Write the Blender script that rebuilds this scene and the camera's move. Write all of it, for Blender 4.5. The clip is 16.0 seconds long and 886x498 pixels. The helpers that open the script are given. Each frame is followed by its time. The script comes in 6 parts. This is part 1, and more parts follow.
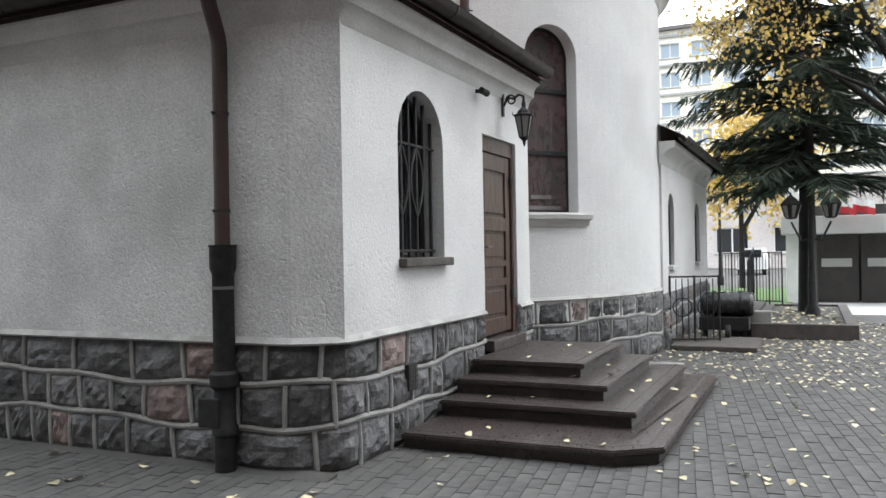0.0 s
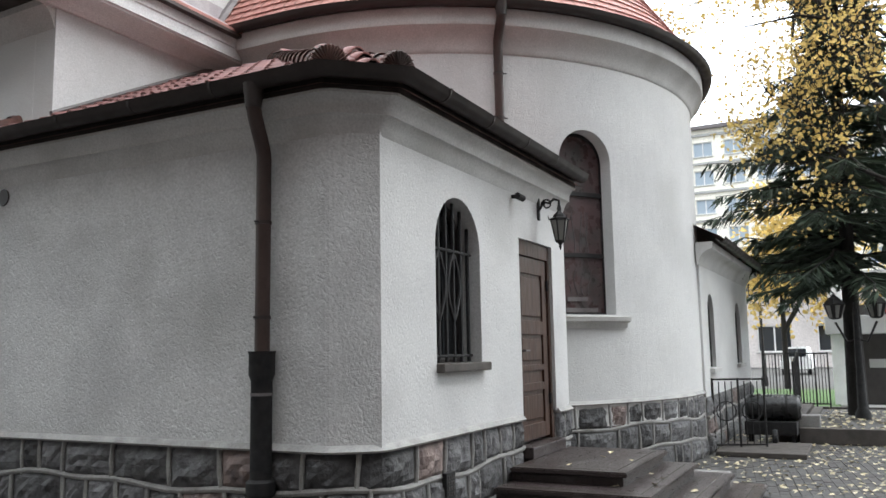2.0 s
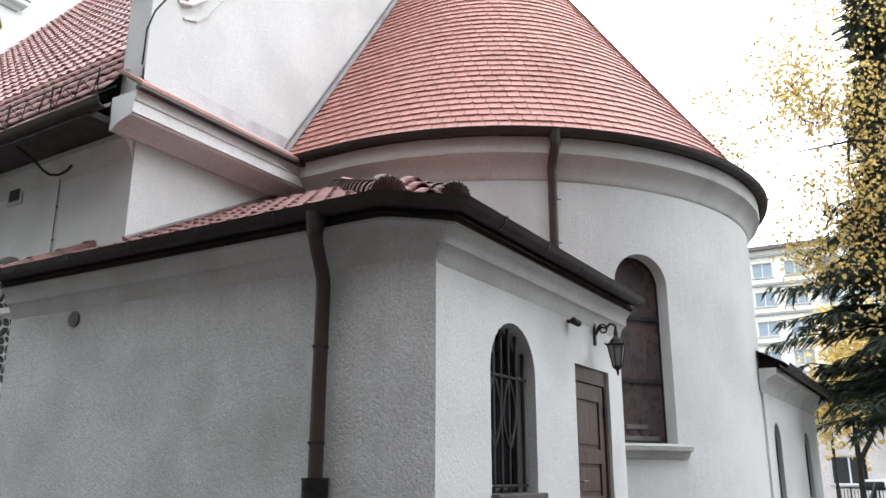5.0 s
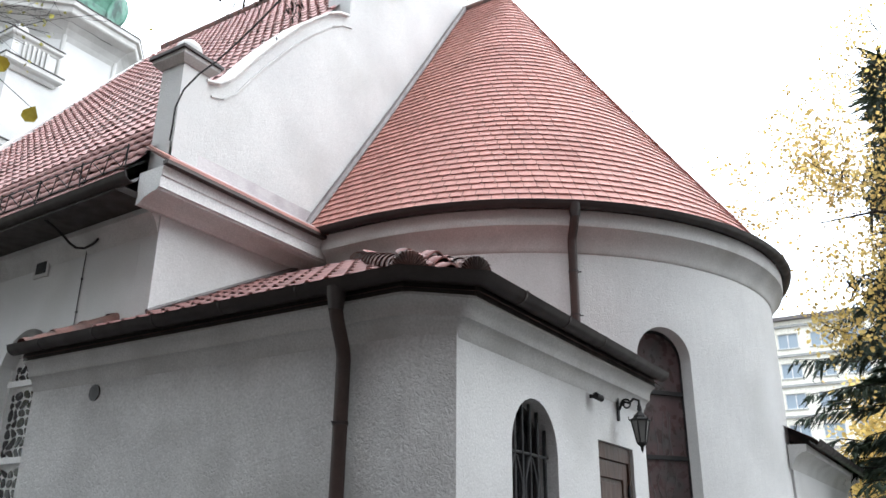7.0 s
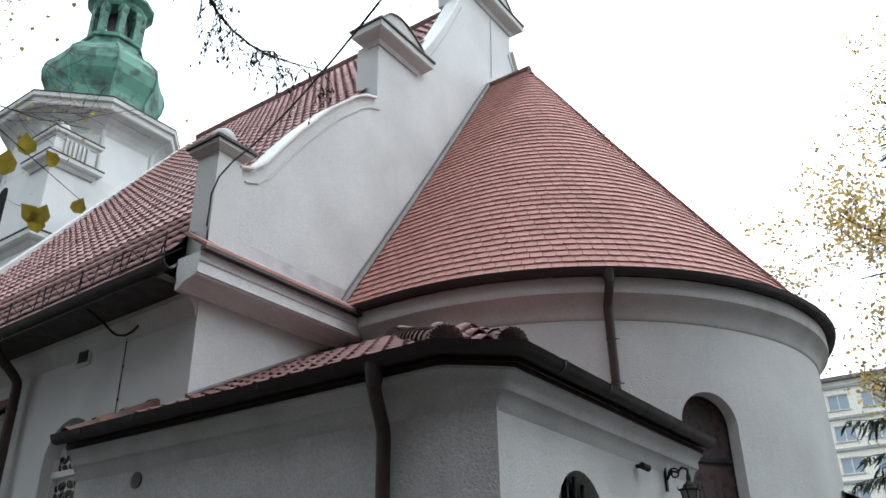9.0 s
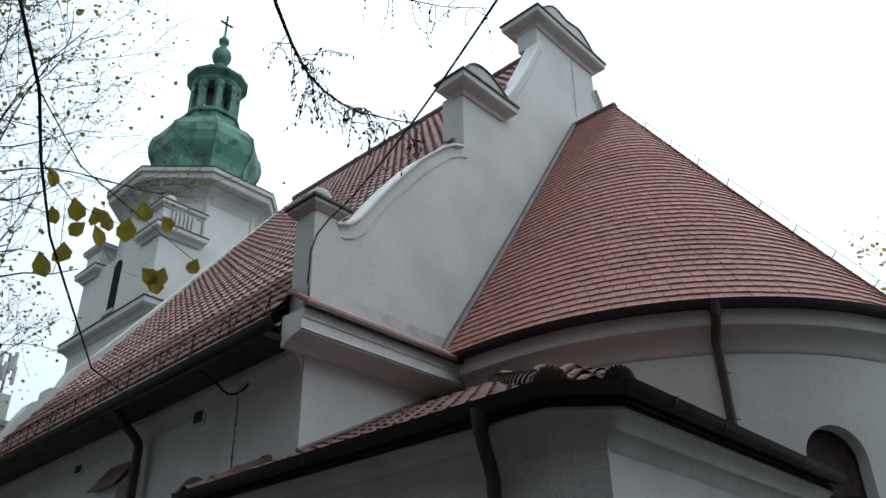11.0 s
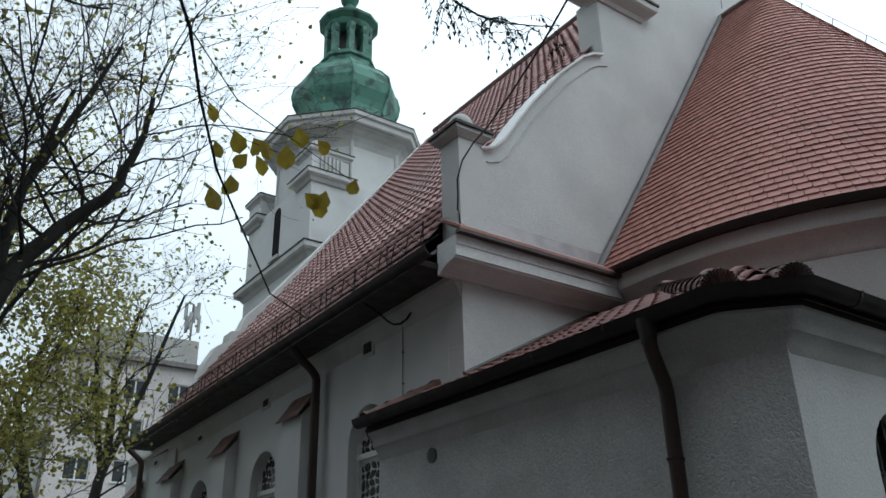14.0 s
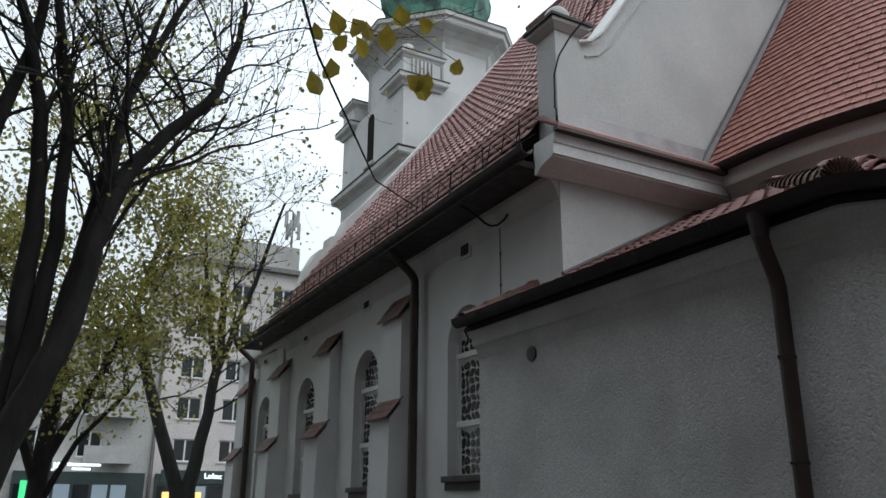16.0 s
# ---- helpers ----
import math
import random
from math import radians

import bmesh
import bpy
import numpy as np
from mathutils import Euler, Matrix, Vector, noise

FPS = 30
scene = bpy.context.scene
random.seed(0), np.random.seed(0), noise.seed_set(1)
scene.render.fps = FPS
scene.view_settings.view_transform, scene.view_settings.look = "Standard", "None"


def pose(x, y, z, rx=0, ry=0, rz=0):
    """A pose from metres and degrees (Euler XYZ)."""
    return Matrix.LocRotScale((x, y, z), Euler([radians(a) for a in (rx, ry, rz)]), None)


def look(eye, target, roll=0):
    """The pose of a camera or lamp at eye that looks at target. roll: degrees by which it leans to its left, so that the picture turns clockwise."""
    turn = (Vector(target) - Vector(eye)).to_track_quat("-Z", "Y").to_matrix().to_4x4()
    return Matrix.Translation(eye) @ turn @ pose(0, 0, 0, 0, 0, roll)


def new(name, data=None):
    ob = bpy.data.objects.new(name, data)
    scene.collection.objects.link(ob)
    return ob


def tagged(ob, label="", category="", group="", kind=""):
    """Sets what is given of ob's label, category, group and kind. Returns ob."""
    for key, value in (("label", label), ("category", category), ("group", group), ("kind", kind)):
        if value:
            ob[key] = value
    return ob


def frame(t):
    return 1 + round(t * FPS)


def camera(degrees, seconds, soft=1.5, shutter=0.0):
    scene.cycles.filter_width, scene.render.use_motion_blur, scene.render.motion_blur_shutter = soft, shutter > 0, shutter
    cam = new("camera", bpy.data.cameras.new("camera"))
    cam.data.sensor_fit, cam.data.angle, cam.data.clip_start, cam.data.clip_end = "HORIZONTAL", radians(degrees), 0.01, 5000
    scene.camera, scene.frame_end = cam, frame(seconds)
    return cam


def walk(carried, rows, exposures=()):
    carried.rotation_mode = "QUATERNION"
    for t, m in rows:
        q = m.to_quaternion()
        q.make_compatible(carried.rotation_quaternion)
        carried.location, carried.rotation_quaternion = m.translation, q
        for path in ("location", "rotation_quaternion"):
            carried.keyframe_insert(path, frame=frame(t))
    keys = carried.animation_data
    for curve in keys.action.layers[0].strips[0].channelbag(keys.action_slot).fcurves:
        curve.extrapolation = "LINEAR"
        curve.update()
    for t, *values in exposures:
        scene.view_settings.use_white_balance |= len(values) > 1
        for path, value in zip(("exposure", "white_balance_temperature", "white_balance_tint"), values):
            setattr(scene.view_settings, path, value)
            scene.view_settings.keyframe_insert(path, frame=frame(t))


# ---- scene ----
cam = camera(57.46, 16.0, soft=1.6)
# seconds, eye x y z, yaw, pitch, roll
PATH = [
    (0.0, 0.087, 0.01, 1.453, -65.45, 0.25, 0.99),
    (0.5, 0.078, 0.018, 1.47, -65.03, 2.09, 0.52),
    (1.0, 0.077, 0.022, 1.471, -64.42, 4.06, 0.32),
    (1.5, 0.064, 0.013, 1.481, -63.77, 5.65, 0.36),
    (2.0, 0.051, 0.01, 1.511, -62.95, 7.19, 0.98),
    (2.5, 0.03, -0.005, 1.496, -62.06, 8.95, 0.64),
    (3.0, 0.028, 0.003, 1.504, -61.42, 10.52, -0.03),
    (3.5, 0.019, 0.005, 1.508, -60.92, 11.96, -0.48),
    (4.0, 0.007, -0.009, 1.522, -60.18, 13.26, -0.38),
    (6.5, 0.0, -0.008, 1.574, -58.1, 19.16, -0.21),
    (7.0, -0.012, -0.016, 1.581, -57.88, 20.57, -0.58),
    (7.5, -0.02, -0.018, 1.581, -57.47, 21.99, -0.27),
    (8.0, -0.026, -0.03, 1.577, -56.55, 23.42, 0.68),
    (8.5, -0.03, -0.025, 1.571, -55.78, 24.59, 0.91),
    (11.0, -0.045, -0.009, 1.545, -47.1, 29.21, 1.04),
    (11.5, -0.046, 0.009, 1.543, -44.5, 28.66, 1.41),
    (12.0, -0.045, 0.007, 1.543, -42.0, 28.6, 1.66),
    (12.5, -0.04, 0.017, 1.541, -39.75, 27.95, 1.95),
    (13.0, -0.031, 0.025, 1.539, -38.03, 27.57, 2.05),
    (13.5, -0.021, 0.055, 1.536, -36.85, 26.22, 1.54),
    (14.0, -0.018, 0.081, 1.522, -35.43, 24.23, 1.2),
    (14.5, -0.004, 0.116, 1.519, -34.03, 22.69, 0.91),
    (15.0, -0.007, 0.136, 1.505, -32.04, 21.13, 1.26),
    (15.5, -0.004, 0.16, 1.497, -30.4, 19.34, 0.67),
    (16.0, -0.001, 0.181, 1.498, -28.93, 17.62, -0.27)]
# seconds, stops, kelvin, tint
EXPO = [(0.0, 1.2, 6450, 8), (2.0, 1.02, 6450, 8), (4.0, 1.07, 6400, 8), (6.5, 1.08, 6300, 8), (8.5, 0.55, 6150, 6), (11.0, -0.52, 5950, 1), (13.5, -0.56, 5900, 0), (16.0, -0.42, 6200, 5)]
walk(cam, [(t, pose(x, y, z, 90 + p, r, w)) for t, x, y, z, w, p, r in PATH], EXPO)
from mathutils.geometry import tessellate_polygon

# ---- light: an overcast sky, brighter towards +x, and a very soft sun ----
world = bpy.data.worlds.new("overcast")
scene.world = world
world.use_nodes = True
wt = world.node_tree
wt.nodes.clear()
w_out = wt.nodes.new("ShaderNodeOutputWorld")
w_bg = wt.nodes.new("ShaderNodeBackground")
w_sky = wt.nodes.new("ShaderNodeTexSky")
w_sky.sky_type, w_sky.sun_disc = "NISHITA", False
w_sky.sun_elevation, w_sky.sun_rotation = radians(42), radians(115)
w_co = wt.nodes.new("ShaderNodeTexCoord")
w_sep = wt.nodes.new("ShaderNodeSeparateXYZ")
w_map = wt.nodes.new("ShaderNodeMapRange")
w_map.inputs["From Min"].default_value, w_map.inputs["From Max"].default_value = -1.0, 1.0
w_map.inputs["To Min"].default_value, w_map.inputs["To Max"].default_value = 0.75, 1.45
w_noi = wt.nodes.new("ShaderNodeTexNoise")
w_noi.inputs["Scale"].default_value, w_noi.inputs["Detail"].default_value = 1.6, 4.0
w_ramp = wt.nodes.new("ShaderNodeMapRange")
w_ramp.inputs["To Min"].default_value, w_ramp.inputs["To Max"].default_value = 0.82, 1.18
w_cloud = wt.nodes.new("ShaderNodeMix")
w_cloud.data_type = "RGBA"
w_cloud.inputs["Factor"].default_value = 0.05
w_cloud.inputs["A"].default_value = (0.975, 0.995, 1.0, 1)
w_up = wt.nodes.new("ShaderNodeMapRange")
w_up.inputs["From Min"].default_value, w_up.inputs["From Max"].default_value = 0.0, 1.0
w_up.inputs["To Min"].default_value, w_up.inputs["To Max"].default_value = 0.62, 1.95
w_mul2 = wt.nodes.new("ShaderNodeMath")
w_mul2.operation = "MULTIPLY"
w_mul = wt.nodes.new("ShaderNodeMath")
w_mul.operation = "MULTIPLY"
wt.links.new(w_co.outputs["Generated"], w_sep.inputs[0])
wt.links.new(w_sep.outputs["X"], w_map.inputs["Value"])
wt.links.new(w_co.outputs["Generated"], w_noi.inputs["Vector"])
wt.links.new(w_noi.outputs["Fac"], w_ramp.inputs["Value"])
wt.links.new(w_map.outputs[0], w_mul.inputs[0])
wt.links.new(w_ramp.outputs[0], w_mul.inputs[1])
wt.links.new(w_sky.outputs[0], w_cloud.inputs["B"])
wt.links.new(w_cloud.outputs["Result"], w_bg.inputs["Color"])
wt.links.new(w_sep.outputs["Z"], w_up.inputs["Value"])
wt.links.new(w_mul.outputs[0], w_mul2.inputs[0])
wt.links.new(w_up.outputs[0], w_mul2.inputs[1])
wt.links.new(w_mul2.outputs[0], w_bg.inputs["Strength"])
wt.links.new(w_bg.outputs[0], w_out.inputs[0])
sun = bpy.data.lights.new("sun", "SUN")
sun.energy, sun.angle, sun.color = 0.6, radians(40), (1.0, 0.97, 0.93)
sun_ob = new("sun", sun)
sun_ob.matrix_world = look((14, -18, 24), (8, 4, 0))


# ---- materials ----
def material(name, base, rough=0.7, metal=0.0, second=None, scale=3.0, fine=60.0, bump=0.3, bump_scale=40.0, spread=0.0,
             mask=(0.42, 0.68), depth=0.01, dirt=None, dirt_scale=0.8, kind="noise", stretch=(1, 1, 1), island=False, pits=(0.38, 0.58)):
    """A painted, stony or metal surface: two tones at a coarse scale, fine grain, bump and per-piece variation."""
    m = bpy.data.materials.new(name)
    m.use_nodes = True
    t = m.node_tree
    b = t.nodes["Principled BSDF"]
    b.inputs["Roughness"].default_value, b.inputs["Metallic"].default_value = rough, metal
    co = t.nodes.new("ShaderNodeTexCoord")
    mp = t.nodes.new("ShaderNodeMapping")
    mp.inputs["Scale"].default_value = stretch
    t.links.new(co.outputs["Object"], mp.inputs["Vector"])

    def tex(sc, detail=6.0):
        n = t.nodes.new("ShaderNodeTexNoise")
        n.inputs["Scale"].default_value, n.inputs["Detail"].default_value = sc, detail
        t.links.new(mp.outputs[0], n.inputs["Vector"])
        return n.outputs["Fac"]

    def ranged(v, a, z, lo, hi):
        n = t.nodes.new("ShaderNodeMapRange")
        for k, x in (("From Min", a), ("From Max", z), ("To Min", lo), ("To Max", hi)):
            n.inputs[k].default_value = x
        t.links.new(v, n.inputs["Value"])
        return n.outputs[0]

    def mix(fac, a, z, mode="MIX"):
        n = t.nodes.new("ShaderNodeMix")
        n.data_type, n.blend_type = "RGBA", mode
        for k, x in (("Factor", fac), ("A", a), ("B", z)):
            if isinstance(x, bpy.types.NodeSocket):
                t.links.new(x, n.inputs[k])
            else:
                n.inputs[k].default_value = x if k == "Factor" else (*x, 1)
        return n.outputs["Result"]

    second = second or tuple(c * 0.8 for c in base)
    col = mix(ranged(tex(scale), mask[0], mask[1], 0, 1), base, second)
    grain = ranged(tex(fine, 3.0), 0.3, 0.7, 0.86, 1.12)
    comb = t.nodes.new("ShaderNodeCombineColor")
    for i in range(3):
        t.links.new(grain, comb.inputs[i])
    col = mix(1.0, col, comb.outputs[0], "MULTIPLY")
    if dirt:
        col = mix(ranged(tex(dirt_scale, 8.0), 0.55, 0.75, 0, 0.7), col, dirt)
    if spread:
        src = t.nodes.new("ShaderNodeNewGeometry").outputs["Random Per Island"] if island else t.nodes.new("ShaderNodeObjectInfo").outputs["Random"]
        hv = t.nodes.new("ShaderNodeHueSaturation")
        t.links.new(ranged(src, 0, 1, 1 - spread, 1 + spread), hv.inputs["Value"])
        t.links.new(col, hv.inputs["Color"])
        col = hv.outputs[0]
    t.links.new(col, b.inputs["Base Color"])
    t.links.new(ranged(tex(scale * 2.3), 0.3, 0.7, max(rough - 0.1, 0), min(rough + 0.12, 1)), b.inputs["Roughness"])
    if bump:
        bp = t.nodes.new("ShaderNodeBump")
        bp.inputs["Strength"].default_value, bp.inputs["Distance"].default_value = bump, depth
        if kind == "stucco":
            add = t.nodes.new("ShaderNodeMath")
            add.operation = "ADD"
            worm = t.nodes.new("ShaderNodeTexNoise")
            worm.inputs["Scale"].default_value, worm.inputs["Detail"].default_value, worm.inputs["Distortion"].default_value = bump_scale, 3.0, 1.4
            t.links.new(mp.outputs[0], worm.inputs["Vector"])
            t.links.new(ranged(worm.outputs["Fac"], pits[0], pits[1], 0, 1), add.inputs[0])
            t.links.new(ranged(tex(bump_scale * 3.1, 2.0), 0.3, 0.7, 0, 0.5), add.inputs[1])
            t.links.new(add.outputs[0], bp.inputs["Height"])
        else:
            t.links.new(tex(bump_scale, 5.0), bp.inputs["Height"])
        t.links.new(bp.outputs[0], b.inputs["Normal"])
    return m


STUCCO = material("rough_stucco", (0.62, 0.62, 0.61), 0.92, second=(0.50, 0.50, 0.495), scale=1.4, fine=45, bump=0.42, bump_scale=17, depth=0.012, pits=(0.30, 0.47),
                  dirt=(0.40, 0.40, 0.385), dirt_scale=0.9, kind="stucco")
STUCCO_FRONT = material("worn_stucco", (0.63, 0.63, 0.62), 0.92, second=(0.55, 0.55, 0.545), scale=1.1, fine=70, bump=0.26, bump_scale=15, depth=0.01,
                        dirt=(0.44, 0.44, 0.43), dirt_scale=0.8, kind="stucco", pits=(0.28, 0.44))
STUCCO_FINE = material("fine_stucco", (0.63, 0.63, 0.62), 0.92, second=(0.56, 0.56, 0.555), scale=0.9, fine=90, bump=0.28, bump_scale=22, depth=0.007, pits=(0.3, 0.5),
                       dirt=(0.46, 0.46, 0.445), dirt_scale=0.6, kind="stucco")
PLASTER = material("smooth_plaster", (0.56, 0.555, 0.54), 0.85, second=(0.47, 0.465, 0.45), scale=2.0, bump=0.2, bump_scale=25, depth=0.004, dirt=(0.40, 0.39, 0.37), dirt_scale=1.5)
LEDGE_PLASTER = material("weathered_ledge_plaster", (0.40, 0.395, 0.38), 0.9, second=(0.27, 0.265, 0.255), scale=5, bump=0.3, bump_scale=40, depth=0.004)
GRANITE = material("split_granite", (0.122, 0.122, 0.124), 0.8, second=(0.055, 0.053, 0.055), scale=11, fine=150, bump=1.0, bump_scale=22, depth=0.02, spread=0.45)
GRANITE_RED = material("reddish_granite", (0.20, 0.155, 0.14), 0.8, second=(0.10, 0.08, 0.078), scale=9, fine=170, bump=0.9, bump_scale=22, depth=0.02, spread=0.3)
MORTAR = material("grey_mortar", (0.285, 0.28, 0.268), 0.9, second=(0.215, 0.21, 0.205), scale=6, bump=0.4, bump_scale=60, depth=0.004)
BROWN_METAL = material("brown_coated_metal", (0.032, 0.023, 0.021), 0.55, second=(0.024, 0.018, 0.016), scale=3, bump=0.08, bump_scale=20, depth=0.003)
PIPE_BROWN = material("brown_pipe_paint", (0.052, 0.031, 0.026), 0.48, second=(0.038, 0.024, 0.02), scale=3, bump=0.08, bump_scale=20, depth=0.003)
IRON = material("black_iron", (0.007, 0.007, 0.008), 0.72, second=(0.013, 0.012, 0.012), scale=8, bump=0.2, bump_scale=80, depth=0.002)
LEAD = material("grey_lead", (0.17, 0.155, 0.155), 0.5, metal=0.2, second=(0.12, 0.105, 0.105), scale=4, bump=0.2, bump_scale=14, depth=0.004)
ZINC = material("pale_weathered_zinc", (0.40, 0.37, 0.375), 0.5, metal=0.1, second=(0.31, 0.285, 0.29), scale=3, bump=0.15, bump_scale=10, depth=0.004)
TILE_RED = material("clay_plain_tile", (0.45, 0.212, 0.178), 0.62, second=(0.38, 0.172, 0.142), scale=5, fine=70, bump=0.2, bump_scale=60, depth=0.003, spread=0.07, island=True,
                    dirt=(0.30, 0.125, 0.10), dirt_scale=0.6)
TILE_RED_PIECE = material("clay_plain_tile_piece", (0.45, 0.212, 0.178), 0.62, second=(0.38, 0.172, 0.142), scale=5, fine=70, bump=0.2, bump_scale=60, depth=0.003, spread=0.08)
PANTILE = material("clay_pantile", (0.31, 0.148, 0.135), 0.5, second=(0.22, 0.092, 0.082), scale=4, fine=60, bump=0.2, bump_scale=60, depth=0.003, spread=0.2, island=True,
                   dirt=(0.14, 0.06, 0.055), dirt_scale=0.7)
PANTILE_PIECE = material("clay_pantile_piece", (0.31, 0.148, 0.135), 0.5, second=(0.22, 0.092, 0.082), scale=4, fine=60, bump=0.2, bump_scale=60, depth=0.003, spread=0.2)
NAVE_TILE = material("faded_clay_pantile", (0.42, 0.235, 0.22), 0.6, second=(0.34, 0.175, 0.16), scale=4, fine=60, bump=0.2, bump_scale=60, depth=0.003, spread=0.16, island=True,
                     dirt=(0.20, 0.10, 0.09), dirt_scale=0.7)
NAVE_TILE_PIECE = material("faded_clay_pantile_piece", (0.42, 0.235, 0.22), 0.6, second=(0.34, 0.175, 0.16), scale=4, fine=60, bump=0.2, bump_scale=60, depth=0.003, spread=0.16)
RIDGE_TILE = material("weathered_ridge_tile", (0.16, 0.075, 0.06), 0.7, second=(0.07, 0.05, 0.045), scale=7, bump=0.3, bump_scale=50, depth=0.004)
COPPER = material("green_copper", (0.10, 0.25, 0.185), 0.65, second=(0.045, 0.10, 0.082), scale=2.4, fine=40, bump=0.2, bump_scale=12, depth=0.01, mask=(0.48, 0.62),
                  dirt=(0.03, 0.045, 0.04), dirt_scale=1.3)
WOOD = material("brown_stained_wood", (0.056, 0.0235, 0.0125), 0.5, second=(0.038, 0.016, 0.009), scale=3, fine=50, bump=0.15, bump_scale=30, depth=0.002, stretch=(6, 6, 0.8))
STEP_STONE = material("brown_polished_stone", (0.046, 0.034, 0.032), 0.34, second=(0.034, 0.026, 0.025), scale=7, fine=120, bump=0.08, bump_scale=40, depth=0.002, stretch=(1, 3, 3),
                      dirt=(0.10, 0.09, 0.085), dirt_scale=2.0)
PAVER = material("grey_paver", (0.078, 0.075, 0.073), 0.85, second=(0.058, 0.056, 0.055), scale=3, fine=130, bump=0.4, bump_scale=90, depth=0.003, spread=0.16, island=True,
                 dirt=(0.06, 0.058, 0.055), dirt_scale=0.6)
PAVER_PIECE = material("grey_paver_piece", (0.078, 0.075, 0.073), 0.85, second=(0.058, 0.056, 0.055), scale=3, fine=130, bump=0.4, bump_scale=90, depth=0.003, spread=0.16)
EARTH = material("packed_grit", (0.075, 0.072, 0.068), 0.95, second=(0.05, 0.047, 0.044), scale=2, fine=90, bump=0.5, bump_scale=60, depth=0.006)
CONCRETE = material("pale_concrete", (0.42, 0.42, 0.41), 0.85, second=(0.34, 0.34, 0.33), scale=1.2, bump=0.2, bump_scale=30, depth=0.004)
DARK_STONE = material("dark_kerb_stone", (0.085, 0.075, 0.068), 0.85, second=(0.055, 0.05, 0.046), scale=5, bump=0.4, bump_scale=40, depth=0.005)
BARK = material("lime_bark", (0.019, 0.017, 0.015), 0.95, second=(0.009, 0.008, 0.0075), scale=6, fine=60, bump=0.9, bump_scale=18, depth=0.02, stretch=(1, 1, 0.35))
TWIG = material("twig_bark", (0.018, 0.015, 0.014), 0.9, second=(0.011, 0.0095, 0.009), scale=10, bump=0.2)
WITHERED = material("withered_bract", (0.05, 0.038, 0.026), 0.85, second=(0.03, 0.023, 0.017), scale=10, bump=0.1, spread=0.4, island=True)
LEAF_YELLOW = material("autumn_leaf", (0.42, 0.33, 0.045), 0.6, second=(0.30, 0.22, 0.03), scale=12, bump=0.1, spread=0.3, island=True)
LEAF_FALLEN = material("fallen_leaf", (0.60, 0.54, 0.38), 0.7, second=(0.46, 0.38, 0.20), scale=12, bump=0.1, spread=0.35, island=True)
LEAF_OLIVE = material("olive_leaf", (0.36, 0.33, 0.09), 0.6, second=(0.17, 0.19, 0.05), scale=3, bump=0.1, spread=0.45, island=True)
LEAF_GOLD = material("golden_leaf", (0.66, 0.51, 0.18), 0.6, second=(0.46, 0.32, 0.10), scale=3, bump=0.1, spread=0.35, island=True)
NEEDLE = material("spruce_needles", (0.050, 0.076, 0.050), 0.8, second=(0.026, 0.040, 0.028), scale=2, bump=0.1, spread=0.5, island=True)
GRASS = material("green_grass", (0.06, 0.12, 0.03), 0.9, second=(0.04, 0.08, 0.02), scale=4, bump=0.5, bump_scale=60, depth=0.02)
FACADE_A = material("grey_render_facade", (0.42, 0.41, 0.39), 0.9, second=(0.34, 0.33, 0.31), scale=0.4, fine=8, bump=0.1, bump_scale=5, dirt=(0.27, 0.26, 0.25), dirt_scale=0.15)
FACADE_B = material("pinkish_render_facade", (0.62, 0.57, 0.55), 0.9, second=(0.52, 0.48, 0.465), scale=0.4, fine=8, bump=0.1, bump_scale=5, dirt=(0.33, 0.31, 0.30), dirt_scale=0.15)
FACADE_W = material("white_block_facade", (0.93, 0.90, 0.80), 0.9, second=(0.86, 0.83, 0.73), scale=0.2, fine=6, bump=0.1, bump_scale=5)
WHITE_PAINT = material("white_paint", (0.75, 0.75, 0.74), 0.5, second=(0.66, 0.66, 0.65), scale=3, bump=0.05)
RED_PAINT = material("red_cloth", (0.45, 0.03, 0.04), 0.8, second=(0.36, 0.02, 0.03), scale=3, bump=0.05)
DARK_PANEL = material("dark_brown_panel", (0.035, 0.03, 0.028), 0.5, second=(0.025, 0.021, 0.02), scale=3, bump=0.05)
STAINED = material("stained_glass_dark", (0.085, 0.052, 0.052), 0.3, second=(0.055, 0.05, 0.048), scale=4, fine=30, bump=0.25, bump_scale=9, depth=0.003)


def translucent(m, share):
    """Thin leaf: part of the light comes through."""
    t = m.node_tree
    b = t.nodes["Principled BSDF"]
    tr = t.nodes.new("ShaderNodeBsdfTranslucent")
    mx = t.nodes.new("ShaderNodeMixShader")
    mx.inputs[0].default_value = share
    t.links.new(b.inputs["Base Color"].links[0].from_socket, tr.inputs["Color"])
    t.links.new(b.outputs[0], mx.inputs[1])
    t.links.new(tr.outputs[0], mx.inputs[2])
    t.links.new(mx.outputs[0], t.nodes["Material Output"].inputs[0])


for leaf_m in (LEAF_YELLOW, LEAF_OLIVE, LEAF_GOLD):
    translucent(leaf_m, 0.5)
DALLE = material("dark_slab_glass", (0.02, 0.02, 0.024), 0.18, second=(0.035, 0.028, 0.024), scale=6, bump=0.3, bump_scale=20, depth=0.004, spread=0.6, island=True)
# kept dark so the added light-blocking walls bounce little light
SHADE_WALL = material("dark_shade_wall", (0.13, 0.10, 0.09), 0.9, second=(0.09, 0.07, 0.065), scale=2, bump=0.2, bump_scale=20)
BARREL = material("black_barrel_paint", (0.02, 0.021, 0.022), 0.28, second=(0.03, 0.03, 0.03), scale=5, bump=0.08, bump_scale=15, depth=0.003)
SHOP_DARK = material("dark_shopfront", (0.03, 0.045, 0.042), 0.4, second=(0.02, 0.03, 0.028), scale=1, bump=0.05)


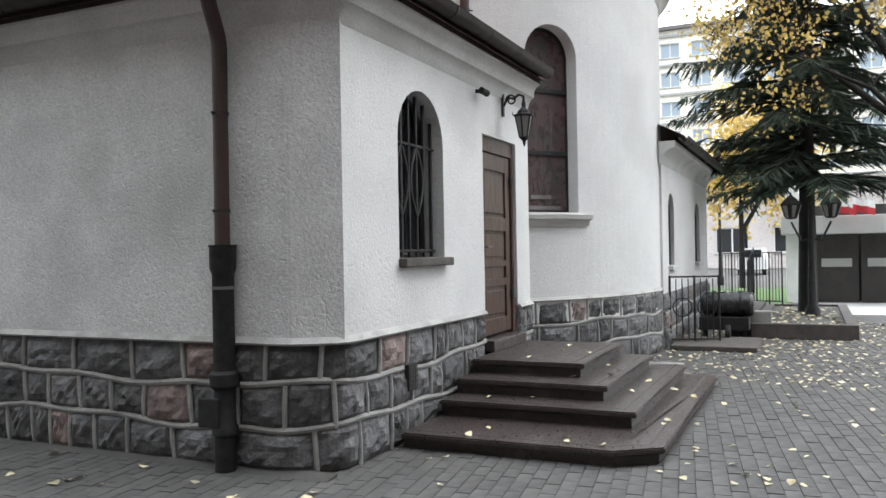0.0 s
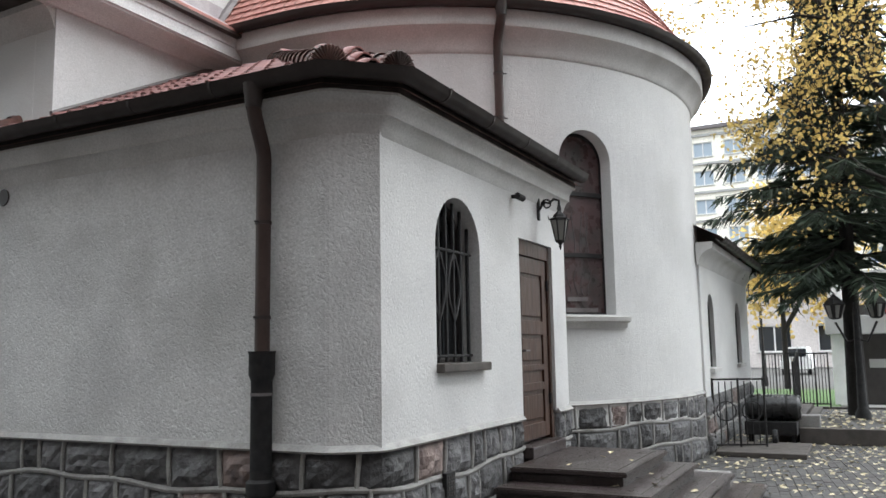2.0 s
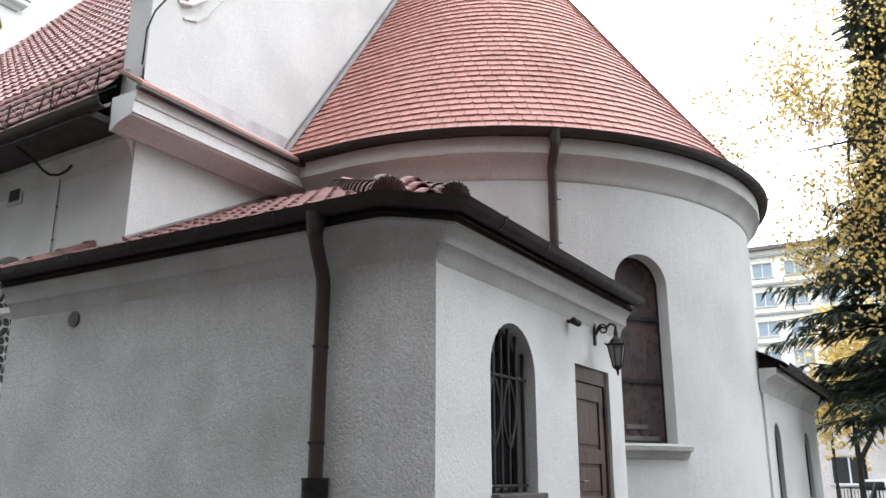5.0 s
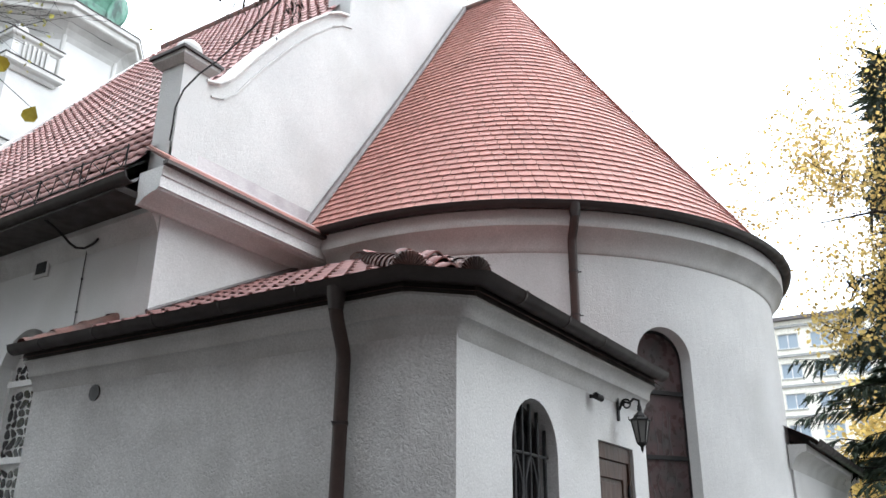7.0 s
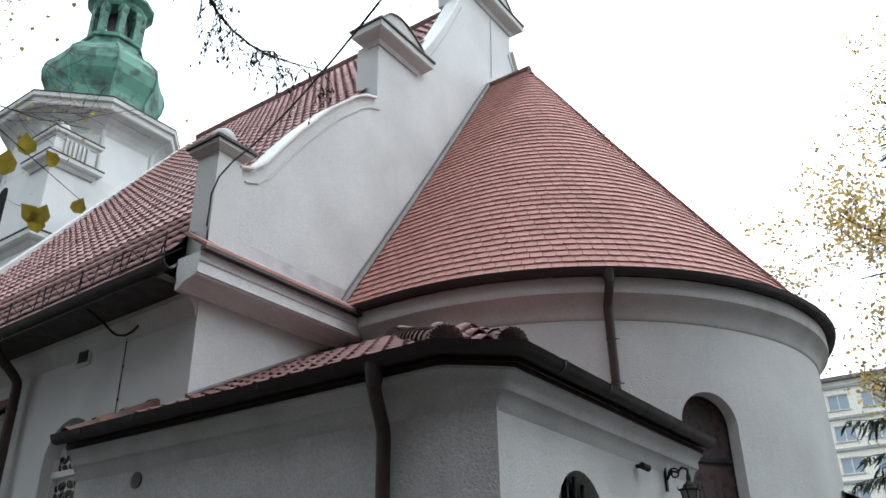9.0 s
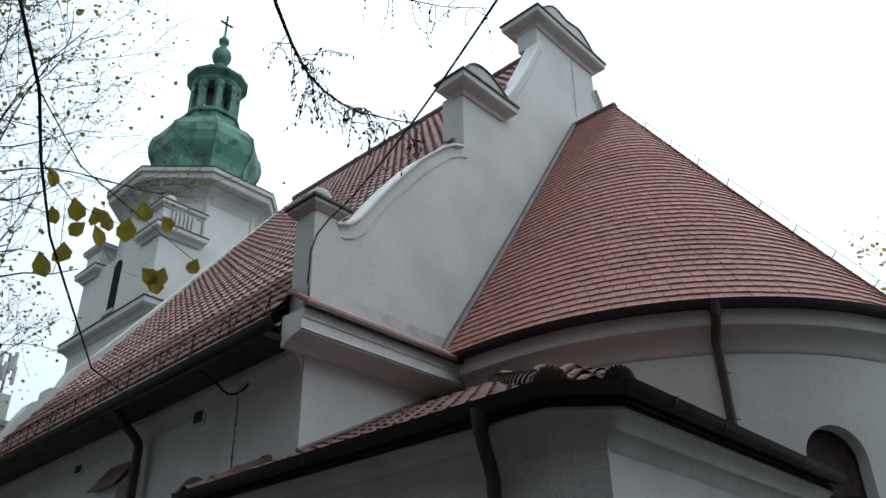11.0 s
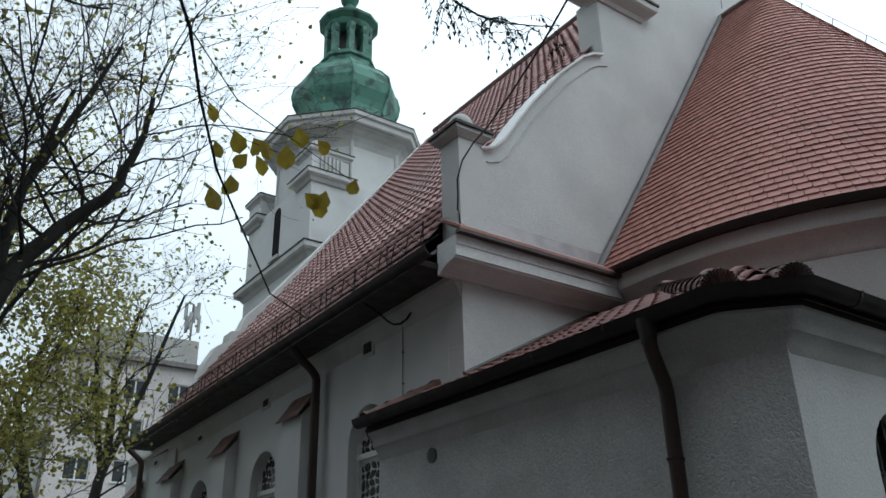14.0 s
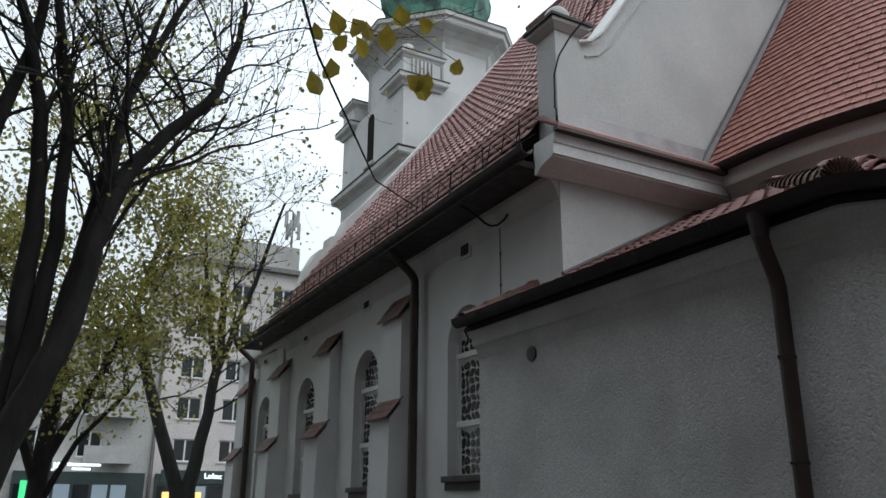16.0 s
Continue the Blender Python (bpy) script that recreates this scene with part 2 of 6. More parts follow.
def glass(name, tint, rough=0.05):
    m = bpy.data.materials.new(name)
    m.use_nodes = True
    b = m.node_tree.nodes["Principled BSDF"]
    b.inputs["Base Color"].default_value = (*tint, 1)
    b.inputs["Roughness"].default_value = rough
    b.inputs["Specular IOR Level"].default_value = 0.4
    n = m.node_tree.nodes.new("ShaderNodeTexNoise")
    n.inputs["Scale"].default_value = 3.0
    bp = m.node_tree.nodes.new("ShaderNodeBump")
    bp.inputs["Strength"].default_value, bp.inputs["Distance"].default_value = 0.08, 0.01
    m.node_tree.links.new(n.outputs["Fac"], bp.inputs["Height"])
    m.node_tree.links.new(bp.outputs[0], b.inputs["Normal"])
    return m


PANE = glass("dark_window_pane", (0.015, 0.017, 0.02))
# low-gloss near-black: the darkness seen in these windows is put into the colour
MATTE_DARK = material("painted_dark_window", (0.012, 0.012, 0.013), 0.9, second=(0.02, 0.018, 0.017), scale=4, bump=0.1)
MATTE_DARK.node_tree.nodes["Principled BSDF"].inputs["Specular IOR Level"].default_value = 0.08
# the sky's reflection in far panes is put into this pale blue base colour
PANE_SKY = glass("sky_tinted_pane", (0.36, 0.43, 0.50))
LAMP_GLASS = glass("frosted_lamp_glass", (0.22, 0.22, 0.21), 0.35)


def glow(name, colour, strength):
    m = bpy.data.materials.new(name)
    m.use_nodes = True
    b = m.node_tree.nodes["Principled BSDF"]
    b.inputs["Base Color"].default_value = (*colour, 1)
    b.inputs["Emission Color"].default_value = (*colour, 1)
    b.inputs["Emission Strength"].default_value = strength
    return m


SIGN_LIT = glow("lit_sign_white", (0.9, 1.0, 1.0), 2.2)
SHOP_LIT = glow("lit_shop_window", (1.0, 0.62, 0.2), 1.2)
SIGN_GREEN = glow("lit_sign_green", (0.1, 0.8, 0.3), 0.7)


# ---- mesh helpers ----
def thing(name, label, category, group="", at=(0, 0, 0), kind=""):
    ob = new(name)
    ob.location = at
    return tagged(ob, label, category, group, kind)


def part(name, src, mat, parent=None, label="", smooth=False, kind=""):
    """Link a bmesh or (verts, faces) as one mesh object under a thing or a part, in the world's coordinates."""
    me = bpy.data.meshes.new(name)
    if isinstance(src, tuple):
        me.from_pydata(src[0], [], src[1])
    else:
        bmesh.ops.recalc_face_normals(src, faces=src.faces)
        src.to_mesh(me)
        src.free()
    me.materials.append(mat)
    if smooth:
        me.shade_smooth()
        me.set_sharp_from_angle(angle=radians(40))
    ob = new(name, me)
    if parent is not None:
        ob.parent = parent
        if parent.parent is None:
            ob.matrix_parent_inverse = Matrix.Translation(-parent.location)
    return tagged(ob, label, "", "", kind)


def piece(name, me, m, parent):
    """A piece that shares its mesh with others."""
    ob = new(name, me)
    ob.parent = parent
    ob.matrix_basis = m
    return ob


def shared(name, verts, faces, mat, smooth=False):
    me = bpy.data.meshes.new(name)
    me.from_pydata(verts, [], faces)
    me.materials.append(mat)
    if smooth:
        me.shade_smooth()
    return me


def box(bm, x0, x1, y0, y1, z0, z1, bevel=0.0):
    vs = [bm.verts.new((x, y, z)) for z in (z0, z1) for x, y in ((x0, y0), (x1, y0), (x1, y1), (x0, y1))]
    fs = [bm.faces.new([vs[i] for i in f]) for f in ((3, 2, 1, 0), (4, 5, 6, 7), (0, 1, 5, 4), (1, 2, 6, 5), (2, 3, 7, 6), (3, 0, 4, 7))]
    if bevel:
        bmesh.ops.bevel(bm, geom=list({e for f in fs for e in f.edges}), offset=bevel, segments=2, affect="EDGES", profile=0.6)
    return bm


def boxed(x0, x1, y0, y1, z0, z1, bevel=0.0):
    return box(bmesh.new(), x0, x1, y0, y1, z0, z1, bevel)


def clean(lp):
    """Drop repeated corners."""
    out = [p for i, p in enumerate(lp) if math.hypot(p[0] - lp[i - 1][0], p[1] - lp[i - 1][1]) > 1e-5]
    return out


def wall_with_holes(bm, outer, holes, place, depth):
    """A slab of any outline (a, b), set in the world by place(a, b, d), with openings through it and their jambs."""
    loops = [clean(lp) for lp in (outer, *holes)]
    flat = [p for lp in loops for p in lp]
    tris = tessellate_polygon([[Vector((*p, 0)) for p in lp] for lp in loops])
    lo = [bm.verts.new(place(a, b, 0)) for a, b in flat]
    hi = [bm.verts.new(place(a, b, depth)) for a, b in flat]
    for t in tris:
        bm.faces.new([lo[i] for i in t])
        bm.faces.new([hi[i] for i in reversed(t)])
    o = 0
    for lp in loops:
        n = len(lp)
        for i in range(n):
            j = (i + 1) % n
            bm.faces.new((lo[o + i], lo[o + j], hi[o + j], hi[o + i]))
        o += n
    return bm


def prism(bm, poly, place, depth):
    return wall_with_holes(bm, poly, [], place, depth)


def arch(a0, a1, z0, z1, n=14):
    """The outline of an opening with a round head."""
    r = (a1 - a0) / 2
    return [(a0, z0), (a1, z0)] + [(a0 + r + r * math.cos(math.pi * i / n), z1 - r + r * math.sin(math.pi * i / n)) for i in range(n + 1)]


def sweep(bm, path, profile, closed=False, ends=True):
    """Carry a profile of (outward offset, z) along a plan path of (x, y); outward is to the right of the way."""
    n = len(path)
    rings = []
    for i, p in enumerate(path):
        p = Vector(p)
        a = (p - Vector(path[i - 1])).normalized() if i or closed else None
        b = (Vector(path[(i + 1) % n]) - p).normalized() if i < n - 1 or closed else None
        a, b = a or b, b or a
        na, nb = Vector((a.y, -a.x)), Vector((b.y, -b.x))
        mdir = (na + nb).normalized()
        k = 1 / max(mdir.dot(na), 0.3)
        rings.append([bm.verts.new((p.x + mdir.x * o * k, p.y + mdir.y * o * k, z)) for o, z in profile])
    m = len(profile)
    for i in range(n if closed else n - 1):
        r0, r1 = rings[i], rings[(i + 1) % n]
        for j in range(m):
            bm.faces.new((r0[j], r0[(j + 1) % m], r1[(j + 1) % m], r1[j]))
    if ends and not closed:
        bm.faces.new(rings[0][::-1])
        bm.faces.new(rings[-1])
    return bm


def tube(bm, pts, r, n=10, r1=None, caps=True):
    """A round bar along points, tapering from r to r1."""
    r1 = r if r1 is None else r1
    pts = [Vector(p) for p in pts]
    rings, up = [], None
    for i, p in enumerate(pts):
        d = (pts[min(i + 1, len(pts) - 1)] - pts[max(i - 1, 0)]).normalized()
        if up is None:
            up = d.orthogonal().normalized()
        up = (up - d * up.dot(d)).normalized()
        s = d.cross(up)
        rr = r + (r1 - r) * i / max(len(pts) - 1, 1)
        rings.append([bm.verts.new(p + (up * math.cos(2 * math.pi * k / n) + s * math.sin(2 * math.pi * k / n)) * rr) for k in range(n)])
    for a, b in zip(rings, rings[1:]):
        for k in range(n):
            bm.faces.new((a[k], a[(k + 1) % n], b[(k + 1) % n], b[k]))
    if caps:
        bm.faces.new(rings[0][::-1])
        bm.faces.new(rings[-1])
    return bm


def lathe(bm, prof, cx, cy, n=24, turn=0.0):
    """A turned body from (radius, z)."""
    rings = []
    for r, z in prof:
        rings.append([bm.verts.new((cx + r * math.cos(turn + 2 * math.pi * k / n), cy + r * math.sin(turn + 2 * math.pi * k / n), z)) for k in range(n)])
    for a, b in zip(rings, rings[1:]):
        for k in range(n):
            bm.faces.new((a[k], a[(k + 1) % n], b[(k + 1) % n], b[k]))
    bm.faces.new(rings[0][::-1])
    bm.faces.new(rings[-1])
    return bm


def ball(bm, c, r, n=12, squash=1.0):
    bmesh.ops.create_uvsphere(bm, u_segments=n, v_segments=max(6, n // 2), radius=1, matrix=Matrix.Translation(c) @ Matrix.Diagonal((r, r, r * squash, 1)))
    return bm


# ---- plan ----
LX, RY, END_Y = 4.54, 2.87, 7.60            # vestry: wall facing -x, wall facing -y, far end
NX, GY, WY = 5.30, 7.05, 19.8               # nave: side wall, east gable, west end
AX = 11.855                                 # church axis
CY, RW, RE = 6.09, 4.09, 4.29               # apse: centre, wall radius, eave radius
LEDGE = 0.88

church = thing("church", "white stuccoed church with red tiled roofs and granite plinth", "church")

# ---- vestry walls ----
def on_y(y):
    return lambda a, b, d: (a, y + d, b)


def on_x(x):
    return lambda a, b, d: (x + d, a, b)


CX = 4.74                                   # sharp end of the splayed corner
wall_path = [(LX, END_Y), (LX, 3.19), (LX + 0.006, 3.16), (LX + 0.022, 3.13), (CX, RY), (8.66, RY)]
bm = bmesh.new()
wall_with_holes(bm, [(CX, LEDGE), (7.30, LEDGE), (7.30, 2.59), (8.24, 2.59), (8.24, LEDGE), (8.66, LEDGE), (8.66, 3.32), (CX, 3.32)],
                [arch(5.55, 6.38, 1.41, 2.76)], on_y(RY), 0.35)
part("vestry_wall", bm, STUCCO_FRONT, church, "rough white stucco wall with arched window and door opening")
bm = wall_with_holes(bmesh.new(), [*wall_path[:5], (CX, RY + 0.003), (LX + 0.38, RY + 0.353), (LX + 0.36, END_Y)], [], lambda a, b, d: (a, b, LEDGE + d), 3.32 - LEDGE)
part("vestry_side_wall", bm, STUCCO, church, "rough white stucco side wall")
bm = boxed(LX + 0.02, NX + 0.3, END_Y - 0.32, END_Y - 0.003, 0, 3.3)
part("vestry_end_wall", bm, STUCCO, church)
bm = boxed(8.36, 8.655, RY + 0.36, RY + 0.9, 0, 3.32)
part("vestry_return_wall", bm, STUCCO_FINE, church)

# plaster ledge over the plinth, cornice and gutter of the vestry
ledge_prof = [(-0.05, LEDGE - 0.03), (0.030, LEDGE - 0.03), (0.040, LEDGE - 0.016), (0.026, LEDGE - 0.002), (0.004, LEDGE + 0.022), (-0.05, LEDGE + 0.022)]
ledge_path = [(LX, END_Y), (LX, 3.21), (LX + 0.01, 3.16), (LX + 0.035, 3.11), (CX - 0.06, 2.955), (CX - 0.02, 2.91), (CX + 0.03, 2.882), (CX + 0.1, RY), (7.28, RY)]
bm = bmesh.new()
sweep(bm, ledge_path, ledge_prof)
sweep(bm, [(8.26, RY), (8.70, RY)], ledge_prof)
part("plinth_ledge", bm, LEDGE_PLASTER, church, "pale weathered plaster drip ledge", smooth=True)
# the eave cuts the corner with a splay of its own; the cornice leads from the wall to it
eave_path = [(4.38, END_Y), (4.38, 3.09), (4.73, 2.71), (8.60, 2.69)]


foot_line = [(LX, END_Y), (LX, 4.2), (LX, 3.5), (LX, 3.26), (LX + 0.012, 3.16), (LX + 0.035, 3.11), (LX + 0.09, 3.045), (CX - 0.02, 2.905), (CX + 0.03, RY), (CX + 0.2, RY), (6.0, RY), (8.66, RY)]
head_line = [(4.38, END_Y), (4.38, 4.2), (4.38, 3.5), (4.38, 3.28), (4.38, 3.14), (4.41, 3.055), (4.51, 2.945), (4.66, 2.785), (4.74, 2.71), (4.90, 2.709), (6.0, 2.70), (8.60, 2.69)]
cove = [(-0.06, 3.00), (0.0, 3.004), (0.05, 3.02), (0.14, 3.07), (0.28, 3.115), (0.42, 3.135), (0.52, 3.14), (0.55, 3.155), (0.55, 3.195), (0.62, 3.225), (0.78, 3.255), (0.95, 3.265), (0.96, 3.31), (-0.06, 3.32)]
bm = bmesh.new()
rings = []
for f, h in zip(foot_line, head_line):
    rings.append([bm.verts.new((f[0] + (h[0] - f[0]) * k, f[1] + (h[1] - f[1]) * k, z)) for k, z in cove])
for p, q in zip(rings, rings[1:]):
    for j in range(len(cove)):
        bm.faces.new((p[j], p[(j + 1) % len(cove)], q[(j + 1) % len(cove)], q[j]))
bm.faces.new(rings[0][::-1])
bm.faces.new(rings[-1])
part("vestry_cornice", bm, PLASTER, church, "moulded plaster cornice", smooth=True)
soff = [(-0.10, 3.312), (-0.03, 3.312), (-0.03, 3.285), (0.0, 3.285), (0.0, 3.41), (-0.10, 3.41)]
part("eave_board", sweep(bmesh.new(), eave_path, soff), BROWN_METAL, church, "dark brown strip under the eave")


def gutter_prof(off, z, r=0.068):
    out = [(off + r * math.cos(a), z + r * math.sin(a)) for a in [math.pi * (1 + i / 8) for i in range(9)]]
    inn = [(off + (r - 0.008) * math.cos(a), z + (r - 0.008) * math.sin(a)) for a in [math.pi * (2 - i / 8) for i in range(9)]]
    return out + [(off + r + 0.008, z + 0.012), (off + r - 0.006, z + 0.012)] + inn


gut = part("vestry_gutter", sweep(bmesh.new(), [(4.38, END_Y + 0.06), *eave_path[1:]], gutter_prof(0.08, 3.408, 0.078)), BROWN_METAL, church, "dark brown half-round gutter", smooth=True)
for k in range(5):
    x = 5.2 + 0.8 * k
    part("gutter_bracket", sweep(bmesh.new(), [(x, 2.70), (x + 0.025, 2.70)], gutter_prof(0.08, 3.409, 0.084)), BROWN_METAL, gut)
for k in range(5):
    y = 3.95 + 0.8 * k
    part("gutter_bracket", sweep(bmesh.new(), [(4.38, y + 0.025), (4.38, y)], gutter_prof(0.08, 3.409, 0.084)), BROWN_METAL, gut)

# ---- vestry roof: pantiles on three slopes with two hips ----
SL = 0.52
EZ = 3.36


def pantile_verts(w=0.22, l=0.40, amp=0.030, nose=0.024, gape=0.026):
    """A tile with one roll and a pan; its lower end stands off by the thickness of the nose."""
    vs, fs = [], []
    n = 8
    for i in range(n + 1):
        x = w * i / n
        roll = math.sin(math.pi * min(i / n / 0.62, 1.0))
        z = amp * roll - 0.3 * amp * math.sin(math.pi * max(i / n - 0.62, 0) / 0.38)
        lift = nose + gape * max(roll, 0)
        vs += [(x, 0, z + lift), (x, l, z), (x, 0, z + lift - 0.013 - 0.4 * max(nose - 0.024, 0))]
    for i in range(n):
        a, b = 3 * i, 3 * (i + 1)
        fs += [(a, b, b + 1, a + 1), (a + 2, b + 2, b, a)]
    return vs, fs


PV, PF = pantile_verts()
pantile_mesh = shared("pantile", PV, PF, PANTILE_PIECE, smooth=True)
NV, NF = pantile_verts(0.205, 0.40, 0.013, 0.036, 0.012)
nave_mesh = shared("pantile", NV, NF, NAVE_TILE_PIECE, smooth=True)


def slope_frame(origin, along, up):
    """Axes of a roof slope: x along the eave, y up the slope, z its normal."""
    a, u = Vector(along).normalized(), Vector(up).normalized()
    n = a.cross(u)
    return Matrix.Translation(origin) @ Matrix((a, u, n)).transposed().to_4x4()


def pantiles(frame_m, cols, rows, keep, parent, limit, exposure=0.335, w=0.22, me=None, shape=None, mat=None, sag=None):
    """Lay tiles; the lowest rows are single pieces up to the limit, the rest one mesh."""
    vs, fs, count = [], [], 0
    for r in range(rows):
        for c in range(cols):
            x, y = c * w, r * exposure
            if not keep(frame_m @ Vector((x + w / 2, y + 0.17, 0))):
                continue
            m = frame_m @ Matrix.Translation((x, y, random.uniform(-0.003, 0.003))) @ Matrix.Rotation(random.uniform(-0.006, 0.006), 4, "Z")
            if sag:
                m = Matrix.Translation((0, 0, sag(m.translation))) @ m
            if count < limit:
                piece("pantile", me or pantile_mesh, m, parent)
                count += 1
            else:
                o = len(vs)
                vs += [tuple(m @ Vector(v)) for v in (shape or PV)]
                fs += [tuple(i + o for i in f) for f in PF]
    if vs:
        part("pantiles", (vs, fs), mat or PANTILE, parent, kind="stuff", smooth=True)


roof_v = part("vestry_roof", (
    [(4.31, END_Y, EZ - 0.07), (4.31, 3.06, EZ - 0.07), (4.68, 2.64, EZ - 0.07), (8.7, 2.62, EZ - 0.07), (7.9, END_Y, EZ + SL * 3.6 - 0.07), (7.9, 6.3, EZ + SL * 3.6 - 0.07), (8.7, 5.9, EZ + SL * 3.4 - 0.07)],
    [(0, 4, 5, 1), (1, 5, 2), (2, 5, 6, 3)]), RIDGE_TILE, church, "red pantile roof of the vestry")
inside_apse = lambda p: math.hypot(p.x - AX, p.y - CY) < RW
fm = slope_frame((4.34, END_Y + 0.02, EZ + 0.005), (0, -1, 0), (1, 0, SL))
pantiles(fm, 21, 9, lambda p: p.x - 4.36 < (p.y - 3.0) * 1.06 and not (p.y > GY - 0.05 and p.x > NX - 0.08) and not inside_apse(p), roof_v, 160)
fm = slope_frame((4.62, 2.68, EZ + 0.03), (1, 0, 0), (0, 1, SL))
pantiles(fm, 19, 9, lambda p: p.x - 4.70 > (p.y - 2.62) * 0.85 and not inside_apse(p), roof_v, 100)


def ridge_run(p, q, parent, r=0.105, step=0.34, cap=True):
    """A hip of half-round tiles with a scalloped shell at its foot."""
    p, q = Vector(p), Vector(q)
    d = (q - p).normalized()
    s = d.cross(Vector((0, 0, 1))).normalized()
    u = s.cross(d)
    k = 0
    while k * step < (q - p).length:
        bm = bmesh.new()
        o = p + d * (k * step)
        rings = []
        for t, rr in ((0, r * 1.12), (0.05, r * 1.12), (0.06, r), (0.4, r * 0.93)):
            rings.append([bm.verts.new(o + d * t + (s * math.cos(a) + u * math.sin(a)) * rr) for a in [math.pi * i / 10 for i in range(11)]])
        for a, b in zip(rings, rings[1:]):
            for i in range(10):
                bm.faces.new((a[i], a[i + 1], b[i + 1], b[i]))
        part("ridge_tile", bm, RIDGE_TILE, parent, smooth=True)
        k += 1
    if cap:
        bm = bmesh.new()
        c = bm.verts.new(p - d * 0.05 - u * 0.02)
        n = 33
        rim, back = [], []
        for i in range(n):
            a = math.pi * i / (n - 1)
            rr = r * 1.32 * (1.0 + 0.045 * math.cos(2 * math.pi * i / 3))
            w = 0.012 * math.cos(math.pi * i)
            rim.append(bm.verts.new(p - d * (0.02 + w) + (s * math.cos(a) + u * math.sin(a)) * rr))
            back.append(bm.verts.new(p + d * 0.06 + (s * math.cos(a) + u * math.sin(a)) * rr))
        for i in range(n - 1):
            bm.faces.new((c, rim[i], rim[i + 1]))
            bm.faces.new((rim[i], back[i], back[i + 1], rim[i + 1]))
        part("shell_end_tile", bm, RIDGE_TILE, parent, "brown scalloped shell end tile")


fm = slope_frame((4.36, 3.02, EZ + 0.05), (0.68, -0.735, 0), (0.735, 0.68, SL))
pantiles(fm, 2, 3, lambda p: (p.x - 4.36) > (p.y - 3.0) * 1.06 - 0.05 and p.x - 4.70 < (p.y - 2.62) * 0.85 + 0.05, roof_v, 20)
ridge_run((4.36, 3.03, EZ + 0.065), (7.6, 6.1, EZ + 0.035 + SL * 3.2), roof_v, r=0.10)
ridge_run((4.65, 2.67, EZ + 0.065), (5.45, 3.6, EZ + 0.035 + SL * 0.95), roof_v, r=0.088)
ridge_run((4.34, END_Y - 0.02, EZ + 0.05), (5.28, END_Y - 0.02, EZ + 0.05 + SL * 0.94), roof_v, r=0.085, cap=False)
bm = bmesh.new()
tube(bm, [(5.28, GY - 0.02, 3.93), (7.60, GY - 0.02, 5.13)], 0.032, 6)
part("roof_flashing", bm, LEAD, roof_v, "grey lead flashing")

# ---- apse ----
def arc(r, a0, a1, n):
    return [(AX + r * math.cos(a0 + (a1 - a0) * i / n), CY + r * math.sin(a0 + (a1 - a0) * i / n)) for i in range(n + 1)]


apse_path = [(AX - RW, GY + 0.1)] + arc(RW, math.pi, 2 * math.pi, 72) + [(AX + RW, GY + 0.1)]
WIN_A, WIN_W = radians(233.5), 0.38        # middle of the apse window and half its width
bm = bmesh.new()
a0 = WIN_A - WIN_W / RW
a1 = WIN_A + WIN_W / RW
WZ0, WZ1 = 1.91, 4.16
lo, hi = 0.6, 5.36


def curved(a, z, d):
    r = RW - d
    return (AX + r * math.cos(a), CY + r * math.sin(a), z)


def head(a):
    """Height of the window's round head above the angle a."""
    x = (a - WIN_A) * RW
    return WZ1 - WIN_W + math.sqrt(max(WIN_W ** 2 - x * x, 0))


cols = sorted([math.pi + math.pi * i / 90 for i in range(91)] + [WIN_A + WIN_W / RW * math.cos(math.pi * i / 24) for i in range(25)])
for d in (0, 0.4):
    for p, q in zip(cols, cols[1:]):
        mid = (p + q) / 2
        spans = [((lo, lo), (WZ0, WZ0)), ((head(p), head(q)), (hi, hi))] if abs(mid - WIN_A) * RW < WIN_W else [((lo, lo), (hi, hi))]
        for (b0, b1), (t0, t1) in spans:
            bm.faces.new([bm.verts.new(v) for v in (curved(p, b0, d), curved(q, b1, d), curved(q, t1, d), curved(p, t0, d))])
jamb = [(WIN_A + WIN_W / RW * math.cos(math.pi * i / 24), head(WIN_A + WIN_W / RW * math.cos(math.pi * i / 24))) for i in range(25)]
jamb = [(a1, WZ0), *jamb, (a0, WZ0), (a1, WZ0)]
for p, q in zip(jamb, jamb[1:]):
    bm.faces.new([bm.verts.new(v) for v in (curved(*p, 0), curved(*q, 0), curved(*q, 0.4), curved(*p, 0.4))])
bmesh.ops.remove_doubles(bm, verts=bm.verts, dist=1e-4)
for sx in (-1, 1):
    box(bm, AX + sx * RW - (0 if sx < 0 else 0.4), AX + sx * RW + (0.4 if sx < 0 else 0), CY, GY, lo, hi)
part("apse_wall", bm, STUCCO_FINE, church, "curved white stucco wall of the apse")
apse_eave = [(AX - RW, GY - 0.36)] + arc(RW, math.pi, 2 * math.pi, 72) + [(AX + RW, GY - 0.3)]
prof = [(-0.02, 4.99), (0.002, 5.0), (0.02, 5.02), (0.025, 5.06), (0.06, 5.14), (0.10, 5.21), (0.16, 5.27), (0.19, 5.29), (0.20, 5.34), (0.20, 5.49), (-0.02, 5.49)]
part("apse_cornice", sweep(bmesh.new(), apse_eave, prof), PLASTER, church, "moulded plaster cornice", smooth=True)
part("apse_gutter", sweep(bmesh.new(), apse_eave, gutter_prof(0.265, 5.555, 0.075)), BROWN_METAL, church, "dark brown half-round gutter", smooth=True)
part("apse_ledge", sweep(bmesh.new(), arc(RW, radians(218), radians(330), 50), ledge_prof), LEDGE_PLASTER, church, "pale weathered plaster drip ledge")

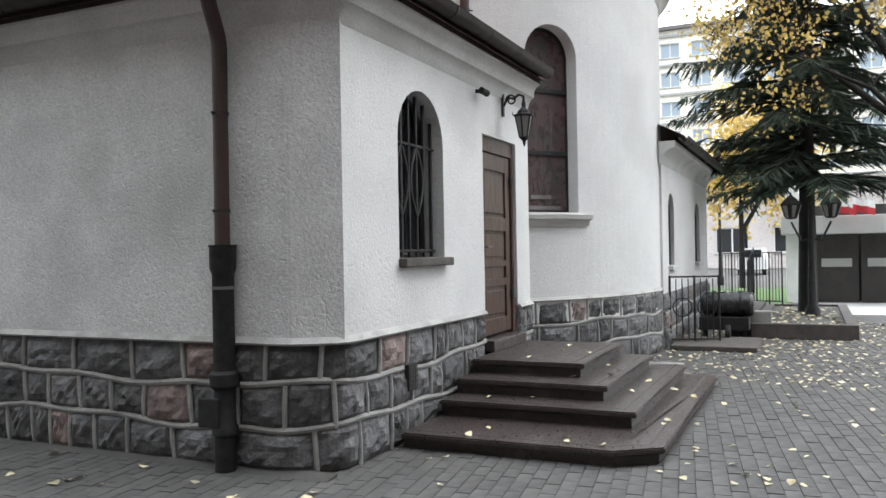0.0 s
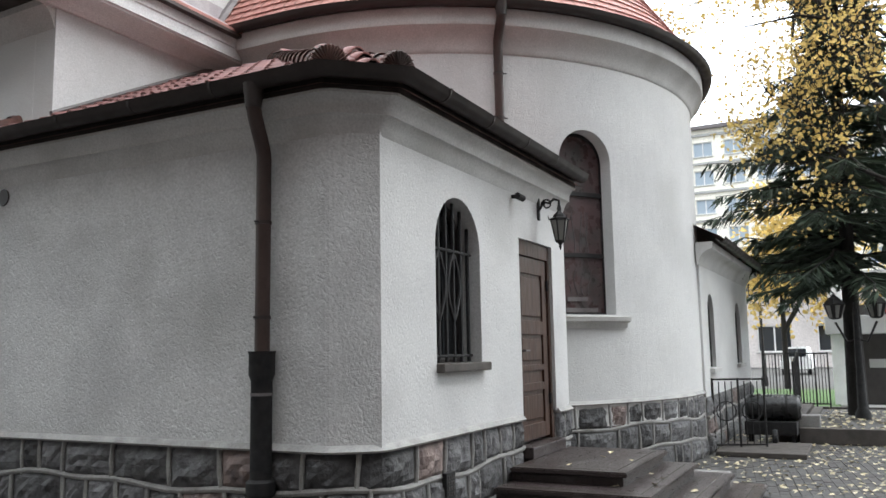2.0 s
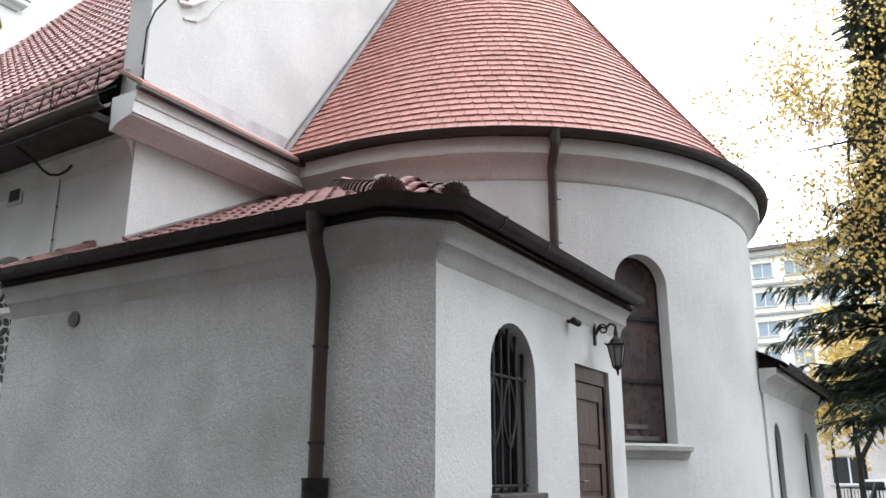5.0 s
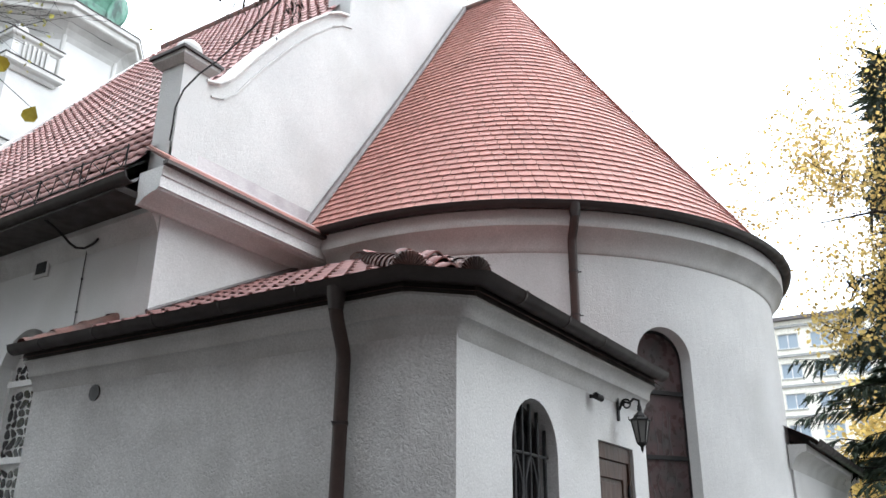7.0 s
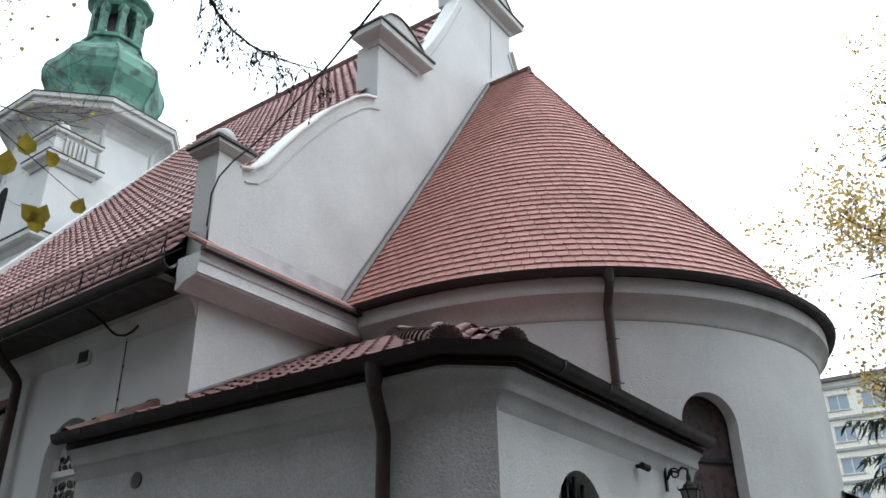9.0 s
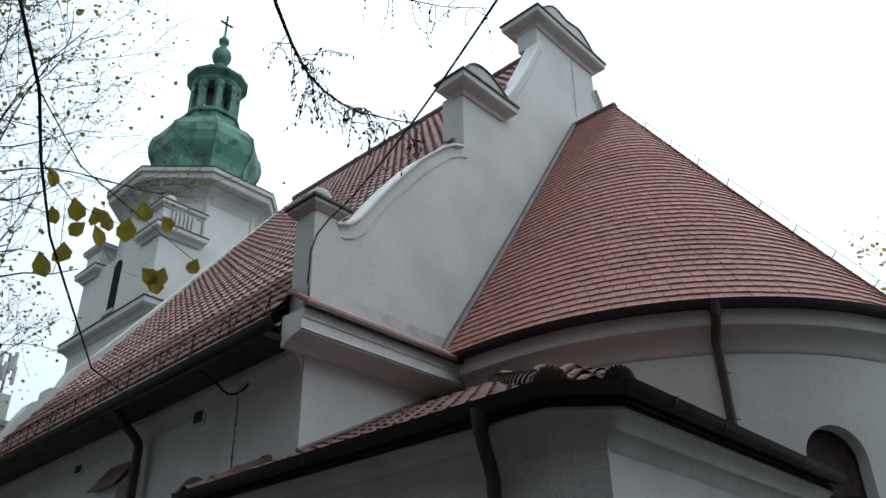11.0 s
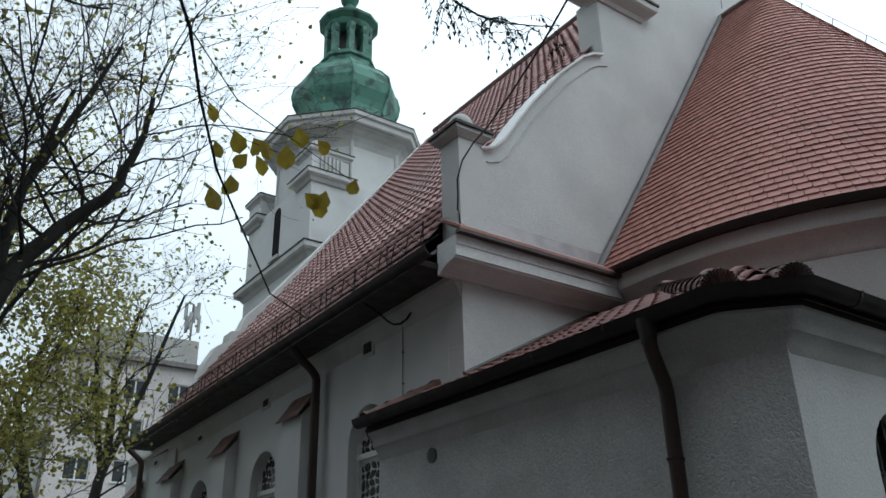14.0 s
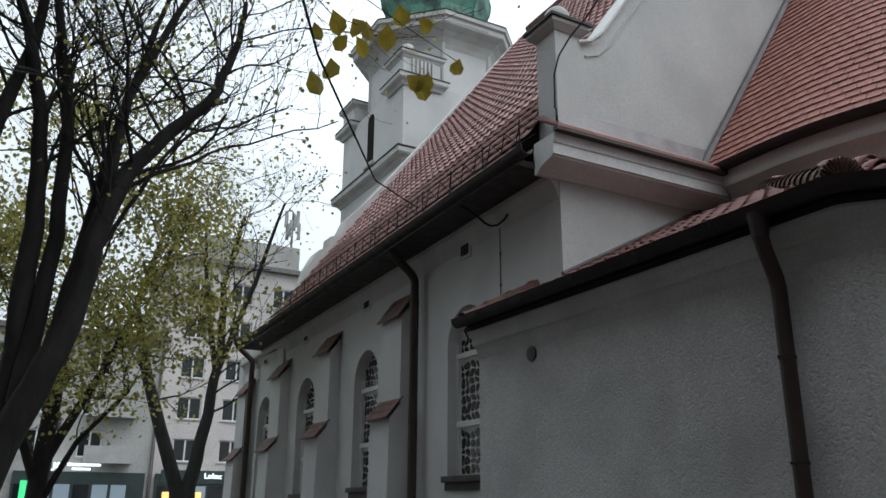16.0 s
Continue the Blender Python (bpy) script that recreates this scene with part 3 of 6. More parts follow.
# apse roof: plain tiles on a half cone drawn back to the gable
APEX_Z, EAVE_Z = 11.97, 5.60


def cone_r(s):
    return RE * (1 - s) - 0.03 * math.sin(math.pi * min(s * 1.15, 1.0))


def cone_point(q, s):
    """q: metres along the eave line from the gable; s: 0 at the eave, 1 at the top."""
    st = GY - CY
    r = max(cone_r(s), 0.01)
    z = EAVE_Z + (APEX_Z - EAVE_Z) * s
    full = math.pi * r
    if q < st:
        return Vector((AX - r, GY - q, z)), Vector((0, -1, 0))
    if q > st + full:
        return Vector((AX + r, CY + (q - st - full), z)), Vector((0, 1, 0))
    a = math.pi + (q - st) / r
    return Vector((AX + r * math.cos(a), CY + r * math.sin(a), z)), Vector((-math.sin(a), math.cos(a), 0))


bm = bmesh.new()
rows_v = []
for k in range(25):
    s = k / 24
    r = max(cone_r(s) - 0.03, 0.0)
    z = EAVE_Z + (APEX_Z - EAVE_Z) * s - 0.03
    rows_v.append([bm.verts.new((x, y, z)) for x, y in [(AX - r, GY)] + [(AX + r * math.cos(math.pi + math.pi * i / 48), CY + r * math.sin(math.pi + math.pi * i / 48)) for i in range(49)] + [(AX + r, GY)]])
for a, b in zip(rows_v, rows_v[1:]):
    for i in range(len(a) - 1):
        bm.faces.new((a[i], a[i + 1], b[i + 1], b[i]))
bmesh.ops.remove_doubles(bm, verts=bm.verts, dist=1e-4)
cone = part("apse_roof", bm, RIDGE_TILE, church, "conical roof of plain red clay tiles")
TW, TL, TH = 0.165, 0.195, 0.016
tile_v = [(-0.5, TL, 0), (0.5, TL, 0), (0.5, 0.014, 0.026), (0.38, 0, 0.028), (-0.38, 0, 0.028), (-0.5, 0.014, 0.026),
          (0.5, 0.014, 0.026 - TH), (0.38, 0, 0.028 - TH), (-0.38, 0, 0.028 - TH), (-0.5, 0.014, 0.026 - TH)]
tile_v = [(x * (TW - 0.009), y, z) for x, y, z in tile_v]
tile_f = [(0, 5, 4, 3, 2, 1), (5, 9, 8, 4), (4, 8, 7, 3), (3, 7, 6, 2)]
tile_mesh = shared("roof_tile", tile_v, tile_f, TILE_RED_PIECE)
ROWS = 53
vs, fs, singles = [], [], 0
for k in range(ROWS):
    s = k / ROWS
    r = max(cone_r(s), 0.02)
    total = 2 * (GY - CY) + math.pi * r
    n = max(int(total / TW), 3)
    w = total / n
    for i in range(n):
        q = (i + (0.5 if k % 2 else 0.0) + 0.25) * w
        if q > total:
            continue
        p, along = cone_point(q, s)
        p2, _ = cone_point(q if q < GY - CY else (GY - CY) + (q - (GY - CY)) * max(cone_r(min(s + 0.02, 1)), 0.01) / r if q <= GY - CY + math.pi * r else total - (total - q), min(s + 0.02, 1))
        up = (p2 - p).normalized()
        along = (along - up * along.dot(up)).normalized()
        m = Matrix.Translation(p + Vector((0, 0, random.uniform(-0.003, 0.003)))) @ Matrix((along, up, along.cross(up))).transposed().to_4x4() @ Matrix.Diagonal((w / TW, 1, 1, 1)) @ Matrix.Rotation(random.uniform(-0.012, 0.012), 4, "Z")
        if k < 8 and singles < 300 and 0.1 < q < total * 0.62:
            piece("roof_tile", tile_mesh, m, cone)
            singles += 1
        else:
            o = len(vs)
            vs += [tuple(m @ Vector(v)) for v in tile_v]
            fs += [tuple(j + o for j in f) for f in tile_f]
part("roof_tiles", (vs, fs), TILE_RED, cone, kind="stuff")
# verge flashings against the gable and the short ridge
for sx in (-1, 1):
    run = [(AX + sx * (max(cone_r(k / 24), 0) + 0.03), GY - 0.05, EAVE_Z + (APEX_Z - EAVE_Z) * k / 24 + 0.03) for k in range(25)]
    part("verge_flashing", tube(bmesh.new(), run, 0.055, 6), LEAD, cone, "grey lead verge flashing")
bm = bmesh.new()
tube(bm, [(AX, GY, APEX_Z + 0.0), (AX, CY - 0.05, APEX_Z + 0.0)], 0.09, 8)
part("ridge_cap", bm, RIDGE_TILE, cone)
bm = bmesh.new()
for k in range(9):
    s = 0.06 + k * 0.1
    p, _ = cone_point((GY - CY) + math.pi * cone_r(s) * 0.505, s)
    out = Vector((p.x - AX, p.y - CY, 3.5)).normalized()
    tube(bm, [p, p + out * 0.16], 0.008, 5)
pts = [cone_point((GY - CY) + math.pi * cone_r(k / 20) * 0.505, k / 20)[0] for k in range(20)]
tube(bm, [p + Vector((p.x - AX, p.y - CY, 3.5)).normalized() * 0.16 for p in pts], 0.005, 5)
part("lightning_wire", bm, LEAD, cone, "thin lightning conductor on stand-offs")

# apse window
win = part("apse_window", boxed(0, 0.01, 0, 0.01, 4.9, 4.91), PLASTER, church, "tall arched stained-glass window")
t_dir = Vector((-math.sin(WIN_A), math.cos(WIN_A), 0))
n_dir = Vector((math.cos(WIN_A), math.sin(WIN_A), 0))
w_mid = Vector((AX, CY, 0)) + n_dir * (RW - 0.22)


def on_window(a, b, d):
    return w_mid + t_dir * a + Vector((0, 0, b)) - n_dir * d


part("stained_pane", prism(bmesh.new(), arch(-WIN_W - 0.03, WIN_W + 0.03, WZ0 - 0.02, WZ1 + 0.02), on_window, 0.02), STAINED, win, "dark stained glass")
bm = bmesh.new()
for z in (2.64, 3.40):
    prism(bm, [(-WIN_W, z - 0.025), (WIN_W, z - 0.025), (WIN_W, z + 0.025), (-WIN_W, z + 0.025)], lambda a, b, d: on_window(a, b, d - 0.03), 0.03)
ring = arch(-WIN_W, WIN_W, WZ0, WZ1)
for p, q in zip(ring, ring[1:] + ring[:1]):
    tube(bm, [on_window(*p, -0.01), on_window(*q, -0.01)], 0.03, 6)
part("window_frame", bm, IRON, win, "dark iron frame")
bm = bmesh.new()
for k in range(5):
    x = -0.26 + k * 0.10
    tube(bm, [on_window(x + 0.03 * math.sin(5 * t + k), 2.16 + 0.32 * t, -0.004) for t in [i / 6 for i in range(7)]], 0.006, 5, 0.003)
for k in range(6):
    x = random.uniform(-0.28, 0.2)
    tube(bm, [on_window(x + 0.02 * math.sin(4 * t + k), 2.68 + 0.5 * t, -0.003) for t in [i / 6 for i in range(7)]], 0.006, 5, 0.003)
part("lead_lines", bm, LEAD, win, "thin pale leading", kind="stuff")
bm = bmesh.new()
prism(bm, [(-0.3, 1.95), (0.25, 1.95), (0.25, 2.0), (-0.3, 2.0)], lambda a, b, d: on_window(a, b, d - 0.02), 0.012)
prism(bm, [(-0.2, 2.08), (0.1, 2.08), (0.1, 2.13), (-0.2, 2.13)], lambda a, b, d: on_window(a, b, d - 0.02), 0.012)
part("inscription_band", bm, LEAD, win, "pale band of unreadable lettering")
sill_prof = [(-0.3, WZ0 - 0.16), (0.03, WZ0 - 0.16), (0.05, WZ0 - 0.1), (0.1, WZ0 - 0.08), (0.11, WZ0 - 0.03), (-0.3, WZ0 + 0.012)]
part("window_sill", sweep(bmesh.new(), arc(RW, WIN_A - 0.52 / RW, WIN_A + 0.52 / RW, 12), sill_prof), PLASTER, win, "grey moulded sill")

# ---- nave ----
eave_prof = [(-0.02, 4.83), (0.002, 4.84), (0.03, 4.93), (0.07, 5.00), (0.12, 5.04), (0.14, 5.05), (0.14, 5.12), (-0.02, 5.12)]
WINS = [(9.16, 0.50), (12.40, 0.48), (15.28, 0.48), (17.95, 0.46)]


def sunk(y):
    """How far the eave and the window heads have sunk at y."""
    return 0.028 * max(0.0, y - 9.16)


holes = [arch(y - h, y + h, 1.86 - sunk(y), 4.03 - sunk(y)) for y, h in WINS]
bm = bmesh.new()
wall_with_holes(bm, [(GY + 0.302, 0), (WY, 0), (WY, 5.12), (GY + 0.302, 5.12)], holes, on_x(NX), 0.55)
part("nave_wall", bm, STUCCO_FINE, church, "pale grey stucco side wall with arched windows")
NE, NZ, NS, FALL, RW_Y = 4.74, 5.25, 1.30, 0.027, 16.7      # eave x, eave z at the gable, pitch, fall of the eave, west verge


def fallen(bm):
    """Lets the eave line sink a little towards the west."""
    for v in bm.verts:
        v.co.z -= FALL * max(0.0, v.co.y - GY)
    return bm


part("nave_cornice", fallen(sweep(bmesh.new(), [(NX, WY), (NX, GY + 0.02)], eave_prof)), PLASTER, church, "coved plaster cornice", smooth=True)
# dark sheet added over the cove to stand for the eave's shade
part("nave_eave_board", fallen(boxed(4.70, NX + 0.1, GY + 0.01, 18.1, 5.125, 5.20)), BROWN_METAL, church, "dark brown strip under the eave")
part("nave_gutter", fallen(sweep(bmesh.new(), [(NX, 18.1), (NX, GY - 0.24)], gutter_prof(0.60, 5.24, 0.085))), BROWN_METAL, church, "dark brown half-round gutter", smooth=True)
RZ = NZ + NS * (AX - NE)
part("nave_wall_far", boxed(2 * AX - NX - 0.5, 2 * AX - NX, GY, WY, 0, 5.1), STUCCO_FINE, church)

# dark slab-glass windows set in white concrete
def nave_window(y, h):
    w = part("nave_window", prism(bmesh.new(), arch(y - h - 0.02, y + h + 0.02, 1.84, 4.05), on_x(NX + 0.19), 0.06), WHITE_PAINT, church, "arched window of dark slab glass in white concrete")
    bm = bmesh.new()
    for z in (2.52, 3.42):
        box(bm, NX + 0.13, NX + 0.19, y - h, y + h, z - 0.035, z + 0.035)
    for sy in (-1, 1):
        box(bm, NX + 0.14, NX + 0.19, y + sy * (h - 0.02) - 0.025, y + sy * (h - 0.02) + 0.025, 1.86, 3.6)
    part("mullion", bm, WHITE_PAINT, w, "white concrete bar")
    vs, fs = [], []
    nz, ny = 19, 7
    cw, ch = (2 * h - 0.10) / ny, 2.13 / nz
    jit = [[(random.uniform(-0.3, 0.3) * cw * (0 < j < ny), random.uniform(-0.3, 0.3) * ch) for j in range(ny + 1)] for i in range(nz + 1)]
    for i in range(nz):
        for j in range(ny):
            c4 = []
            for di, dj in ((0, 0), (0, 1), (1, 1), (1, 0)):
                a, b = jit[i + di][j + dj]
                c4.append(Vector((y - h + 0.05 + (j + dj) * cw + a + (0.35 * cw if (i + di) % 2 and 0 < j + dj < ny else 0), 1.88 + (i + di) * ch + b)))
            mid = sum(c4, Vector((0, 0))) / 4
            if mid.y > 3.57 and math.hypot(mid.y - 3.57, mid.x - y) > h - 0.07 or min(abs(mid.y - 2.52), abs(mid.y - 3.42)) < 0.062:
                continue
            ring = []
            for k in range(4):
                p, q, r = c4[k - 1], c4[k], c4[(k + 1) % 4]
                for e in (q.lerp(p, 0.22), q.lerp(r, 0.22)):
                    dv = e - mid
                    ring.append(mid + Vector((math.copysign(max(abs(dv.x) - 0.017, 0.008), dv.x), math.copysign(max(abs(dv.y) - 0.009, 0.008), dv.y))))
            o = len(vs)
            for dx in (NX + 0.189, NX + 0.178):
                vs += [(dx, p.x, p.y) for p in ring]
            fs.append(tuple(o + 8 + k for k in range(8)))
            fs += [(o + k, o + (k + 1) % 8, o + 8 + (k + 1) % 8, o + 8 + k) for k in range(8)]
    part("glass_pieces", (vs, fs), DALLE, w, "dark glass lumps", kind="stuff")
    bm = boxed(NX - 0.07, NX + 0.15, y - h - 0.06, y + h + 0.06, 1.78, 1.86, 0.012)
    box(bm, NX - 0.03, NX - 0.002, y - h - 0.02, y + h + 0.02, 1.68, 1.778)
    part("window_sill", bm, DARK_STONE, w, "dark stone sill")


    w.location.z = -sunk(y)


for y, h in WINS:
    nave_window(y, h)

# buttresses with tiled offsets
def buttress(y):
    y0, y1 = y, y + 0.66
    b = part("buttress", prism(bmesh.new(), [(NX + 0.01, 0), (NX - 0.40, 0), (NX - 0.36, 2.72), (NX - 0.2, 2.92), (NX - 0.2, 4.22), (NX + 0.01, 4.46)], lambda a, c, d: (a, y0 + d, c), 0.66), STUCCO_FINE, church, "stepped stucco buttress")
    for (xa, za), (xb, zb) in (((NX - 0.44, 2.70), (NX - 0.17, 3.02)), ((NX - 0.28, 4.18), (NX + 0.02, 4.60))):
        dx, dz = xb - xa, zb - za
        for k in range(3):
            t0, t1 = k / 3, (k + 1.35) / 3
            for c in range(3):
                ya = y0 - 0.05 + c * 0.255
                p = prism(bmesh.new(), [(xa + dx * t0, za + dz * t0 + 0.012), (xa + dx * min(t1, 1), za + dz * min(t1, 1)), (xa + dx * min(t1, 1), za + dz * min(t1, 1) + 0.02), (xa + dx * t0, za + dz * t0 + 0.035)],
                          lambda a, cc, d, ya=ya: (a, ya + d, cc), 0.25)
                part("offset_tile", p, RIDGE_TILE, b)
    b.location.z = -sunk(y)


for y in (10.70, 13.55, 16.30, 18.85):
    buttress(y)
for y, z in ((9.16, 4.82), (12.43, 4.77), (15.42, 4.72), (18.06, 4.64)):
    v = part("wall_vent", boxed(NX - 0.02, NX + 0.02, y - 0.15, y + 0.15, z - 0.15, z + 0.15, 0.006), PLASTER, church, "small square vent")
    part("vent_grille", boxed(NX - 0.028, NX - 0.021, y - 0.10, y + 0.10, z - 0.10, z + 0.10), IRON, v)

# east gable with pedestals and scrolled shoulders
def mirrored(pts):
    return pts + [(2 * AX - a, b) for a, b in pts[::-1]]


SCROLL = [(5.64, 6.93), (5.84, 7.0), (6.04, 7.19), (6.35, 7.64), (6.60, 7.99), (6.84, 8.29), (7.20, 8.73), (7.46, 8.99), (7.75, 9.27), (7.98, 9.43), (8.22, 9.52)]
UPPER = [(9.36, 11.1)] + [(9.36 + 1.44 * t, 11.1 + 2.5 * t - 0.12 * math.sin(math.pi * t)) for t in (0.2, 0.4, 0.6, 0.8)] + [(10.80, 13.6)]
GABLE = mirrored([(NX, 0), (NX, 6.9)] + SCROLL + [(8.31, 9.6), (8.31, 10.8), (9.36, 10.8)] + UPPER + [(10.80, 14.1)])
bm = bmesh.new()
prism(bm, GABLE, on_y(GY), 0.30)
gable = part("gable_wall", bm, STUCCO_FINE, church, "white stucco gable with scrolled shoulders")


def coping(pts, w0=-0.07, w1=0.30, t=0.03):
    bm = bmesh.new()
    for (a0, b0), (a1, b1) in zip(pts, pts[1:]):
        d = Vector((a1 - a0, b1 - b0)).normalized()
        n = Vector((-d.y, d.x)) * t
        vs = [bm.verts.new((a, GY + w, b)) for w in (w0, w1) for a, b in ((a0, b0), (a1, b1), (a1 + n.x, b1 + n.y), (a0 + n.x, b0 + n.y))]
        for f in ((0, 1, 2, 3), (7, 6, 5, 4), (0, 4, 5, 1), (1, 5, 6, 2), (2, 6, 7, 3), (3, 7, 4, 0)):
            bm.faces.new([vs[i] for i in f])
    bmesh.ops.remove_doubles(bm, verts=bm.verts, dist=1e-4)
    return bm


for mir in (False, True):
    for run in (SCROLL, UPPER):
        pts = [(2 * AX - a, b) for a, b in run][::-1] if mir else run
        part("coping", coping(pts), WHITE_PAINT, gable, "white moulded coping", smooth=False)
        low = [(a - 0.13 if mir else a + 0.13, b - 0.14) for a, b in pts]
        part("coping_moulding", coping(low, -0.022, 0.0, 0.022), STUCCO_FINE, gable)


def cap_box(x0, x1, y0, y1, z, parent, big=1.0):
    prof = [(-0.06, z), (0.02, z), (0.05, z + 0.05 * big), (0.13 * big, z + 0.1 * big), (0.15 * big, z + 0.12 * big), (0.15 * big, z + 0.2 * big), (-0.06, z + 0.2 * big)]
    bm = sweep(bmesh.new(), [(x0, y0), (x0, y1), (x1, y1), (x1, y0)][::-1], prof, closed=True)
    box(bm, x0 - 0.01, x1 + 0.01, y0 - 0.01, y1 + 0.01, z + 0.05, z + 0.19 * big)
    part("pedestal_cap", bm, PLASTER, parent, "moulded cap")
    part("cap_cover", boxed(x0 - 0.15 * big - 0.03, x1 + 0.15 * big + 0.03, y0 - 0.15 * big - 0.03, y1 + 0.15 * big + 0.03, z + 0.2 * big + 0.002, z + 0.2 * big + 0.04), BROWN_METAL, parent, "dark metal cover")


for mir in (False, True):
    f = (lambda a: 2 * AX - a) if mir else (lambda a: a)
    xs = sorted((f(5.28), f(5.66)))
    part("gable_pedestal", boxed(xs[0], xs[1], GY - 0.05, GY + 0.33, 5.6, 7.06), STUCCO_FINE, gable)
    cap_box(xs[0], xs[1], GY - 0.05, GY + 0.33, 7.0, gable, 0.62)
    part("stone_ball", ball(bmesh.new(), ((xs[0] + xs[1]) / 2, GY + 0.14, 7.31), 0.165, 20), PLASTER, gable, "round stone ball", smooth=True)
    xs = sorted((f(8.29), f(9.34)))
    part("gable_pedestal", boxed(xs[0], xs[1], GY + 0.004, GY + 0.47, 9.62, 10.8), STUCCO_FINE, gable)
    cap_box(xs[0], xs[1], GY - 0.012, GY + 0.20, 10.70, gable, 1.5)
    crest = [(xs[0] - 0.10 + (xs[1] - xs[0] + 0.20) * t, 11.045 + 0.40 * math.sin(math.pi * (t if not mir else 1 - t) ** 0.75) ** 0.8) for t in [i / 14 for i in range(15)]]
    part("cap_scroll", prism(bmesh.new(), crest, on_y(GY - 0.16), 0.36), PLASTER, gable, "rounded cap stone")
    part("scroll_cover", coping(crest, -0.19, 0.22, 0.025), BROWN_METAL, gable, "dark metal cover")
part("gable_top", boxed(10.785, 2 * AX - 10.785, GY + 0.004, GY + 0.50, 13.62, 14.1), STUCCO_FINE, gable)
cap_box(10.80, 2 * AX - 10.80, GY - 0.012, GY + 0.50, 14.05, gable, 1.6)
crest = [(10.72 + 2.27 * i / 24, 14.41 + 0.55 * abs(math.sin(math.pi * i / 24)) ** 0.7 * (1 - 0.16 * math.cos(math.pi * i / 6))) for i in range(25)]
part("cap_scroll", prism(bmesh.new(), crest, on_y(GY - 0.15), 0.5), PLASTER, gable, "scrolled crest")
part("scroll_cover", coping(crest, -0.18, 0.38, 0.025), BROWN_METAL, gable, "dark metal cover")
part("conductor_wire", tube(bmesh.new(), [(12.05, GY - 0.02, 14.0), (12.03, GY - 0.02, 13.1), (11.98, GY - 0.02, 12.3)], 0.007, 5), LEAD, gable, "thin lightning conductor")

# band of cornice and tiled apron across the foot of the gable
for x0, x1 in ((4.97, AX - RW + 0.1), (AX + RW - 0.1, 2 * AX - 4.97)):
    prof = [(-0.02, 5.05), (0.03, 5.055), (0.05, 5.075), (0.12, 5.12), (0.22, 5.15), (0.31, 5.165), (0.315, 5.185), (0.34, 5.19), (0.34, 5.315), (0.355, 5.325), (0.365, 5.42), (0.37, 5.43), (-0.02, 5.43)]
    part("gable_cornice", sweep(bmesh.new(), [(x0, GY), (x1, GY)], prof), WHITE_PAINT, gable, "white moulded cornice")
    n = int((x1 - x0) / 0.24)
    part("apron", prism(bmesh.new(), [(GY - 0.42, 5.46), (GY + 0.0, 5.74), (GY + 0.0, 5.76), (GY - 0.42, 5.48)], lambda a, b, d, x0=x0, x1=x1: (x0 + d, a, b), x1 - x0), RIDGE_TILE, gable, "red tiled apron")
    for k in range(n):
        xa = x0 + (x1 - x0) * k / n
        part("apron_tile", prism(bmesh.new(), [(GY - 0.44, 5.478), (GY - 0.05, 5.735), (GY - 0.05, 5.765), (GY - 0.44, 5.515)], lambda a, b, d, xa=xa: (xa + 0.003 + d, a, b), (x1 - x0) / n - 0.006), TILE_RED_PIECE, gable)
    part("apron_flashing", prism(bmesh.new(), [(GY - 0.21, 5.665), (GY - 0.05, 5.775), (GY - 0.022, 5.96), (GY - 0.004, 5.97), (GY - 0.004, 5.76), (GY - 0.21, 5.655)], lambda a, b, d, x0=x0, x1=x1: (x0 + 0.31 + d, a, b), x1 - x0 - 0.31), ZINC, gable, "pale grey metal flashing")
    part("apron_edge", boxed(x0 - 0.02, x1, GY - 0.455, GY - 0.372, 5.432, 5.475), PIPE_BROWN, gable, "brown drip edge")

# nave roof
L_SL = math.hypot(AX - NE, RZ - NZ)
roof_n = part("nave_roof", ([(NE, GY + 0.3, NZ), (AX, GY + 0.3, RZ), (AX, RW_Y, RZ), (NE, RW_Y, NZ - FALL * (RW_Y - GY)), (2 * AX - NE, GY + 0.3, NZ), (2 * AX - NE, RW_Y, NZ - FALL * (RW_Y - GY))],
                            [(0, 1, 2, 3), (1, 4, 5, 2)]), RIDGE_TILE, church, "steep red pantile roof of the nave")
fm = slope_frame((NE, RW_Y, NZ + 0.02), (0, -1, 0), (1, 0, NS))
pantiles(fm, 47, int(L_SL / 0.335), lambda p: p.y > GY + 0.3, roof_n, 285, w=0.205, me=nave_mesh, shape=NV, mat=NAVE_TILE,
         sag=lambda p: -FALL * max(p.y - GY, 0.0) * (1 - (p.x - NE) / (AX - NE)))
part("ridge_row", tube(bmesh.new(), [(AX, GY + 0.3, RZ + 0.03), (AX, RW_Y, RZ + 0.03)], 0.11, 8), RIDGE_TILE, roof_n)
# snow guard of wire lattice along the eave
vs, fs = [], []
bm = bmesh.new()
gx, gz = NE + 0.16, NZ + 0.16 * NS + 0.05
for h in (0.03, 0.21):
    tube(bm, [(gx - 0.06 * h * 5, GY + 0.1, gz + h), (gx - 0.06 * h * 5, RW_Y, gz + h)], 0.009, 5)
y = GY + 0.1
k = 0
while y < RW_Y - 0.2:
    a, b = (0.03, 0.21) if k % 2 else (0.21, 0.03)
    tube(bm, [(gx - 0.3 * a, y, gz + a), (gx - 0.3 * b, y + 0.16, gz + b)], 0.006, 4)
    if k % 5 == 0:
        tube(bm, [(gx + 0.15, y, gz + 0.12), (gx - 0.07, y, gz - 0.06), (gx - 0.07, y, gz + 0.24)], 0.011, 4)
    y += 0.16
    k += 1
part("snow_guard", fallen(bm), IRON, roof_n, "dark wire snow guard", kind="stuff")
bm = bmesh.new()
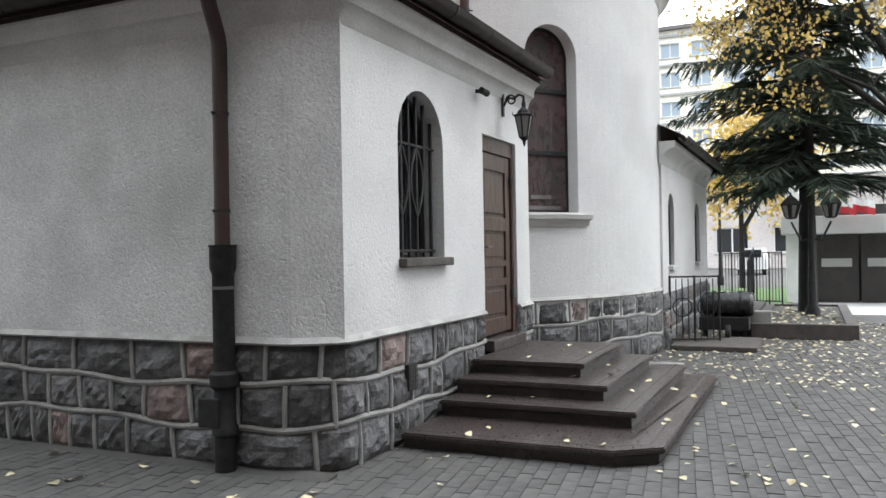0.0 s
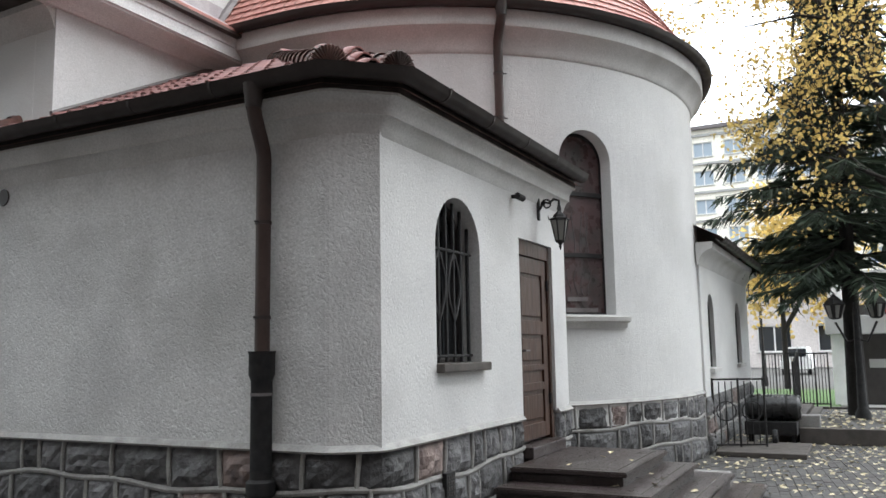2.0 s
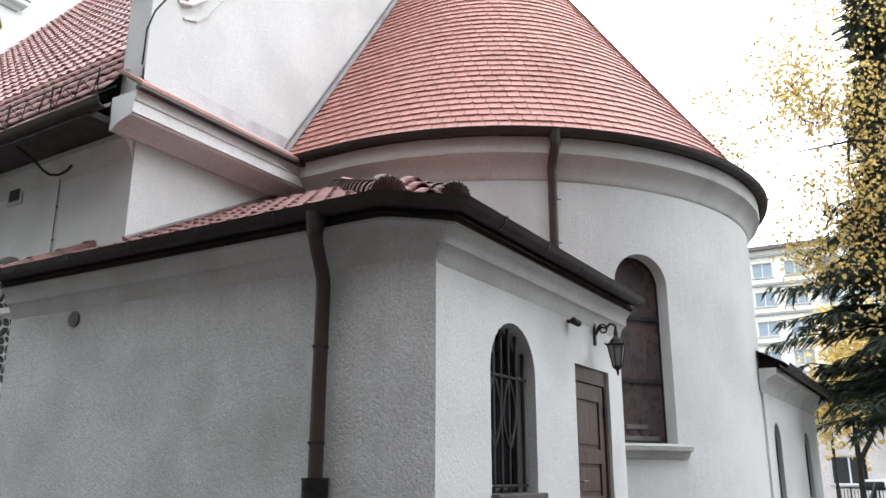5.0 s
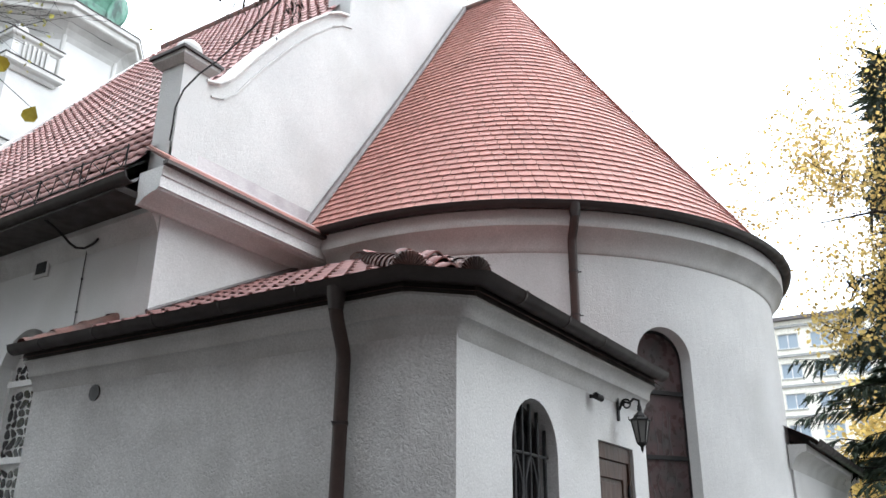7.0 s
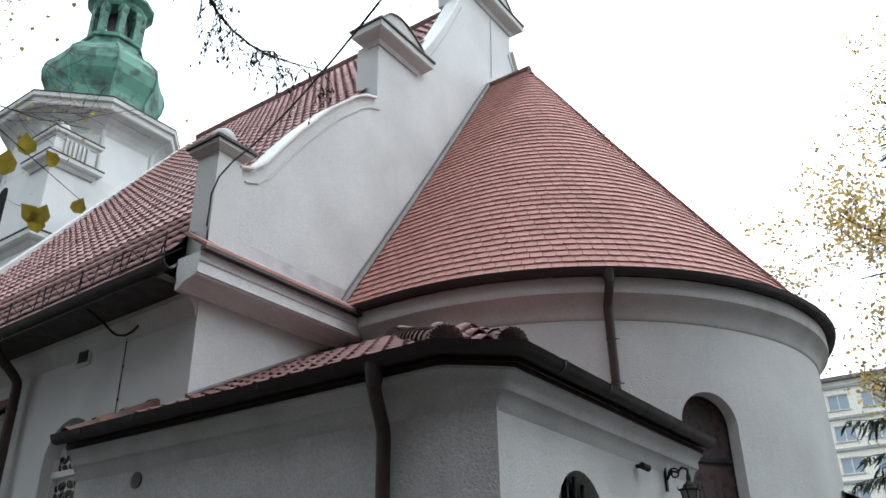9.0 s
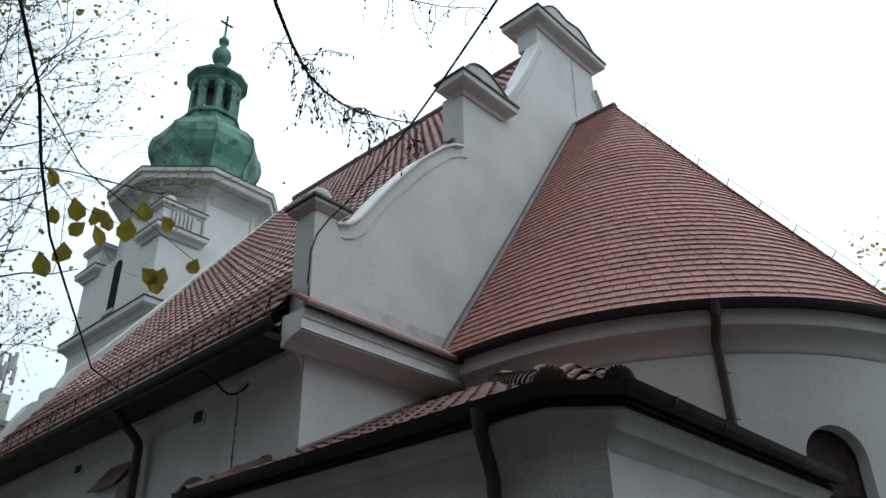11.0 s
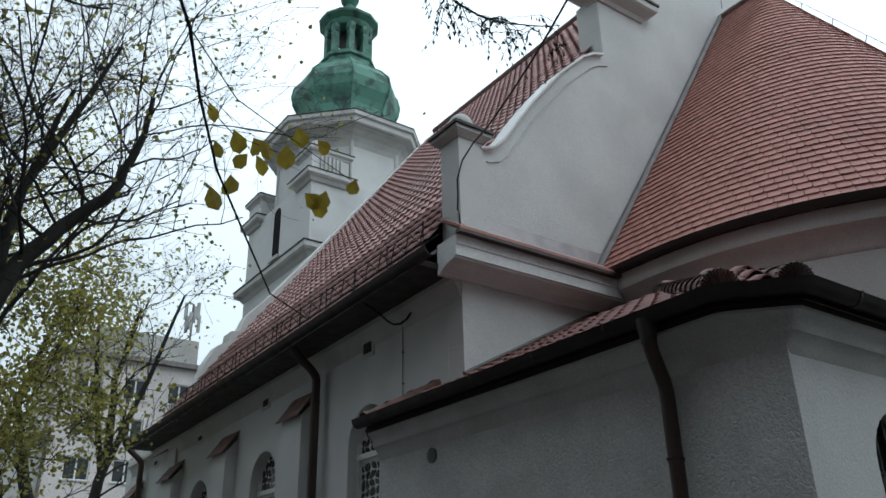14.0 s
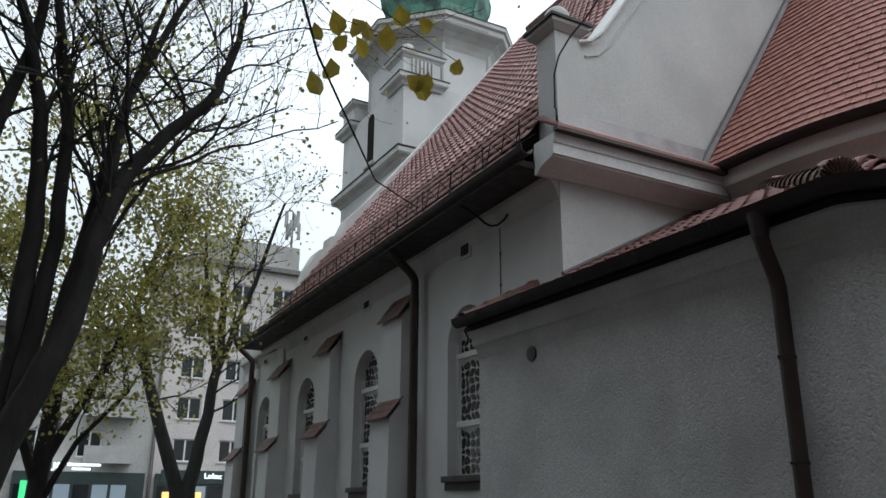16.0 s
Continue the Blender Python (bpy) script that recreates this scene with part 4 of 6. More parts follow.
tube(bm, [(NX - 0.012, 8.3, 5.0), (NX - 0.012, 8.3, 3.75)], 0.0055, 6)
for z in (4.1, 4.5):
    box(bm, NX - 0.02, NX, 8.29, 8.31, z, z + 0.02)
part("conductor_wire", bm, IRON, church, "thin lightning conductor")
part("eave_cable", tube(bmesh.new(), [(4.66, 8.5, 5.30), (4.70, 8.45, 5.18), (4.78, 8.4, 5.09), (4.88, 8.35, 5.02), (4.98, 8.32, 4.95), (5.06, 8.3, 4.88), (5.13, 8.27, 4.84), (5.19, 8.2, 4.84), (5.23, 8.11, 4.89), (5.24, 8.04, 4.95)], 0.014, 8), IRON, church, "black cable under the eave", smooth=True)

# west gable, seen edge-on behind the roof
prof = mirrored([(NX - 0.05, 4.0), (NX - 0.05, 5.6), (5.52, 5.99), (5.68, 6.55), (5.9, 6.95), (6.16, 7.1), (6.18, 7.33), (6.38, 7.38), (6.55, 7.8), (6.76, 8.04), (7.11, 8.42), (8.28, 9.90), (9.87, 11.98), (AX - 0.3, 14.15)])
part("west_gable", prism(bmesh.new(), prof, on_y(RW_Y + 0.01), 0.45), STUCCO_FINE, church, "white scrolled west gable")
part("west_bay_roof", boxed(NX - 0.08, 2 * AX - NX + 0.08, RW_Y + 0.47, WY + 0.04, 4.70, 4.78), RIDGE_TILE, church, "low roof of the west bay")
part("west_wall", boxed(NX, 2 * AX - NX, WY + 0.03, WY + 0.5, 0, 5.0), STUCCO_FINE, church)

# ---- tower ----
TX, TY = 11.40, 21.45
HB = 2.28
TOWER_SCALE = 1.04                          # all of the tower is enlarged by this about the yard's corner
tower = part("tower", boxed(TX - HB, TX + HB, TY - HB, TY + HB, 0, 13.4), STUCCO_FINE)
tagged(tower, "white octagonal bell tower with a green copper dome behind the nave", "tower")
sq = [(TX - HB, TY - HB), (TX - HB, TY + HB), (TX + HB, TY + HB), (TX + HB, TY - HB)][::-1]


def moulding(path, z, w, h):
    return sweep(bmesh.new(), path, [(-0.05, z), (0.02, z), (w * 0.4, z + h * 0.3), (w * 0.8, z + h * 0.45), (w, z + h * 0.6), (w, z + h), (-0.05, z + h * 1.15)], closed=True)


part("string_course", moulding(sq, 10.75, 0.26, 0.38), PLASTER, tower, "moulded string course")


def cover(path, z, w):
    """Thin dark sheet-metal cover on top of a moulding."""
    return sweep(bmesh.new(), path, [(-0.05, z), (w, z), (w, z + 0.03), (-0.05, z + 0.09)], closed=True)


part("string_cover", cover(sq, 11.135, 0.29), BROWN_METAL, tower, "dark metal cover")
octo = [(TX + 2.16 * math.cos(radians(22.5 + 45 * k)), TY + 2.16 * math.sin(radians(22.5 + 45 * k))) for k in range(8)]
bm = bmesh.new()
lathe(bm, [(2.16, 13.3), (2.16, 15.8)], TX, TY, 8, radians(22.5))
part("octagon", bm, STUCCO_FINE, tower, "octagonal white upper stage")
part("tower_cornice", sweep(bmesh.new(), octo, [(-0.05, 15.02), (0.002, 15.03), (0.06, 15.18), (0.16, 15.34), (0.32, 15.48), (0.54, 15.57), (0.57, 15.61), (0.57, 15.78), (0.65, 15.81), (0.65, 15.95), (-0.05, 16.14)], closed=True), PLASTER, tower, "deep moulded cornice")
part("cornice_cover", cover(octo, 15.955, 0.67), BROWN_METAL, tower, "dark metal cover")
for k in range(8):
    x, y = octo[k]
    part("corner_strip", tube(bmesh.new(), [(x, y, 13.35), (x, y, 15.23)], 0.07, 8), PLASTER, tower)
for sx, sy in ((-1, -1), (-1, 1), (1, -1), (1, 1)):
    x0, x1 = sorted((TX + sx * (HB + 0.04), TX + sx * 1.08))
    y0, y1 = sorted((TY + sy * (HB + 0.04), TY + sy * 1.35))
    ped = part("corner_balcony", boxed(x0, x1, y0, y1, 13.3, 14.15), STUCCO_FINE, tower, "corner pedestal with balustrade")
    rect = [(x0, y0), (x0, y1), (x1, y1), (x1, y0)][::-1]
    part("balcony_moulding", moulding(rect, 13.2, 0.2, 0.3), PLASTER, ped)
    part("balcony_coping", moulding(rect, 14.12, 0.12, 0.2), PLASTER, ped)
    part("coping_cover", cover(rect, 14.325, 0.14), BROWN_METAL, ped)
    part("moulding_cover", cover(rect, 13.505, 0.22), BROWN_METAL, ped)
    for i in range(6):
        xx = x0 + 0.3 + i * 0.13
        yy = y0 - 0.05 if sy < 0 else y1 + 0.05
        part("baluster", boxed(xx - 0.035, xx + 0.035, yy - 0.03, yy + 0.03, 13.56, 14.1, 0.01), PLASTER, ped)
    part("stone_ball", ball(bmesh.new(), (x0 + 0.25 if sx < 0 else x1 - 0.25, y0 + 0.25 if sy < 0 else y1 - 0.25, 14.5), 0.22, 16), PLASTER, ped, smooth=True)
# solid panel on the wall, its dark colour standing for the opening's shade
bm = prism(bmesh.new(), arch(TY - 0.24, TY + 0.24, 11.55, 13.25), on_x(TX - HB - 0.01), 0.05)
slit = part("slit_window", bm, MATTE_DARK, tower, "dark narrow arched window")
part("slit_sill", boxed(TX - HB - 0.1, TX - HB - 0.012, TY - 0.34, TY + 0.34, 11.45, 11.55), PLASTER, slit)
dome = [(1.95, 16.03), (1.86, 16.16), (1.68, 16.32), (1.60, 16.60), (1.60, 17.15), (1.66, 17.35), (1.84, 17.72), (1.90, 18.08), (1.82, 18.45), (1.50, 18.82), (1.14, 19.1), (0.99, 19.32), (0.95, 19.52), (1.04, 19.57), (1.04, 19.66), (0.88, 19.68)]
dome_p = part("dome", lathe(bmesh.new(), dome, TX, TY, 8, radians(22.5)), COPPER, tower, "green copper bulb dome")
bm = bmesh.new()
for k in range(8):
    a = radians(22.5 + 45 * k)
    tube(bm, [(TX + r * math.cos(a), TY + r * math.sin(a), z) for r, z in dome[1:12]], 0.045, 6)
part("dome_seams", bm, COPPER, dome_p)
lan = part("lantern", lathe(bmesh.new(), [(0.92, 19.66), (0.92, 19.8), (0.82, 19.86)], TX, TY, 8, radians(22.5)), COPPER, tower, "open copper lantern with arches")
for k in range(8):
    a = radians(22.5 + 45 * k)
    part("lantern_post", boxed(-0.11, 0.11, -0.11, 0.11, 19.82, 21.12, 0.02), COPPER, lan).location = (TX + 0.74 * math.cos(a), TY + 0.74 * math.sin(a), 0)
    b = a + radians(22.5)
    for q in (-1, 1):
        p = Vector((TX + 0.7 * math.cos(b), TY + 0.7 * math.sin(b), 20.84)) + Vector((-math.sin(b), math.cos(b), 0)) * q * 0.24
        part("arch_spandrel", boxed(-0.1, 0.1, -0.1, 0.1, -0.12, 0.25, 0.03), COPPER, lan).location = p
part("lantern_core", lathe(bmesh.new(), [(0.34, 19.7), (0.34, 21.1)], TX, TY, 8), DARK_PANEL, lan)
spire = [(0.80, 21.02), (0.88, 21.1), (0.90, 21.22), (1.10, 21.37), (1.12, 21.46), (0.85, 21.58), (0.58, 21.8), (0.42, 22.0), (0.40, 22.12), (0.30, 22.2), (0.16, 22.3), (0.16, 22.42), (0.30, 22.55), (0.37, 22.8), (0.30, 23.05), (0.14, 23.2), (0.12, 23.4), (0.2, 23.5), (0.2, 23.62), (0.08, 23.75), (0.04, 24.0)]
part("spire", lathe(bmesh.new(), spire, TX, TY, 12, radians(15)), COPPER, tower, "green copper spire with balls", smooth=True)
bm = boxed(TX - 0.03, TX + 0.03, TY - 0.03, TY + 0.03, 23.9, 24.9)
box(bm, TX - 0.26, TX + 0.26, TY - 0.031, TY + 0.031, 24.45, 24.51)
part("cross", bm, IRON, tower, "dark iron cross")
tower.matrix_basis = Matrix.Translation((0, 0.1, 1.52)) @ Matrix.Scale(TOWER_SCALE, 4) @ Matrix.Translation((0, -0.1, -1.52))

# ---- north wing beyond the apse ----
bm = bmesh.new()
wall_with_holes(bm, [(12.0, 0.8), (17.45, 0.8), (17.45, 2.95), (12.0, 2.95)], [arch(12.55, 13.10, 1.2, 2.3), arch(15.55, 16.25, 1.2, 2.3)], on_y(1.97), 0.35)
box(bm, 17.1, 17.448, 2.325, 6.0, 0.8, 2.95)
wing = part("north_wing", bm, STUCCO_FINE, church, "low white wing with arched windows")
for x0, x1 in ((12.55, 13.10), (15.55, 16.25)):
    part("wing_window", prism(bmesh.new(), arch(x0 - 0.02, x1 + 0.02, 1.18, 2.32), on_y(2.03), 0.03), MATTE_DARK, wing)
    part("window_sill", boxed(x0 - 0.06, x1 + 0.06, 1.90, 2.02, 1.13, 1.19, 0.008), PLASTER, wing)
path = [(11.9, 1.97), (17.45, 1.97), (17.45, 6.0)]
part("wing_cornice", sweep(bmesh.new(), path, [(-0.016, 2.67), (0.003, 2.68), (0.03, 2.75), (0.07, 2.82), (0.14, 2.875), (0.21, 2.895), (0.216, 2.92), (0.216, 2.99), (-0.016, 2.99)]), PLASTER, wing, smooth=True)
part("wing_gutter", sweep(bmesh.new(), path, gutter_prof(0.33, 3.03)), BROWN_METAL, wing, smooth=True)
part("wing_roof", ([(11.9, 1.64, 3.06), (17.78, 1.64, 3.06), (17.78, 6, 3.06), (11.9, 4.4, 4.5), (15.2, 4.4, 4.5), (15.2, 6, 4.5)], [(0, 1, 4, 3), (1, 2, 5, 4)]), RIDGE_TILE, wing)
part("wing_plinth_core", boxed(11.95, 17.44, 1.99, 2.3, 0, 0.798), MORTAR, wing, "mortar core of the granite plinth")

# ---- split-granite plinth with raised mortar joints ----
def stone_mesh(w, h, rng):
    """A rough pillow of stone, w by h, its face towards -y."""
    nx, nz = 8, 6
    vs = []
    slope = rng.uniform(-0.03, 0.03), rng.uniform(-0.03, 0.03)
    for j in range(nz + 1):
        for i in range(nx + 1):
            edge = min(i, nx - i) / nx * 2, min(j, nz - j) / nz * 2
            e = min(edge[0] * 1.6, edge[1] * 1.6, 1) ** 0.7
            lean = slope[0] * (i / nx - 0.5) + slope[1] * (j / nz - 0.5)
            d = -e * (0.026 + 0.03 * rng.random() + lean) - 0.010 * rng.random() * (e > 0)
            vs.append((-w / 2 + w * i / nx, d, -h / 2 + h * j / nz))
    fs = [(j * (nx + 1) + i, j * (nx + 1) + i + 1, (j + 1) * (nx + 1) + i + 1, (j + 1) * (nx + 1) + i) for j in range(nz) for i in range(nx)]
    return vs, fs


def wavy(k, j, q):
    return 0.024 * math.sin(q * 2.3 + k * 1.7 + j) + 0.014 * math.sin(q * 6.3 + j * 2.2)


def plinth(name, length, place, heights, label, lo=0.0):
    """place(q, out, z): a point q metres along the wall, out metres before it."""
    rng = random.Random(name)
    base = bmesh.new()
    n = max(int(length / 0.25), 2)
    grid = [[base.verts.new(place(length * i / n, 0.0, z)) for z in (lo, LEDGE - 0.02)] for i in range(n + 1)]
    for a, b in zip(grid, grid[1:]):
        base.faces.new((a[0], b[0], b[1], a[1]))
    pl = part(name, base, MORTAR, church, label)
    jm = bmesh.new()
    for c, (z0, z1) in enumerate(zip(heights, heights[1:])):
        if c:
            pts = [place(length * i / (n * 2), 0.022, z0 + wavy(1, c, length * i / (n * 2))) for i in range(2 * n + 1)]
            tube(jm, pts, 0.024, 7)
        q = -rng.uniform(0, 0.2)
        while q < length - 0.05:
            w = rng.choice((0.2, 0.26, 0.3, 0.36, 0.45, 0.58)) * rng.uniform(0.9, 1.1)
            q0, q1 = max(q, 0), min(q + w, length)
            if length - q1 < 0.14:
                q1 = length
            zm0, zm1 = z0 + (wavy(1, c, (q0 + q1) / 2) if c else 0), z1 + (wavy(1, c + 1, (q0 + q1) / 2) if c < len(heights) - 2 else 0)
            ww, hh = q1 - q0 - 0.012, zm1 - zm0 - 0.006
            if ww > 0.05:
                vs, fs = stone_mesh(ww, hh, rng)
                me = shared("stone", [tuple(place(q0 + 0.006 + ww / 2 + x, 0.012 - y, (zm0 + zm1) / 2 + z)) for x, y, z in vs], fs, GRANITE_RED if rng.random() < 0.09 else GRANITE, smooth=False)
                ob = new("stone", me)
                ob.parent = pl
            if q1 < length:
                lean = rng.uniform(-0.015, 0.015)
                tube(jm, [place(q1 - lean, 0.022, zm0), place(q1, 0.03, (zm0 + zm1) / 2), place(q1 + lean, 0.022, zm1)], 0.019, 7)
            q = q1
    part("raised_joints", jm, MORTAR, pl, "pale raised mortar joints", smooth=True)


HTS = [0.0, 0.285, 0.575, LEDGE - 0.03]
def along(path):
    """Length of a plan line, and place(q, out, z) along it; outward is to the right of the way."""
    legs = [(Vector(p), Vector(q), (Vector(q) - Vector(p)).length) for p, q in zip(path, path[1:])]

    def at(q, o, z):
        for p, r, n in legs:
            if q <= n or (p, r, n) == legs[-1]:
                d = (r - p) / n
                return Vector((p.x + d.x * q + d.y * o, p.y + d.y * q - d.x * o, z))
            q -= n
    return sum(n for _, _, n in legs), at


foot = [(LX + 0.03, END_Y), (LX + 0.03, 3.26), (LX + 0.04, 3.19), (LX + 0.065, 3.135), (CX - 0.035, 2.985), (CX + 0.01, 2.935), (CX + 0.06, 2.908), (CX + 0.13, RY + 0.03), (7.30, RY + 0.03)]
run, on_foot = along(foot)
plinth("plinth_vestry", run, on_foot, HTS, "split granite plinth with raised pale joints")
plinth("plinth_pier", 0.44, lambda q, o, z: Vector((8.26 + q, RY + 0.03 - o, z)), HTS, "split granite plinth with raised pale joints")
plinth("plinth_apse", 5.6, lambda q, o, z: Vector((AX + (RW - 0.03 + o) * math.cos(radians(222) + q / RW), CY + (RW - 0.03 + o) * math.sin(radians(222) + q / RW), z)), HTS, "split granite plinth of the apse")
plinth("plinth_wing", 5.4, lambda q, o, z: Vector((12.05 + q, 1.985 - o, z * 0.93)), HTS, "split granite plinth of the wing")
v = part("plinth_vent", boxed(5.58, 5.73, RY - 0.05, RY - 0.01, 0.40, 0.60, 0.006), IRON, church, "black iron vent plate")
for i in range(4):
    for j in range(3):
        part("vent_hole", boxed(5.605 + j * 0.038, 5.63 + j * 0.038, RY - 0.054, RY - 0.0505, 0.43 + i * 0.04, 0.455 + i * 0.04), DARK_PANEL, v)

# ---- vestry window and door ----
w = part("vestry_window", prism(bmesh.new(), arch(5.53, 6.40, 1.39, 2.78), on_y(RY + 0.22), 0.02), PANE, church, "arched window behind wrought iron bars")
bm = bmesh.new()
ring = arch(5.56, 6.37, 1.43, 2.75)
for p, q in zip(ring, ring[1:] + ring[:1]):
    tube(bm, [(p[0], RY + 0.20, p[1]), (q[0], RY + 0.20, q[1])], 0.03, 6)
box(bm, 5.945, 5.985, RY + 0.185, RY + 0.218, 1.43, 2.74)
part("window_frame", bm, DARK_PANEL, w, "dark wooden frame")
for k in range(6):
    x = 5.62 + k * 0.138
    top = 2.35 + math.sqrt(max(0.41 ** 2 - (x - 5.965) ** 2, 0)) - 0.02
    part("iron_bar", tube(bmesh.new(), [(x, RY + 0.09, 1.42), (x, RY + 0.09, top)], 0.016, 6), IRON, w)
for z in (1.47, 2.33):
    part("iron_bar", tube(bmesh.new(), [(5.56, RY + 0.09, z), (6.37, RY + 0.09, z)], 0.012, 6), IRON, w)
for x in (5.76, 6.03):
    for sx in (-1, 1):
        part("iron_scroll", tube(bmesh.new(), [(x + sx * (0.10 * math.sin(math.pi * t) + 0.02 * t), RY + 0.085, 1.75 + 0.55 * t) for t in [i / 8 for i in range(9)]], 0.016, 6), IRON, w)
bm = boxed(5.54, 6.43, RY - 0.07, RY + 0.2, 1.345, 1.415, 0.012)
part("window_sill", bm, DARK_STONE, w, "dark grey stone sill")

dy = RY + 0.055
door = part("door_frame", boxed(7.28, 7.33, dy - 0.02, dy + 0.07, 0.6, 2.6), WOOD, church, "brown panelled wooden door in its frame")
part("door_jamb", boxed(8.19, 8.26, dy - 0.02, dy + 0.07, 0.6, 2.6, 0.004), WOOD, door)
part("door_head", boxed(7.335, 8.185, dy - 0.02, dy + 0.07, 2.44, 2.6, 0.004), WOOD, door)
part("door_leaf", boxed(7.335, 8.185, dy + 0.025, dy + 0.065, 0.63, 2.435), WOOD, door, "brown panelled door leaf")
for z0, z1 in ((0.63, 0.78), (1.10, 1.18), (1.30, 1.36), (1.66, 1.80), (2.27, 2.435)):
    part("rail", boxed(7.336, 8.184, dy + 0.003, dy + 0.0245, z0, z1, 0.006), WOOD, door)
for x0, x1 in ((7.336, 7.46), (8.06, 8.184)):
    part("stile", boxed(x0, x1, dy + 0.001, dy + 0.0235, 0.632, 2.43, 0.006), WOOD, door)
for z0, z1 in ((0.80, 1.08), (1.38, 1.64), (1.82, 2.25)):
    bm = boxed(7.49, 8.03, dy + 0.010, dy + 0.0245, z0 + 0.02, z1 - 0.02, 0.009)
    part("raised_panel", bm, WOOD, door)
bm = boxed(7.385, 7.41, dy - 0.012, dy + 0.001, 1.38, 1.56, 0.003)
tube(bm, [(7.397, dy - 0.01, 1.50), (7.397, dy - 0.055, 1.50), (7.50, dy - 0.06, 1.50)], 0.010, 8)
part("door_handle", bm, LEAD, door, "metal lever handle")
for z in (0.95, 2.12):
    part("hinge", tube(bmesh.new(), [(8.175, dy - 0.015, z), (8.175, dy - 0.015, z + 0.11)], 0.016, 8), IRON, door)
part("door_reveal", boxed(7.30, 8.24, RY + 0.14, RY + 0.33, 0.0, 2.6), DARK_PANEL, door)
bm = boxed(7.30, 8.25, RY - 0.09, RY + 0.13, 0.49, 0.60, 0.012)
part("door_sill", bm, STEP_STONE, door, "brown stone threshold")

# ---- entrance steps ----
steps = thing("entrance_steps", "brown polished stone entrance steps with fallen leaves", "steps")
LEV = [(0.0, 0.118), (0.118, 0.245), (0.245, 0.37), (0.37, 0.49)]
EDGE = [(5.42, 0.93, 9.02), (6.10, 1.21, 8.80), (6.44, 1.50, 8.50), (6.80, 1.78, 8.42)]
for (z0, z1), (x0, y0, x1) in zip(LEV, EDGE):
    def outline(g, first=(z0 == 0.0)):
        y1 = RY - 0.055
        if first:
            return [(x0 + g, y1), (x0 + g, y0 + 0.30 + g * 0.4), (x0 + 0.22 + g * 0.4, y0 + g), (x1 - g, y0 + g), (x1 - g, y1)]
        return [(x0 + g, y1), (x0 + g, y0 + g), (x1 - g, y0 + g), (x1 - g, y1)]
    def flat(a, b, d, z0=z0):
        return (a, b, z0 + d)
    body_p = part("step", prism(bmesh.new(), outline(0.045), flat, z1 - z0 - 0.045), STEP_STONE, steps)
    bm = prism(bmesh.new(), outline(0.0), lambda a, b, d, z1=z1: (a, b, z1 - 0.045 + d), 0.045)
    bmesh.ops.bevel(bm, geom=[e for e in bm.edges if abs(e.verts[0].co.z - e.verts[1].co.z) < 1e-6], offset=0.01, segments=2, affect="EDGES")
    part("tread_slab", bm, STEP_STONE, body_p, "thick polished tread with rounded nosing")
    # honed border band let into the tread
    bm = bmesh.new()
    o, i = outline(0.10), outline(0.115)
    for k in range(len(o) - 2):
        vs = [bm.verts.new((*p, z1 + 0.0012)) for p in (o[k], o[k + 1], i[k + 1], i[k])]
        bm.faces.new(vs)
    part("tread_groove", bm, DARK_STONE, body_p)
part("side_block", boxed(8.95, 9.25, 1.3, 2.4, 0, 0.20, 0.02), MORTAR, steps, "rough pale stone block")

# ---- rainwater pipes ----
def drainpipe(name, pts, r, label, clips, iron=None):
    t = thing(name, label, "drainpipe", "rainwater pipes", at=tuple(pts[-1]))
    part("pipe", tube(bmesh.new(), pts, r, 14), PIPE_BROWN, t, smooth=True)
    part("outlet", tube(bmesh.new(), [Vector(pts[0]) + Vector((0, 0, 0.05)), Vector(pts[0]) - Vector((0, 0, 0.12))], r * 1.5, 14, r * 1.05), BROWN_METAL, t, "flared gutter outlet", smooth=True)
    for z, x, y, nx, ny in clips:
        part("clip", tube(bmesh.new(), [(x, y, z - 0.012), (x, y, z + 0.012)], r * 1.12, 14), BROWN_METAL, t, smooth=True)
        part("clip_pin", tube(bmesh.new(), [(x - ny * r * 1.1, y + nx * r * 1.1, z), (x - ny * (r + 0.04), y + nx * (r + 0.04), z)], 0.007, 6), IRON, t)
    if iron:
        x, y, z1 = iron
        part("iron_boot", lathe(bmesh.new(), [(0.072, 0.0), (0.072, 0.24), (0.088, 0.25), (0.088, 0.30), (0.074, 0.32), (0.074, 0.55), (0.1, 0.58), (0.1, 0.66), (0.074, 0.68), (0.074, z1 - 0.2), (0.09, z1 - 0.16), (0.09, z1 - 0.02), (0.098, z1), (0.06, z1)], x, y, 18), IRON, t, "black cast-iron stand pipe", smooth=True)
        part("clamp_ring", lathe(bmesh.new(), [(0.079, z1 - 0.30), (0.079, z1 - 0.28)], x, y, 18), LEAD, t, "bright clamp ring")
        part("inspection_cover", boxed(x - 0.09, x - 0.07, y - 0.02, y + 0.16, 0.30, 0.50, 0.012), IRON, t, "square bolted cover")
    return t


def bend(p, q, n=8):
    out = []
    for i in range(n + 1):
        t = i / n
        s = t * t * (3 - 2 * t)
        out.append((p[0] + (q[0] - p[0]) * s, p[1] + (q[1] - p[1]) * s, p[2] + (q[2] - p[2]) * t))
    return out


